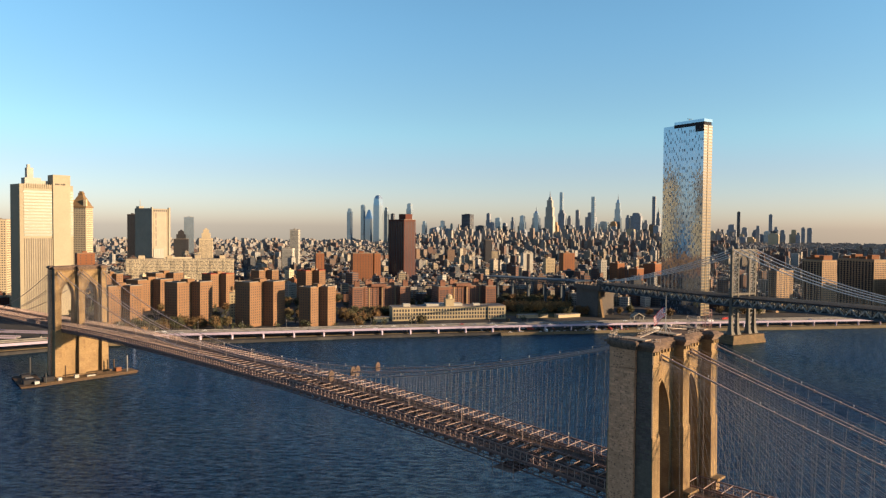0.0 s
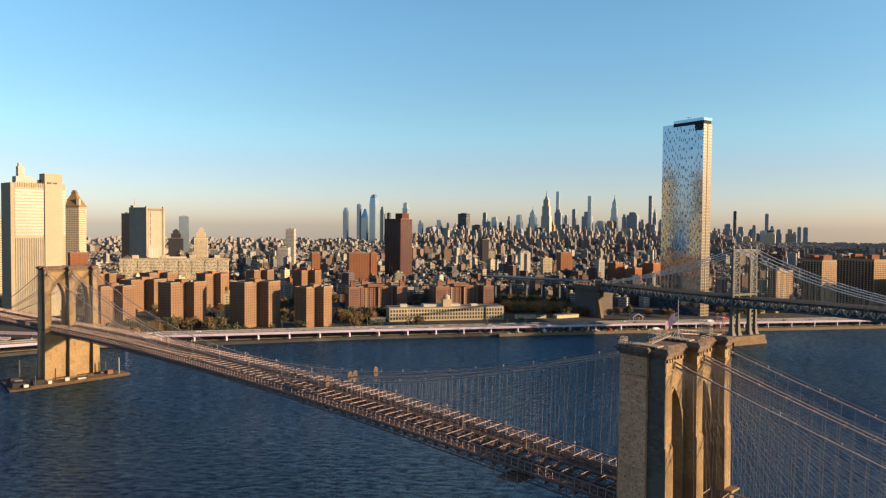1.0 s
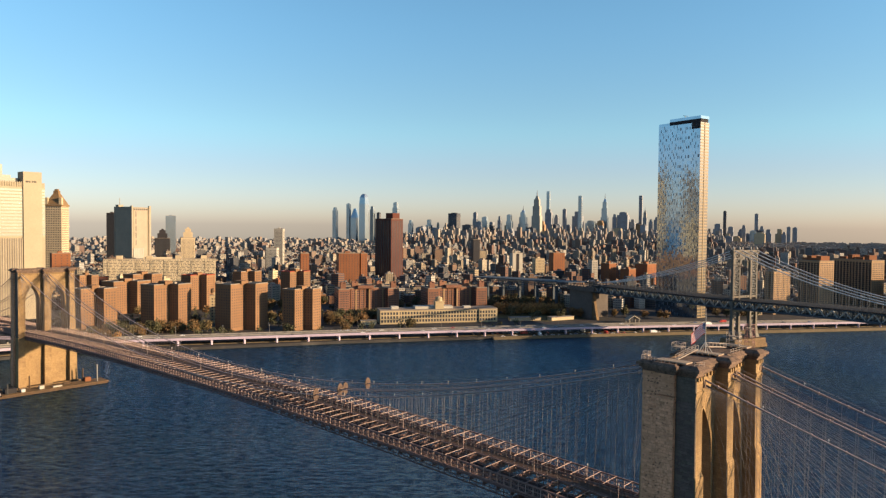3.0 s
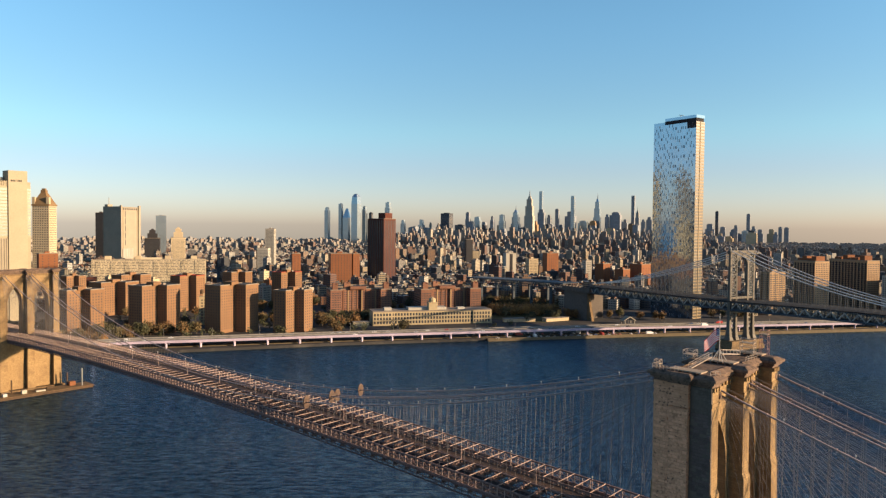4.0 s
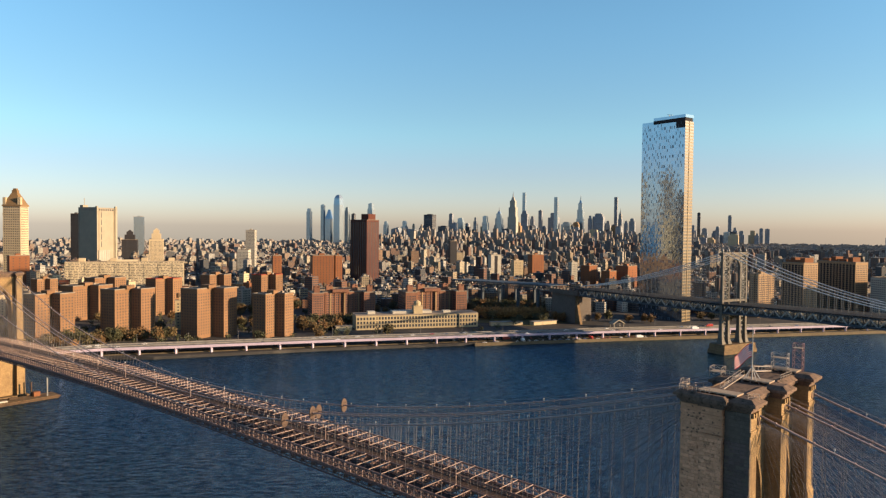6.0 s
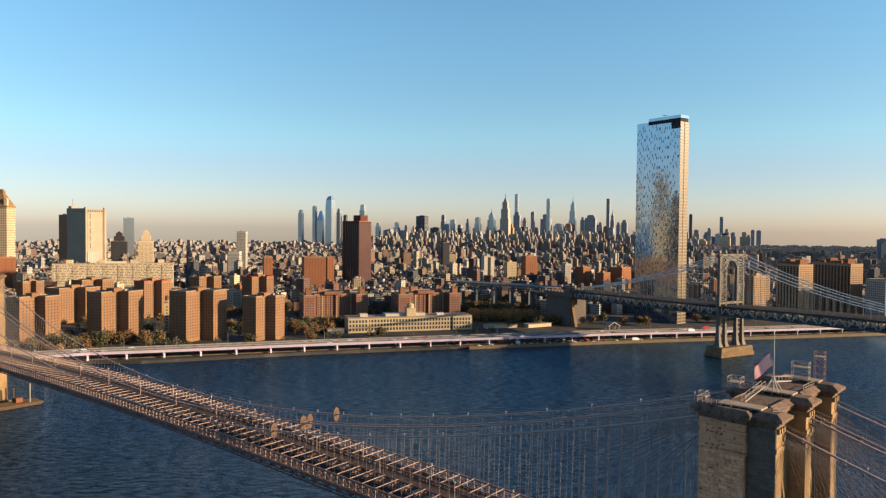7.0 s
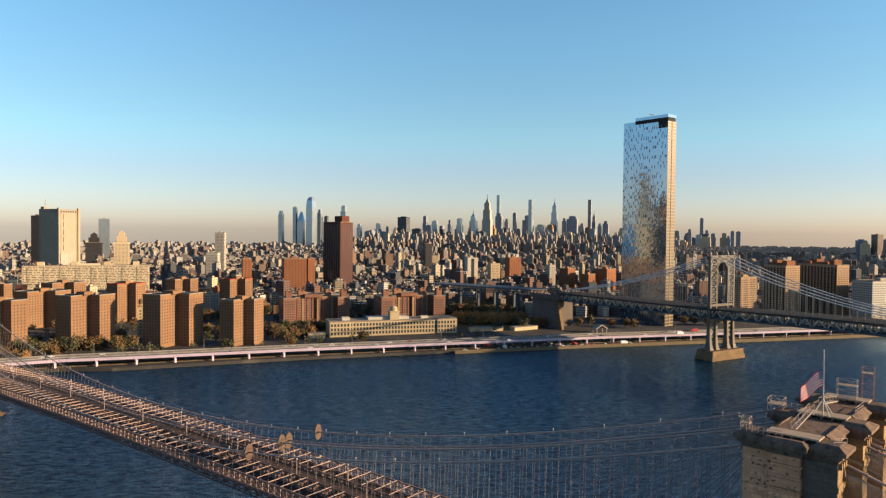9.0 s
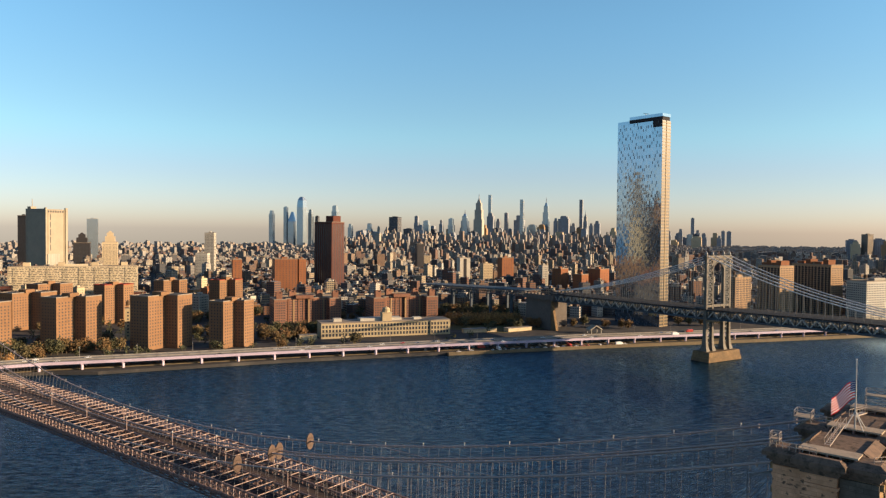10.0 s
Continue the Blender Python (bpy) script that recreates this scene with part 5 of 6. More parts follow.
part("side_mullion", g, SIDE_GRID, b)
g = Geo()
g.box(0, OW * 0.27, 0, OD, OH, OH + 3.6)
g.box(OW * 0.27, OW, 0.2, OD, OH + 4.6, OH + 8.4)
part("crown", g, MIRROR, b)
# plant level, partly set back; dark colour paints the shade of its recess
g = Geo()
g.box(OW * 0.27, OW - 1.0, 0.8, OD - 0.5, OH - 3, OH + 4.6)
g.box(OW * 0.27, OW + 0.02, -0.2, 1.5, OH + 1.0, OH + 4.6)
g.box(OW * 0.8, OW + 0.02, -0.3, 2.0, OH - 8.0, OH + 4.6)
part("crown_recess", g, DARK, b, "plant level with its recess shade painted dark")
g = Geo()
g.beam((OW * 0.55, 8, OH + 8), (OW * 0.55, 8, OH + 11.5), 0.6)
g.beam((OW * 0.5, 8, OH + 12.4), (OW * 0.62, 8, OH + 10.8), 0.6)
part("roof_crane", g, PALE, b)

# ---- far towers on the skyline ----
# distance haze is painted into these office walls and panes
FAR_GREY = city_walls("haze_paled_office_walls", [(0.29, 0.29, 0.3), (0.33, 0.3, 0.27), (0.235, 0.255, 0.285), (0.34, 0.31, 0.27)], 4.0, 4.5, (0.14, 0.155, 0.172))
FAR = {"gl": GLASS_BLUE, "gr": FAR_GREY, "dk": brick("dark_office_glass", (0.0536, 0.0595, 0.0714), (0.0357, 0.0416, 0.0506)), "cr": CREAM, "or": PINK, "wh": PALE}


def far_tower(x, y, w, d, h, c, shape="flat"):
    b = thing("skyscraper", WORDS[c] + {"flat": " skyscraper on the far skyline", "dome": " skyscraper with a rounded top on the skyline",
              "slim": " very slender skyscraper on the skyline", "peak": " skyscraper with a glass peak on the skyline", "spire": " skyscraper with a spire on the skyline"}[shape], "skyscraper", (x, y, 0), MIDTOWN, "far skyline towers")
    TAKEN.append((x, y, w))
    g = Geo()
    if shape == "flat":
        q = random.Random(int(-x * 7 + y))
        top = q.choice((1.0, 0.93, 0.88, 0.8)) if c != "dk" else 1.0
        g.box(-w / 2, w / 2, -d / 2, d / 2, 0, h * top)
        if top < 1:
            k, o = q.uniform(0.55, 0.85), q.uniform(-0.06, 0.06) * w
            g.box(o - w * k / 2, o + w * k / 2, -d * k / 2, d * k / 2, h * top, h)
        part("body", g, FAR[c], b)
        g = Geo()
        g.box(-w * 0.25, w * 0.25, -d * 0.25, d * 0.25, h, h + 4)
        part("roof_plant", g, FAR[c], b)
        if c in ("gl", "dk"):
            g = Geo()
            for k in range(9, int(h * top / 7)):
                g.box(-w / 2 - 0.2, w / 2 + 0.2, -d / 2 - 0.2, d / 2 + 0.2, k * 7, k * 7 + 1.2)
            part("floor_band", g, FAR["dk"] if c == "gl" else FAR_GREY, b, kind="stuff")
    elif shape == "peak":
        g.box(-w / 2, w / 2, -d / 2, d / 2, 0, h * 0.74)
        part("body", g, FAR[c], b)
        g = Geo()
        g.prism(rect(w, d), h * 0.74, h, 0.7)
        part("peak", g, FAR[c], b)
    elif shape == "slim":
        g.box(-w / 2, w / 2, -d / 2, d / 2, 0, h)
        part("body", g, FAR[c], b)
        g = Geo()
        for k in range(int(h / 14)):
            g.box(-w / 2 - 0.3, w / 2 + 0.3, -d / 2 - 0.3, d / 2 + 0.3, k * 14, k * 14 + 2.0)
        part("floor_band", g, FAR_GREY, b, kind="stuff")
    elif shape == "dome":
        g.box(-w / 2, w / 2, -d / 2, d / 2, 0, h * 0.8, w * 0.04, d * 0.04)
        part("body", g, FAR[c], b)
        g = Geo()
        g.box(-w * 0.46, w * 0.46, -d * 0.46, d * 0.46, h * 0.8, h * 0.93, w * 0.06, d * 0.06)
        g.box(-w * 0.4, w * 0.4, -d * 0.4, d * 0.4, h * 0.93, h * 0.98, w * 0.13, d * 0.13)
        g.box(-w * 0.27, w * 0.27, -d * 0.27, d * 0.27, h * 0.98, h, w * 0.14, d * 0.14)
        part("rounded_top", g, FAR[c], b)
    else:
        k = 0.0
        for z0, z1, f in ((0, 0.55, 1.0), (0.55, 0.72, 0.82), (0.72, 0.84, 0.6)):
            g.box(-w / 2 * f, w / 2 * f, -d / 2 * f, d / 2 * f, z0 * h, z1 * h)
        g.prism(rect(w * 0.42, d * 0.42), h * 0.84, h * 0.9, 0.5)
        part("body", g, FAR[c], b)
        g = Geo()
        g.prism(rect(w * 0.12, w * 0.12), h * 0.89, h, 0.8)
        part("spire", g, FAR_GREY, b)
    return b


for x, y, w, h, c in ((-3434.6, 2693.9, 27.7, 229, "gl"), (-3370.5, 2750.6, 22.8, 255, "gl"), (-3255.1, 2849.9, 25.5, 238, "gl"),
                      (-3224.2, 2875, 20.5, 200, "dk"), (-3142.2, 2948.8, 36.1, 265, "gl"), (-3068.7, 3007.7, 26, 152, "gl"), (-2981, 3083.9, 34, 156, "gl"),
                      (-2937.3, 3121.1, 13.1, 139, "wh"), (-2827.7, 3152.4, 60, 199, "dk"), (-2727.6, 3239.3, 27, 205, "gr"), (-2680, 3279.4, 40, 177, "gl"),
                      (-2612, 3338.5, 22, 181, "gr"), (-2565.5, 3379.3, 35, 192, "gl")):
    far_tower(x, y, w, w * 0.85, h, c)
for x, y, w, h, c in ((-2379.3, 3542.1, 42, 226, "gr"), (-2343.6, 3571.6, 25, 192, "gr"), (-2305.9, 3605.9, 22, 231, "gr"), (-2242.6, 3660.1, 60, 214, "gr"), (-2180.9, 3711.2, 57, 158, "gl"),
                      (-2135.4, 3750.6, 40, 159, "or"), (-2069.7, 3809.2, 23, 199, "gr"), (-2028.7, 3845.4, 66, 213, "gr"), (-1983.3, 3882.8, 29, 168, "gr"),
                      (-1897.8, 3957, 23, 169, "gr"), (-1868.8, 3982.7, 35, 184, "gr"), (-1581.6, 4230, 54, 145, "gr"), (-1551.8, 4259.2, 18, 226, "dk"), (-1522.3, 4280.6, 36, 128, "gr"),
                      (-1461.1, 4334.1, 24, 139, "gr"), (-1403, 4387.5, 21, 211, "gr"), (-1376.7, 4407, 27, 133, "gr")):
    far_tower(x, y, w, w * 0.8, h, c)
for x, y, w, h, c in ((-1251, 4515.9, 21, 131, "gr"), (-1221.5, 4541.3, 27, 128, "gr"), (-1345.4, 4433.3, 36, 113, "gr")):
    far_tower(x, y, w, w * 0.8, h, c)
# the crowd of lower office towers round their feet
rs = random.Random(77)
for k in range(84):
    f, back = (k + rs.random()) / 84, rs.uniform(-420, 260)
    x, y = -3060 + f * 1700 - 0.64 * back, 3010 + f * 1410 + 0.77 * back
    far_tower(x, y, rs.uniform(24, 58), rs.uniform(22, 44), rs.uniform(64, 118) if f > 0.72 else rs.choice((rs.uniform(70, 115), rs.uniform(100, 155))), rs.choice(("gr", "gr", "gl", "cr", "dk", "or", "gr")))
# a knot of residential towers up the river
for x, y, w, h, c in ((-352, 2950, 36, 96, "gr"), (-330, 2880, 30, 88, "cr"), (-262, 2935, 40, 100, "gr"), (-232, 2870, 28, 92, "or"), (-196, 2960, 34, 102, "gr"), (-160, 2900, 30, 84, "or")):
    far_tower(x, y, w, w * 0.8, h, c)
far_tower(-3338.4, 2776.9, 42, 42, 226, "gl", "peak")
far_tower(-3260.2, 2782.6, 48, 48, 317, "gl", "dome")
far_tower(-2440.9, 3626.3, 19.5, 19.5, 348, "gl", "slim")
far_tower(-2181.4, 3584.9, 21, 21, 312, "gl", "slim")
far_tower(-1994.5, 4012.2, 20.4, 20.4, 325, "gr", "slim")
far_tower(-2325.3, 3328.9, 53.8, 37.6, 338, "wh", "spire")
far_tower(-2142.3, 3818.3, 42.5, 42.5, 334, "gl", "spire")
far_tower(-1949.5, 3982, 28.9, 28.9, 255, "gr", "spire")
far_tower(-2530.7, 3478.2, 49, 49, 251, "gl", "spire")


# ---- the mass of the city ----
CITY = city_walls("city_walls", [(0.097, 0.046, 0.027), (0.243, 0.194, 0.126), (0.126, 0.058, 0.032), (0.145, 0.136, 0.126), (0.301, 0.263, 0.194), (0.073, 0.036, 0.024),
                                 (0.160, 0.097, 0.058), (0.330, 0.306, 0.263), (0.077, 0.073, 0.073), (0.243, 0.208, 0.156), (0.107, 0.063, 0.039), (0.340, 0.326, 0.292), (0.049, 0.049, 0.051), (0.204, 0.160, 0.107)])
# farther walls and panes get paler: distance haze put into the colour
CITY_FAR = city_walls("haze_paled_city_walls", [(0.248, 0.200, 0.151), (0.291, 0.243, 0.183), (0.215, 0.156, 0.113), (0.226, 0.215, 0.205), (0.312, 0.275, 0.221), (0.194, 0.167, 0.146), (0.248, 0.178, 0.129), (0.183, 0.183, 0.189)], 3.8, 4.0, (0.131, 0.142, 0.161))
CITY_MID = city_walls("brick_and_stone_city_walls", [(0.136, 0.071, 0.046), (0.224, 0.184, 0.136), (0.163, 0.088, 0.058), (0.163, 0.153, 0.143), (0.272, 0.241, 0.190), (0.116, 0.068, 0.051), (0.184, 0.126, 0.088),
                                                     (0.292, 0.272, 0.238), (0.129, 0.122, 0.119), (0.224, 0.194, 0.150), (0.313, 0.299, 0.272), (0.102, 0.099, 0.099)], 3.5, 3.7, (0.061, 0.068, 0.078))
ca, sa = math.cos(radians(GRID)), math.sin(radians(GRID))
rs = random.Random(21)


def free(x, y, r):
    return all((x - a) ** 2 + (y - b) ** 2 > (r + c) ** 2 for a, b, c in TAKEN)


def shore_gap(x, y):
    """How far inland a place lies."""
    best = 1e9
    for (x0, y0), (x1, y1) in zip(SHORE[:-1], SHORE[1:]):
        dx, dy = x1 - x0, y1 - y0
        t = max(0, min(1, ((x - x0) * dx + (y - y0) * dy) / (dx * dx + dy * dy)))
        d = math.hypot(x - x0 - t * dx, y - y0 - t * dy)
        if d < best:
            best, side = d, dx * (y - y0) - dy * (x - x0)
    return best if side > 0 else -best


EYE = (57.0, -170.0)
near, blocks = [], {0: Geo(), 1: Geo(), 2: Geo()}
PARKS = [(-560, 640, 60), (-500, 560, 45), (-470, 620, 70), (-430, 560, 40), (-620, 380, 35), (-760, 260, 40)]
CORRIDOR = Vector((-0.936, 0.352))
for i in range(-80, 250):
    for j in range(0, 215):
        # streets every few plots
        far = j > 60
        u = i * 19.5 + (i // 4) * 13.0 + rs.uniform(-3, 3)
        v = 60 + j * 18.5 + (j // 6) * 13.0 + rs.uniform(-3, 3)
        x, y = -466 + u * ca - v * sa, 272 + u * sa + v * ca
        dx, dy = x - EYE[0], y - EYE[1]
        dist = math.hypot(dx, dy)
        yaw = math.degrees(math.atan2(-dx, dy))
        if dist > 4750 or not 2 < yaw < 79:
            continue
        gap = shore_gap(x, y)
        if gap < 75 or dist < 1010 or (gap < 330 and yaw > 38):
            continue
        if any((x - a) ** 2 + (y - b) ** 2 < c * c for a, b, c in PARKS):
            continue
        rel = Vector((x - BX, y - BY))
        if abs(rel.x * CORRIDOR.y - rel.y * CORRIDOR.x) < 34 and 0 < rel.dot(CORRIDOR) < 560:
            continue
        r = rs.random()
        w, d = rs.uniform(8, 18), rs.uniform(9, 17)
        if rs.random() < 0.1:
            continue
        if dist < 1100:
            h = rs.uniform(12, 20) if r < 0.9 else rs.uniform(22, 32)
        elif dist < 2000:
            h = rs.uniform(10, 18) if r < 0.9 else rs.uniform(22, 40)
            w *= 1.1
        elif dist < 3000:
            h = rs.uniform(10, 19) if r < 0.87 else rs.uniform(24, 52)
            w, d = w * 1.3, d * 1.2
        else:
            h = rs.uniform(13, 25) if r < 0.78 else rs.uniform(30, 68)
            w, d = w * rs.uniform(1.2, 1.9), d * 1.25
            if yaw < 20:
                h = min(h, 40)
            elif yaw < 44 and dist > 3400:
                h *= rs.uniform(1.0, 1.7)
        if yaw > 46 and dist > 1900:
            h = rs.uniform(9, 20) if r < 0.95 else rs.uniform(22, 40)
        if not free(x, y, 0.5 * math.hypot(w, d)):
            continue
        if dist < 1350 and len(near) < 290:
            near.append((x, y, w, d, h, rs.randrange(1 << 20)))
            continue
        g = blocks[0 if dist < 2200 else 1 if dist < 3400 else 2]
        t = radians(rs.choice((GRID, GRID + 42, GRID + 42, GRID + 36)) if dist < 2600 else MIDTOWN)
        c, s = math.cos(t), math.sin(t)
        base = LAND_Z - 0.5
        poly = [(x + px_ * c - py_ * s, y + px_ * s + py_ * c) for px_, py_ in rect(w, d)]
        n0 = len(g.v)
        g.prism(poly, base, base + h)
        if rs.random() < 0.6:
            q = rs.uniform(0.3, 0.5)
            ox, oy = rs.uniform(-0.15, 0.15) * w, rs.uniform(-0.15, 0.15) * d
            g.prism([(x + (px_ * q + ox) * c - (py_ * q + oy) * s, y + (px_ * q + ox) * s + (py_ * q + oy) * c) for px_, py_ in rect(w, d)], base + h - 0.3, base + h + rs.uniform(2.5, 5) + h * (0.12 if h > 45 else 0))
        if dist < 2300:
            # stair heads, tanks and vents scattered over the roof
            for _ in range(rs.choice((1, 2, 2, 3))):
                ox, oy, q = rs.uniform(-0.36, 0.36) * w, rs.uniform(-0.36, 0.36) * d, rs.uniform(0.7, 1.8)
                g.prism([(x + (px_ * q + ox) * c - (py_ * q + oy) * s, y + (px_ * q + ox) * s + (py_ * q + oy) * c) for px_, py_ in rect(2, 2)], base + h - 0.2, base + h + rs.uniform(1.2, 3.6))
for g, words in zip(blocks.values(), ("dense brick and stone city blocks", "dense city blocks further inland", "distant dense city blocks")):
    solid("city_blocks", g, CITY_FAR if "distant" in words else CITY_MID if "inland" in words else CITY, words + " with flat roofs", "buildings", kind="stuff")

# nearer houses, each on its own
NEAR_COLS = ("br", "or", "cr", "br", "pk", "gr", "ma", "ma", "wh", "cr", "ye", "gr", "dk")
for x, y, w, d, h, seed in near:
    q = random.Random(seed)
    c = q.choice(NEAR_COLS)
    b = thing("city_building", WORDS[c] + " low city building with flat roof", "building", (x, y, LAND_Z), GRID + q.choice((0, 42, 42, 36)), "low city buildings")
    g = Geo()
    g.prism(rect(w, d), -2, h)
    wall = part("wall", g, WALLS[c], b)
    g = Geo()
    facade(g, rect(w, d), 1.0, h - 0.6, 3.3, q.uniform(2.4, 3.4), 1.2, 1.7)
    part("window", g, GLASS_DARK, wall, kind="stuff")
    g = Geo()
    g.box(-w / 2 + 0.3, w / 2 - 0.3, -d / 2 + 0.3, d / 2 - 0.3, h + 0.02, h + 0.2)
    part("roof", g, q.choice((ROOF, ROOF, PARAPET)), b)
    g = Geo()
    g.box(-w * 0.2, w * 0.1, -d * 0.2, d * 0.15, h, h + 2.8)
    part("bulkhead", g, q.choice((PARAPET, WALLS[c], WALLS[c])), b)
    g = Geo()
    for k in range(q.choice((1, 2, 3))):
        ox, oy = w * q.uniform(-0.4, 0.3), d * q.uniform(-0.4, 0.3)
        g.box(ox, ox + q.uniform(0.8, 2.0), oy, oy + q.uniform(0.8, 2.0), h + 0.1, h + q.uniform(1.0, 2.0))
    part("roof_vent", g, q.choice((WHITE, PALE, GREY)), b, kind="stuff")
    if q.random() < 0.3:
        g = Geo()
        for k in range(4):
            g.beam((w * 0.28 + (-1) ** k, (-1) ** (k // 2), h), (w * 0.28 + (-1) ** k, (-1) ** (k // 2), h + 2.5), 0.2)
        g.tube([(w * 0.28, 0, h + 2.5), (w * 0.28, 0, h + 5.6), (w * 0.28, 0, h + 7)], [1.6, 1.6, 0.1], 10)
        part("water_tank", g, TANK, b)

# far low hills and towns that close the horizon
g = Geo()
rs = random.Random(5)
hz = []
for k in range(0, 401):
    a = radians(-8 + k * 0.24)
    hz.append((a, 92 + 9 * noise.noise((k * 0.04, 0.3, 0)) + 3 * noise.noise((k * 0.31, 4.0, 0)) + (rs.uniform(0, 7) if rs.random() < 0.3 else 0)))
R = 6150
for (a, h0), (b_, h1) in zip(hz[:-1], hz[1:]):
    p, q = (57 - R * math.sin(a), -170 + R * math.cos(a)), (57 - R * math.sin(b_), -170 + R * math.cos(b_))
    p2, q2 = (57 - (R + 60) * math.sin(a), -170 + (R + 60) * math.cos(a)), (57 - (R + 60) * math.sin(b_), -170 + (R + 60) * math.cos(b_))
    g.add([(*p, -2), (*q, -2), (*q, h0), (*p, h0), (*p2, h0), (*q2, h0)], [(1, 0, 3, 2), (2, 3, 4, 5)])
# the hills' flat grey has the distance haze mixed into it
solid("backdrop", g, surface("far_hills", (0.205, 0.195, 0.2), (0.17, 0.163, 0.17), 1.0, fine=0.02, coarse=0.004), "hazy low hills on the horizon", "backdrop", kind="structure")


# ---- trees ----
def mix3(a, b):
    return tuple((u + v) / 2 for u, v in zip(a, b))


def leaves(name, a, b):
    m, n, l, p = nodes_of(name)
    rnd = n.new("ShaderNodeObjectInfo").outputs["Random"]
    isl = n.new("ShaderNodeNewGeometry").outputs["Random Per Island"]
    base = ramp(n, l, rnd, [(0.0, a), (0.3, mix3(a, b)), (0.6, b), (1.0, mix3(b, (0.012, 0.02, 0.008)))])
    hsv = n.new("ShaderNodeHueSaturation")
    l.new(base, hsv.inputs["Color"])
    l.new(calc(n, l, 'MULTIPLY_ADD', isl, 0.9, 0.55), hsv.inputs["Value"])
    l.new(hsv.outputs[0], p.inputs["Base Color"])
    p.inputs["Roughness"].default_value = 0.8
    return m


LEAF = leaves("late_autumn_leaves", (0.14, 0.07, 0.023), (0.055, 0.05, 0.018))
LEAF_RUST = leaves("rust_orange_leaves", (0.36, 0.165, 0.045), (0.26, 0.135, 0.04))
BARK = surface("bark", (0.09, 0.07, 0.05), (0.055, 0.042, 0.03), 0.95, fine=2.0)
tree_kinds = []
for k in range(7):
    q = random.Random(100 + k)
    tr = thing("tree", "autumn street tree with thinning olive-brown leaves" if k < 5 else "autumn tree with full rust-orange crown", "tree", (0, 0, -50), group="riverside trees")
    g = Geo()
    hgt = q.uniform(8, 11)
    lean = q.uniform(-0.5, 0.5)
    g.tube([(0, 0, 0), (lean * 0.3, 0.1, hgt * 0.35), (lean, 0.2, hgt * 0.75)], [0.32, 0.24, 0.08], 7)
    tips = []
    for i in range(7):
        a = i * 0.9 + q.uniform(-0.3, 0.3)
        z0 = hgt * q.uniform(0.14, 0.45)
        r = q.uniform(1.6, 3.4)
        tip = (lean * 0.5 + r * math.cos(a), r * math.sin(a), z0 + q.uniform(1.5, 4.0))
        g.tube([(lean * 0.4, 0.1, z0), ((tip[0] + lean * 0.4) / 2, tip[1] / 2, (z0 + tip[2]) / 2 - 0.2), tip], [0.14, 0.1, 0.04], 5)
        tips.append(tip)
    part("trunk", g, BARK, tr)
    g = Geo()
    tips += [(lean, 0.2, hgt * 0.78), (lean * 0.6, 0.6, hgt * 0.6), (0.4, -0.6, hgt * 0.45), (-0.5, 0.3, hgt * 0.35)]
    for tip in tips:
        for _ in range(44):
            d = Vector((q.gauss(0, 1), q.gauss(0, 1), q.gauss(0, 0.9)))
            c = Vector(tip) + d * 1.25
            c.z = max(c.z, 1.6)
            s = q.uniform(0.4, 0.95)
            ax = [Vector((q.gauss(0, 1), q.gauss(0, 1), q.gauss(0, 1))).normalized() * s * q.uniform(0.6, 1.2) for _ in range(3)]
            g.add([c + ax[0], c + ax[1], c - ax[0], c - ax[1], c + ax[2] * 0.6, c - ax[2] * 0.6],
                  [(0, 1, 4), (1, 2, 4), (2, 3, 4), (3, 0, 4), (1, 0, 5), (2, 1, 5), (3, 2, 5), (0, 3, 5)])
    part("crown", g, LEAF if k < 5 else LEAF_RUST, tr)
    tree_kinds.append(tr)
spots = []
q = random.Random(9)


def tree_row(p0, p1, count, spread):
    for i in range(count):
        t = (i + q.random()) / count
        spots.append((p0[0] + (p1[0] - p0[0]) * t + q.uniform(-spread, spread), p0[1] + (p1[1] - p0[1]) * t + q.uniform(-spread, spread)))


tree_row((-672, 112), (-612, 206), 22, 7)
tree_row((-655, 150), (-630, 190), 8, 6)
tree_row((-640, 300), (-620, 335), 9, 9)
tree_row((-770, 370), (-745, 385), 8, 10)
tree_row((-585, 325), (-545, 375), 14, 7)
tree_row((-640, 470), (-570, 560), 16, 10)
first = len(spots)
tree_row((-497, 560), (-432, 622), 40, 6)
tree_row((-482, 556), (-428, 608), 22, 4)
GROVE = set(range(first, len(spots)))
tree_row((-590, 640), (-470, 720), 40, 22)
tree_row((-600, 372), (-560, 412), 22, 9)
tree_row((-560, 640), (-480, 660), 12, 14)
tree_row((-330, 700), (-230, 760), 12, 10)
tree_row((-400, 600), (-300, 690), 9, 14)
# scattered over the estate's grounds, the courts and under the steel bridge
while len(spots) < 470:
    x, y = q.uniform(-900, -250), q.uniform(80, 820)
    gp_ = shore_gap(x, y)
    if not 38 < gp_ < 340 or x > -400 or (gp_ < 90 and q.random() < 0.5):
        continue
    spots.append((x, y))
planted = 0
for i, (x, y) in enumerate(spots):
    if not free(x, y, -9 if i > 145 else -12):
        continue
    planted += 1
    if planted > 285:
        break
    src = tree_kinds[i % 5 if i not in GROVE else 5 + i % 2]
    o = copy_thing(src, pose(x, y, LAND_Z, 0, 0, q.uniform(0, 360)))
    s = q.uniform(1.0, 1.5)
    o.scale = (s, s, s)
for tr in tree_kinds:
    tr.matrix_basis = pose(-690 + 12 * tree_kinds.index(tr), 92 + 3 * tree_kinds.index(tr), LAND_Z)

# the joined rest of the trees between the blocks, too many to count
g = Geo()
rest = 0
while rest < 420:
    x, y = q.uniform(-980, -250), q.uniform(80, 900)
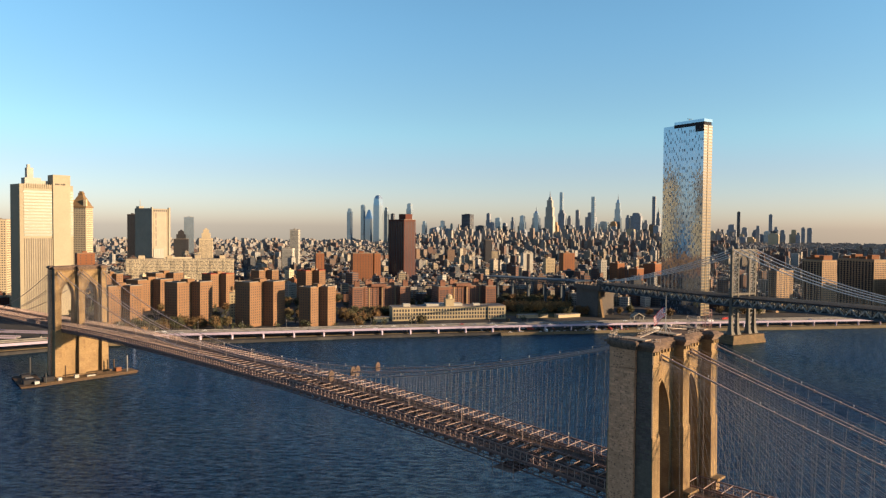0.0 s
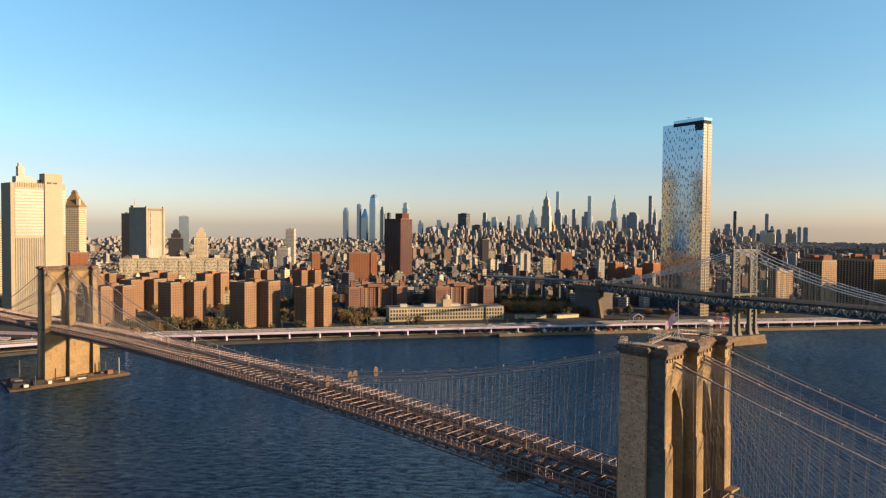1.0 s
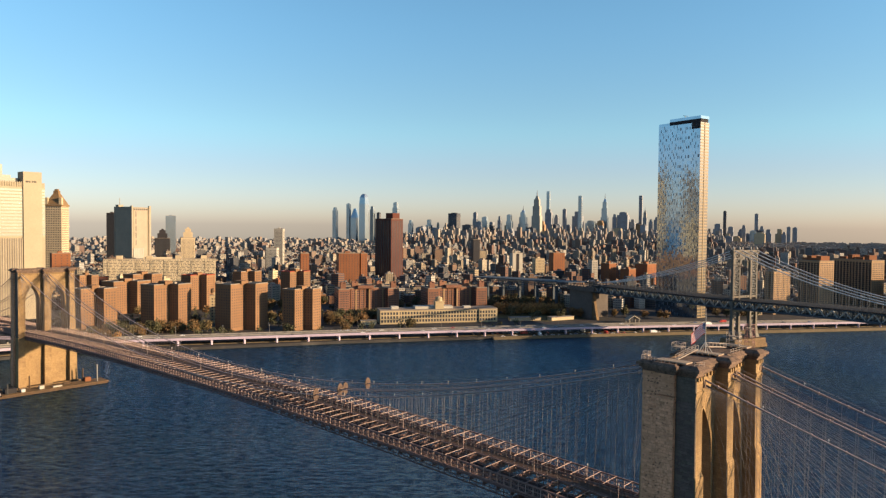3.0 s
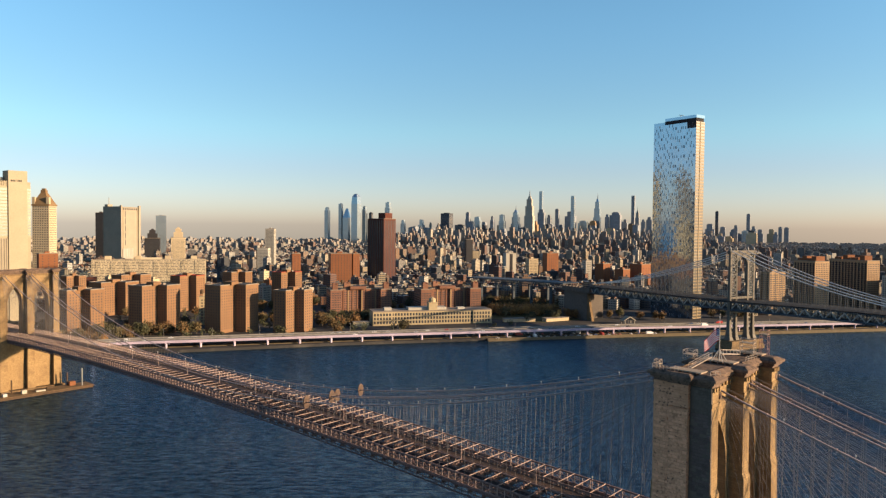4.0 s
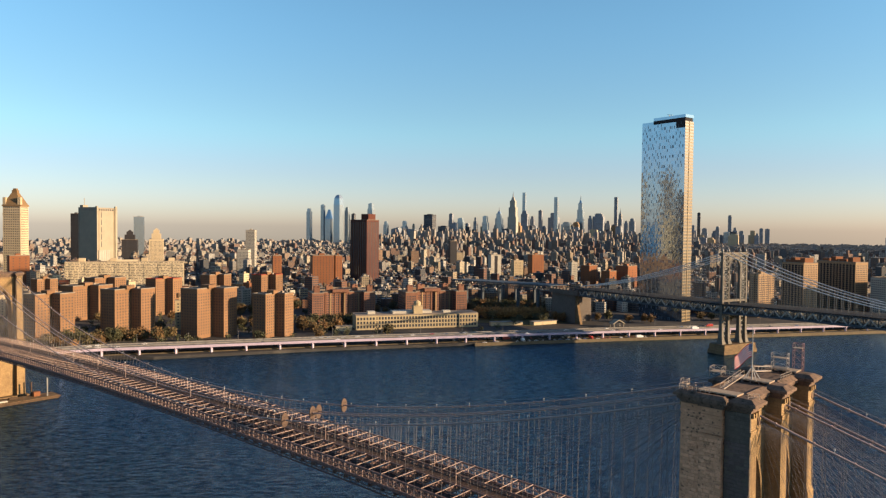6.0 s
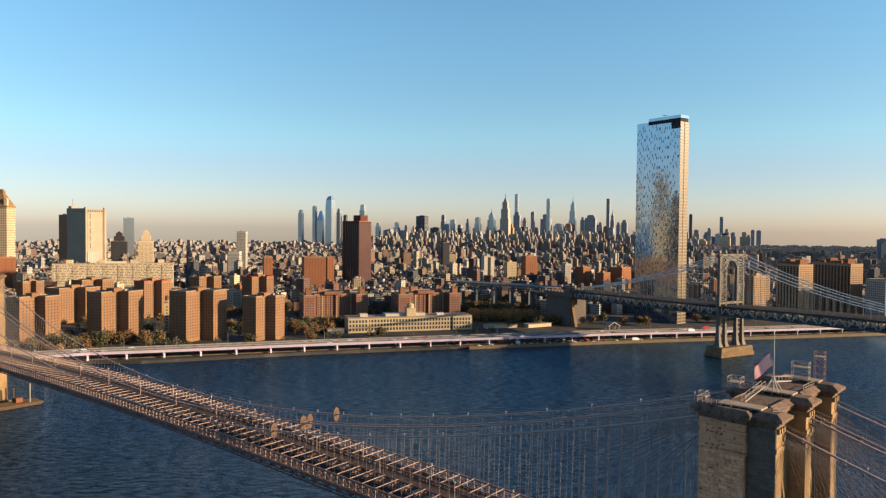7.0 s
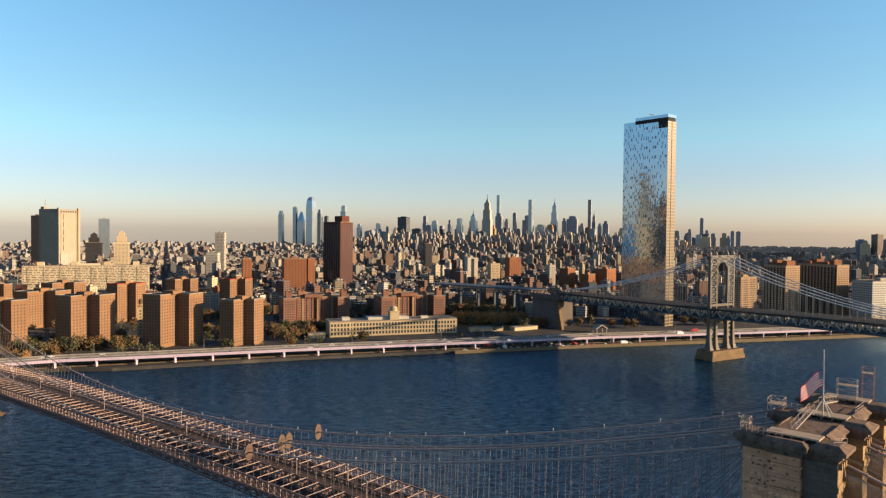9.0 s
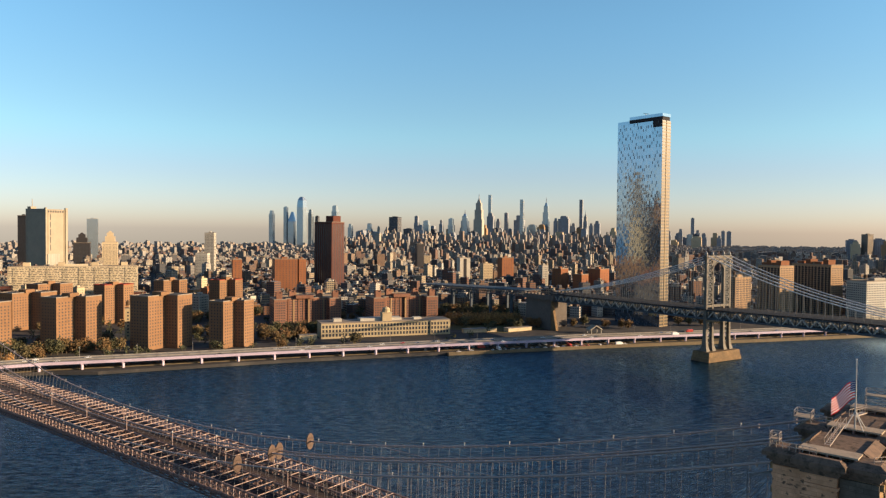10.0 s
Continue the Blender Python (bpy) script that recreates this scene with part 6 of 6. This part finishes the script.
    gp_ = shore_gap(x, y)
    if not 34 < gp_ < 420 or x > -400 or not free(x, y, -11):
        continue
    rest += 1
    top = q.uniform(5, 10.5)
    g.beam((x, y, LAND_Z), (x, y, LAND_Z + top * 0.6), 0.3)
    for _ in range(46):
        c = Vector((x + q.gauss(0, 1.7), y + q.gauss(0, 1.7), LAND_Z + max(1.4, top * 0.62 + q.gauss(0, top * 0.2))))
        ax = [Vector((q.gauss(0, 1), q.gauss(0, 1), q.gauss(0, 1))).normalized() * q.uniform(0.5, 1.15) for _ in range(3)]
        g.add([c + ax[0], c + ax[1], c - ax[0], c - ax[1], c + ax[2] * 0.6, c - ax[2] * 0.6],
              [(0, 1, 4), (1, 2, 4), (2, 3, 4), (3, 0, 4), (1, 0, 5), (2, 1, 5), (3, 2, 5), (0, 3, 5)])
solid("court_trees", g, leaves("olive_court_leaves", (0.1, 0.062, 0.022), (0.045, 0.045, 0.016)), "mixed olive and brown trees filling the housing courts", "trees", kind="stuff")

# lawn, courts and low sheds by the anchorage
g = Geo()
g.prism([(-480, 520), (-405, 540), (-385, 600), (-440, 640), (-500, 590)], LAND_Z + 0.01, LAND_Z + 0.12)
solid("lawn", g, surface("dry_lawn", (0.1, 0.085, 0.036), (0.065, 0.06, 0.026), 1.0, fine=0.5, coarse=0.05), "dry autumn lawn beside the anchorage", "lawn", kind="structure")
for x, y, w, d, h, t, roof in ((-430, 528, 40, 7, 4.2, GRID - 4, PALE_CONCRETE), (-402, 566, 34, 9, 4.0, GRID + 10, PALE_CONCRETE), (-538, 366, 18, 9, 5, GRID, PALE_CONCRETE), (-660, 262, 14, 8, 5, GRID, ORANGE)):
    b = thing("park_shed", "low flat-roofed park building with pale roof", "shed", (x, y, LAND_Z), t, "park sheds")
    g = Geo()
    g.box(-w / 2, w / 2, -d / 2, d / 2, 0, h)
    part("wall", g, CREAM, b)
    g = Geo()
    g.box(-w / 2 - 0.6, w / 2 + 0.6, -d / 2 - 0.6, d / 2 + 0.6, h, h + 0.4)
    part("roof", g, roof, b)
b = thing("gabled_pavilion", "open pavilion with a pale gabled front", "pavilion", (-321, 603, LAND_Z), GRID)
g = Geo()
for sx in (-6.5, 6.5):
    g.beam((sx, 0, 0), (sx, 0, 4.5), 0.6)
    g.beam((sx, 8, 0), (sx, 8, 4.5), 0.6)
part("post", g, PALE, b)
g = Geo()
g.slab_y([(-8, 4.2), (0, 8.6), (8, 4.2), (8, 5.0), (0, 9.5), (-8, 5.0)][::-1], -0.5, 9)
part("roof", g, PALE, b)

# ---- work barge at the far tower ----
barge = thing("work_barge", "flat steel work barge with spud piles and cabin", "barge", (-464, 0, 0))
g = Geo()
g.slab_x([(-34, 1.5), (-32.5, -0.8), (34, -0.8), (36.5, 1.5)], -7.5, 6.5)
part("hull", g, RUST, barge)
g = Geo()
g.box(-7.2, 6.2, -33.5, 35.5, 1.5, 1.75)
part("deck", g, TAN_STONE, barge)
for x, y, w, d, h, m in ((-2, 24, 3, 4, 3.0, ORANGE), (1, -8, 2.5, 3, 2.4, PALE), (-1, -27, 5, 7, 3.2, DARK), (2, -20, 2.5, 2.5, 2.0, WHITE), (-3, 10, 1.5, 5, 1.4, RUST), (2, 2, 2, 6, 1.0, PALE)):
    g = Geo()
    g.box(x - w / 2, x + w / 2, y - d / 2, y + d / 2, 1.7, 1.7 + h)
    part("deck_box", g, m, barge)
for x, y, h, m in ((3, 29, 14, BLUE_LIGHT), (-5, 22, 11, RUST), (-4, -14, 11, RUST), (4, -30, 9, DARK_STEEL)):
    g = Geo()
    g.tube([(x, y, -2), (x, y, h)], 0.5, 8)
    part("spud_pile", g, m, barge)
second = thing("deck_barge", "small dark deck barge with stacked gear", "barge", (-478, -36, 0), -8)
g = Geo()
g.slab_x([(-8, 1.3), (-7, -0.8), (7, -0.8), (8, 1.3)], -24, 20)
part("hull", g, RUST, second)
for x, y, w, d, h, m in ((-14, 0, 8, 6, 2.5, DARK), (-2, 1, 6, 5, 1.8, PALE), (10, -1, 7, 8, 3.0, DARK), (15, 3, 3, 3, 2, WHITE), (4, -4, 3, 2, 1.5, ORANGE)):
    g = Geo()
    g.box(x - w / 2, x + w / 2, y - d / 2, y + d / 2, 1.3, 1.3 + h)
    part("stacked_gear", g, m, second)
g = Geo()
g.tube([(-20, 4, -2), (-20, 4, 15)], 0.6, 8)
part("spud_pile", g, DARK_STEEL, second)

# ---- on the near tower's roof ----
ROOF_Z = 85.0
PLANK = surface("scaffold_plank", (0.34, 0.27, 0.2), (0.24, 0.19, 0.14), 0.85, fine=2.0, coarse=0.4)
STEEL_RAIL = surface("galvanised_rail", (0.33, 0.28, 0.24), (0.24, 0.2, 0.17), 0.45, metal=0.4, fine=3.0)


def railing(p, q_, n, h=1.15, label="galvanised railing along the tower roof"):
    p, q_ = Vector(p), Vector(q_)
    r = thing("roof_railing", label, "railing", p, group="roof railings")
    d = q_ - p
    for i in range(n + 1):
        g = Geo()
        a = d * (i / n)
        g.beam(a, a + Vector((0, 0, h)), 0.09)
        part("post", g, STEEL_RAIL, r)
    for k in (0.5, 1.0):
        g = Geo()
        g.beam(Vector((0, 0, h * k)), d + Vector((0, 0, h * k)), 0.07)
        part("rail", g, STEEL_RAIL, r)


def on_roof(x, y, z=ROOF_Z):
    """A place on the near tower's roof, by metres across and along it."""
    c, q_ = math.cos(radians(-4.6)), math.sin(radians(-4.6))
    return (1.4 + x * c - y * q_, -1.45 + x * q_ + y * c, z)


railing(on_roof(-7.6, -18.9), on_roof(-1.0, -19.2), 7)
railing(on_roof(-7.7, -18.8), on_roof(-7.7, -15.2), 3)
railing(on_roof(-7.7, 1.9), on_roof(-3.6, 1.9), 4)
railing(on_roof(6.2, -18.2), on_roof(7.6, -16.2), 2)
railing(on_roof(4.0, 6.0), on_roof(4.0, 13.0), 4)
for yc in (-17.1, 0.0, 17.1):
    t = thing("plank_platform", "pale plank platform on the tower roof", "platform", on_roof(0.3, yc, ROOF_Z + 0.2), -4.6, group="roof platforms")
    for k in range(6):
        g = Geo()
        g.box(-4.0, 4.0, -1.6 + k * 0.54 + 0.02, -1.6 + (k + 1) * 0.54 - 0.02, 0.2, 0.45)
        part("plank", g, PLANK, t)
    g = Geo()
    for x in (-3.7, -1.8, 0, 1.8, 3.7):
        g.box(x - 0.15, x + 0.15, -1.6, 1.6, -0.4, 0.2)
    part("joist", g, TAN_STEEL, t)
# stair gangways up to the flagpole
for s in (-1, 1):
    gw = thing("stair_gangway", "steep metal stair with handrails over the roof", "stair", on_roof(-0.9, 0, ROOF_Z), -4.6, group="roof stairs")
    for x in (-0.4, 0.4):
        g = Geo()
        g.beam((x, s * 13.5, 0.35), (x, s * 3.0, 1.7), 0.08, 0.2)
        g.beam((x, s * 13.5, 1.4), (x, s * 3.0, 2.75), 0.07)
        for k in range(6):
            y, z = s * (13.5 - k * 2.1), 0.35 + k * 0.27
            g.beam((x, y, z), (x, y, z + 1.05), 0.07)
        part("stringer", g, STEEL_RAIL, gw)
    for k in range(12):
        g = Geo()
        y, z = s * (13.2 - k * 0.9), 0.42 + k * 0.116
        g.box(-0.4, 0.4, y - 0.15, y + 0.15, z, z + 0.05)
        part("tread", g, STEEL_RAIL, gw)
# flagpole and flag
fp = thing("flagpole", "white flagpole on a braced foot, flag flying", "flagpole", (1.7, -2.4, ROOF_Z + 0.65))
g = Geo()
g.tube([(0, 0, 0), (0, 0, 11.4)], [0.14, 0.07], 8)
part("pole", g, WHITE, fp)
for k in range(4):
    g = Geo()
    a = radians(45 + 90 * k)
    g.beam((1.9 * math.cos(a), 1.9 * math.sin(a), 0), (0, 0, 2.9), 0.13)
    part("brace", g, WHITE, fp)
g = Geo()
g.tube([(0, 0, 11.35), (0, 0, 11.5), (0, 0, 11.6)], [0.1, 0.16, 0.02], 8)
part("finial", g, WHITE, fp)


def cloth(name, c):
    """Thin bunting that lets some light through."""
    m = surface(name, c, tuple(v * 0.85 for v in c), 0.8, fine=2.0)
    n, l = m.node_tree.nodes, m.node_tree.links
    tl, mx = n.new("ShaderNodeBsdfTranslucent"), n.new("ShaderNodeMixShader")
    tl.inputs[0].default_value = (*c, 1)
    mx.inputs[0].default_value = 0.35
    l.new(n["Principled BSDF"].outputs[0], mx.inputs[1])
    l.new(tl.outputs[0], mx.inputs[2])
    l.new(mx.outputs[0], n["Material Output"].inputs[0])
    return m


FLAG_RED, FLAG_WHITE, FLAG_BLUE = cloth("red_cloth", (0.6, 0.03, 0.035)), cloth("white_cloth", (0.8, 0.78, 0.74)), cloth("navy_cloth", (0.03, 0.04, 0.14))
fly = Vector((-0.93, -0.367, 0))
side_v = Vector((-0.367, 0.93, 0))


def flag_at(u, v):
    """A place on the waving cloth: u along the fly, v down the hoist."""
    droop = 3.0 * u ** 1.2
    return Vector((0, 0, 7.9)) + fly * (4.0 * u * (1 - 0.12 * u)) + side_v * (0.42 * math.sin(7.0 * u + 1.4 * v) * u) + Vector((0, 0, -3.1 * v - droop + 0.25 * math.sin(5 * u + v)))


for s in range(13):
    g = Geo()
    n = 14
    u0 = 0.2 if s < 7 else 0.0
    pts = [flag_at(u0 + (1 - u0) * i / n, v / 13) for i in range(n + 1) for v in (s, s + 1)]
    g.add(pts, [(2 * i, 2 * i + 1, 2 * i + 3, 2 * i + 2) for i in range(n)])
    part("flag_stripe", g, FLAG_WHITE if s % 2 else FLAG_RED, fp)
g = Geo()
pts = [flag_at(0.2 * i / 8, 7 / 13 * j / 4) for i in range(9) for j in range(5)]
g.add(pts, [(5 * i + j, 5 * i + j + 1, 5 * i + j + 6, 5 * i + j + 5) for i in range(8) for j in range(4)])
canton = part("flag_canton", g, FLAG_BLUE, fp, "navy star field")
g = Geo()
for i in range(5):
    for j in range(4):
        p = flag_at(0.2 * (i + 0.6) / 5.4, 7 / 13 * (j + 0.6) / 4.4)
        for o in (-0.03, 0.03):
            c = p + side_v * o
            g.add([c + fly * 0.09, c + Vector((0, 0, 0.09)), c - fly * 0.09, c - Vector((0, 0, 0.09))], [(0, 1, 2, 3)])
part("star", g, FLAG_WHITE, canton, kind="stuff")


def scaffold(x, y, w, d, h, levels, label, material, top=True):
    sc = thing("scaffold_tower", label, "scaffold", (x, y, ROOF_Z), group="roof scaffolds")
    for sx in (-1, 1):
        for sy in (-1, 1):
            g = Geo()
            g.beam((sx * w / 2, sy * d / 2, 0), (sx * w / 2, sy * d / 2, h), 0.1)
            part("standard", g, material, sc)
    for k in range(1, levels + 1):
        z = h * k / levels
        g = Geo()
        for a, b_ in (((-1, -1), (1, -1)), ((1, -1), (1, 1)), ((1, 1), (-1, 1)), ((-1, 1), (-1, -1))):
            g.beam((a[0] * w / 2, a[1] * d / 2, z), (b_[0] * w / 2, b_[1] * d / 2, z), 0.08)
            g.beam((a[0] * w / 2, a[1] * d / 2, z - h / levels), (b_[0] * w / 2, b_[1] * d / 2, z), 0.06)
        part("ledger_frame", g, material, sc)
    if top:
        g = Geo()
        g.box(-w / 2, w / 2, -d / 2, d / 2, h - 1.1, h - 1.0)
        part("platform", g, PLANK, sc)


scaffold(6.3, 17.6, 2.0, 2.0, 6.6, 4, "tall rust-red pipe scaffold on the tower roof", surface("rusty_red_pipe", (0.22, 0.12, 0.11), (0.16, 0.085, 0.078), 0.6))
scaffold(3.2, 14.2, 3.4, 2.2, 4.4, 4, "low pipe scaffold on the tower roof", STEEL_RAIL)
scaffold(-6.2, -0.8, 2.6, 3.0, 2.2, 2, "railed pipe cage over the roof edge", STEEL_RAIL)
scaffold(-7.3, -17.6, 1.3, 1.6, 1.9, 2, "small railed pipe cage at the roof corner", STEEL_RAIL)

# ---- on the bridge ----
# lamps along the cables
g = Geo()
g.beam((0, 0, 0.1), (0, 0, 0.75), 0.08)
g.tube([(0, 0, 0.65), (0, 0, 0.75), (0, 0, 1.0), (0, 0, 1.15)], [0.07, 0.17, 0.16, 0.04], 8)
lamp_mesh = g.mesh("cable_lamp", WHITE)
for yc in (CABLES_Y[0], CABLES_Y[3]):
    x = -SPAN + 6 + 3.43 * 2
    while x < 150:
        if abs(x) > 9:
            ob = new("cable_lamp", lamp_mesh)
            ob.parent = bridge
            ob.matrix_basis = pose(x, cable_y(yc, x), cable_z(x), 0, 0, 0)
        x += 3.43 * 4
# lamp posts along the footway
g = Geo()
g.tube([(0, 0, 0), (0, 0, 4.6)], [0.14, 0.09], 6)
post_mesh = g.mesh("lamp_post", BEAM_STEEL)
g = Geo()
g.tube([(0, 0, 4.55), (0, 0, 4.75), (0, 0, 5.15), (0, 0, 5.3)], [0.1, 0.26, 0.22, 0.04], 8)
globe_mesh = g.mesh("lamp_globe", WHITE)
for k in range(16):
    for s in (-1, 1):
        x = -22 - k * 29.0 - (14 if s > 0 else 0)
        o = new("footway_lamp")
        o.matrix_basis = pose(x, s * 3.3, deck_z(x) + TRUSS_T)
        tagged(o, "slim tan lamp post with a white globe", "lamp post", "footway lamps")
        for nm, me in (("lamp_post", post_mesh), ("lamp_globe", globe_mesh)):
            c = new(nm, me)
            c.parent = o
# oval covers clamped round the cables near the middle
COVER = surface("tan_canvas", (0.1, 0.07, 0.055), (0.07, 0.048, 0.038), 0.9, fine=1.0, coarse=0.3)
for yc in CABLES_Y:
    cv = thing("oval_cable_cover", "tan canvas oval shield standing round a cable", "cover", (-148, cable_y(yc, -148), cable_z(-148)), group="oval cable covers")
    g = Geo()
    g.slab_x([(1.45 * math.cos(2 * math.pi * i / 20), 2.6 * math.sin(2 * math.pi * i / 20)) for i in range(20)], -0.15, 0.15)
    part("shield", g, COVER, cv)
    g = Geo()
    g.beam((-0.2, 0, -2.7), (-0.2, 0, 2.7), 0.12)
    g.beam((-0.2, -1.7, 0), (-0.2, 1.7, 0), 0.12)
    part("frame", g, TAN_STEEL, cv)
# wind-tie ropes crossing between the cables
for x0, x1, ya, yb in ((-90, -60, -2, -13.4), (-70, -48, 13.4, 2), (60, 82, -13.4, -2), (-120, -92, 13.4, 2)):
    g = Geo()
    g.beam((x0, cable_y(ya, x0), cable_z(x0)), (x1, cable_y(yb, x1), cable_z(x1)), 0.14)
    part("tie_rope", g, CABLE, bridge)
# hanging work platform below the deck
tv = thing("hanging_platform", "steel work platform hung below the deck", "work platform", (-51.0, -13.0, deck_z(-51.0) - 1.5))
g = Geo()
g.box(-4.5, 4.5, -1.4, 8, -2.6, -2.35)
part("floor", g, TAN_STEEL, tv)
for x in (-4.5, 0, 4.5):
    g = Geo()
    g.beam((x, -1.4, -4.6), (x, -1.4, 0.4), 0.16)
    g.beam((x, 8, -2.6), (x, 8, 0.4), 0.16)
    part("hanger", g, BEAM_STEEL, tv)
g = Geo()
for z in (-1.5, -2.0):
    g.beam((-4.5, -1.4, z), (4.5, -1.4, z), 0.08)
part("guard_rail", g, BEAM_STEEL, tv)

# ---- traffic ----
TYRE = surface("tyre_rubber", (0.02, 0.02, 0.02), (0.03, 0.03, 0.03), 0.9)
PAINTS = [surface("car_paint_" + n_, c, tuple(v * 0.85 for v in c), 0.3, fine=0.3) for n_, c in
          (("white", (0.7, 0.7, 0.7)), ("black", (0.03, 0.03, 0.035)), ("red", (0.4, 0.04, 0.03)), ("silver", (0.4, 0.41, 0.42)), ("blue", (0.06, 0.1, 0.22)))]


def vehicle(kind, paint, words):
    v = thing(kind, words, kind, (0, 0, 0), group=kind + "s by the river")
    g = Geo()
    big = kind != "car"
    ln, wd, hb, hc = (4.6, 1.8, 0.85, 1.45) if not big else (8.0, 2.4, 1.0, 3.1)
    if big:
        g.box(-ln / 2, ln / 2 - 2.0, -wd / 2, wd / 2, 0.5, hc, 0.05, 0.05)
        g.box(ln / 2 - 1.9, ln / 2, -wd / 2 + 0.1, wd / 2 - 0.1, 0.45, 2.3, 0.15, 0.1)
    else:
        g.box(-ln / 2, ln / 2, -wd / 2, wd / 2, 0.3, hb, 0.08, 0.06)
        g.box(-1.5, 0.9, -wd / 2 + 0.1, wd / 2 - 0.1, hb, hc, 0.45, 0.15)
    part("body", g, paint, v)
    g = Geo()
    if big:
        g.box(ln / 2 - 0.9, ln / 2 + 0.02, -wd / 2 + 0.2, wd / 2 - 0.2, 1.4, 2.1)
    else:
        g.box(-1.55, 0.95, -wd / 2 + 0.06, wd / 2 - 0.06, hb + 0.05, hc - 0.12, 0.42, 0.13)
    part("window", g, GLASS_DARK, v)
    for x in (-ln * 0.32, ln * 0.32):
        for y in (-wd / 2, wd / 2):
            g = Geo()
            g.tube([(x, y - 0.12, 0.36), (x, y + 0.12, 0.36)], 0.36, 10)
            part("wheel", g, TYRE, v)
    return v


fleet = [vehicle("car", PAINTS[0], "white parked car beside the river"), vehicle("car", PAINTS[1], "black car on the riverside road"), vehicle("car", PAINTS[2], "red car on the riverside road"),
         vehicle("car", PAINTS[3], "silver car on the riverside road"), vehicle("truck", PAINTS[0], "white box truck beside the river"), vehicle("truck", PAINTS[2], "red box truck parked by the river"),
         vehicle("car", PAINTS[4], "dark blue car on the riverside road")]
q = random.Random(33)
used = set()
road = along(EDGE[1:], 7.0)
slots = []
for i, (p, d) in enumerate(road):
    nrm = Vector((-d.y, d.x))
    a = math.degrees(math.atan2(d.y, d.x))
    if q.random() < 0.2:
        slots.append((p + nrm * q.choice((3.5, 7.5)), 8.92, a))
    if q.random() < 0.16:
        slots.append((p + nrm * q.choice((15.5, 19.5)), 8.92, a + 180))
    if 405 < p.y < 560 and q.random() < 0.8:
        slots.append((p - nrm * q.uniform(0.5, 5.5), 2.1, a + q.choice((90, -90, 0, 0))))
    if p.y > 385 and p.y < 560 and q.random() < 0.9:
        slots.append((p + nrm * q.uniform(7, 17), LAND_Z, a + q.choice((90, -90, 0))))
for i, (p, z, a) in enumerate(slots):
    k = q.choice((0, 0, 1, 1, 2, 3, 3, 4, 5, 6, 6))
    m = pose(p.x, p.y, z, 0, 0, a)
    if k not in used:
        used.add(k)
        fleet[k].matrix_basis = m
    else:
        copy_thing(fleet[k], m)
# street lamps over the motorway
sl = thing("street_lamp", "slim grey twin-arm street lamp over the motorway", "street lamp", (0, 0, 0), group="motorway lamps")
g = Geo()
g.tube([(0, 0, 0), (0, 0, 10)], [0.16, 0.09], 6)
part("pole", g, PALE_CONCRETE, sl)
for s in (-1, 1):
    g = Geo()
    g.beam((0, 0, 9.8), (0, s * 2.2, 10.3), 0.1)
    part("arm", g, PALE_CONCRETE, sl)
    g = Geo()
    g.box(-0.2, 0.2, s * 2.2 - 0.5, s * 2.2 + 0.5, 10.22, 10.4)
    part("lamp_head", g, WHITE, sl)
for i, (p, d) in enumerate(along(EDGE[2:], 44.0)):
    m = pose(p.x - d.y * 12, p.y + d.x * 12, 8.9, 0, 0, math.degrees(math.atan2(d.y, d.x)))
    if i == 0:
        sl.matrix_basis = m
    else:
        copy_thing(sl, m)

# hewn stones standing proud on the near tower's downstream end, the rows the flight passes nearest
# pale blocks carry the same painted-in warm light as the end-face stone
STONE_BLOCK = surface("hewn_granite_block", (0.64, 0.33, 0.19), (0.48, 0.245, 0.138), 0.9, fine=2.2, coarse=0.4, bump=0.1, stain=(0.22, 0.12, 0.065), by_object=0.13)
STONE_DARK = surface("dark_granite_block", (0.11, 0.082, 0.072), (0.075, 0.056, 0.05), 0.9, fine=2.2, coarse=0.4, bump=0.1, by_object=0.15)


def stone_mesh(material):
    g = Geo()
    w, h, o, k = 0.9, 0.335, 0.1, 0.09
    g.add([(-w, 0, -h), (w, 0, -h), (w, 0, h), (-w, 0, h), (-w + k, -o, -h + k), (w - k, -o, -h + k), (w - k, -o, h - k), (-w + k, -o, h - k)],
          [(4, 5, 6, 7), (0, 1, 5, 4), (1, 2, 6, 5), (2, 3, 7, 6), (3, 0, 4, 7)])
    return g.mesh("stone", material)


pale_stone, dark_stone = stone_mesh(STONE_BLOCK), stone_mesh(STONE_DARK)
near_tower = bpy.data.objects["stone_bridge_tower"]
end_parts = {}
for ob in near_tower.children:
    if ob.name.split(".")[0] in ("recessed_bay", "buttress", "sooty_bay") and ob.data.vertices[0].co.y < 0:
        end_parts[ob.name.split(".")[0]] = ob
q = random.Random(77)
for r in range(33):
    z = 52.1 + r * 0.75
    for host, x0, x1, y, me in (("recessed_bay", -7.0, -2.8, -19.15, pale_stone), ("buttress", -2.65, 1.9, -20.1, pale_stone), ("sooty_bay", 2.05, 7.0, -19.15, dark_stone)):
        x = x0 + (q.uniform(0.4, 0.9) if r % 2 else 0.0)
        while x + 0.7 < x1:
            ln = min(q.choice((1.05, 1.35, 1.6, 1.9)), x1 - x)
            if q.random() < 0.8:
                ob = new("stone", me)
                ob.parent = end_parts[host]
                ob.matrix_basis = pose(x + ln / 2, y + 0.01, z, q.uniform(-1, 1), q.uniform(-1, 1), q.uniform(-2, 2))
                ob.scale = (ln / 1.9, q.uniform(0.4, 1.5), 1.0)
            x += ln
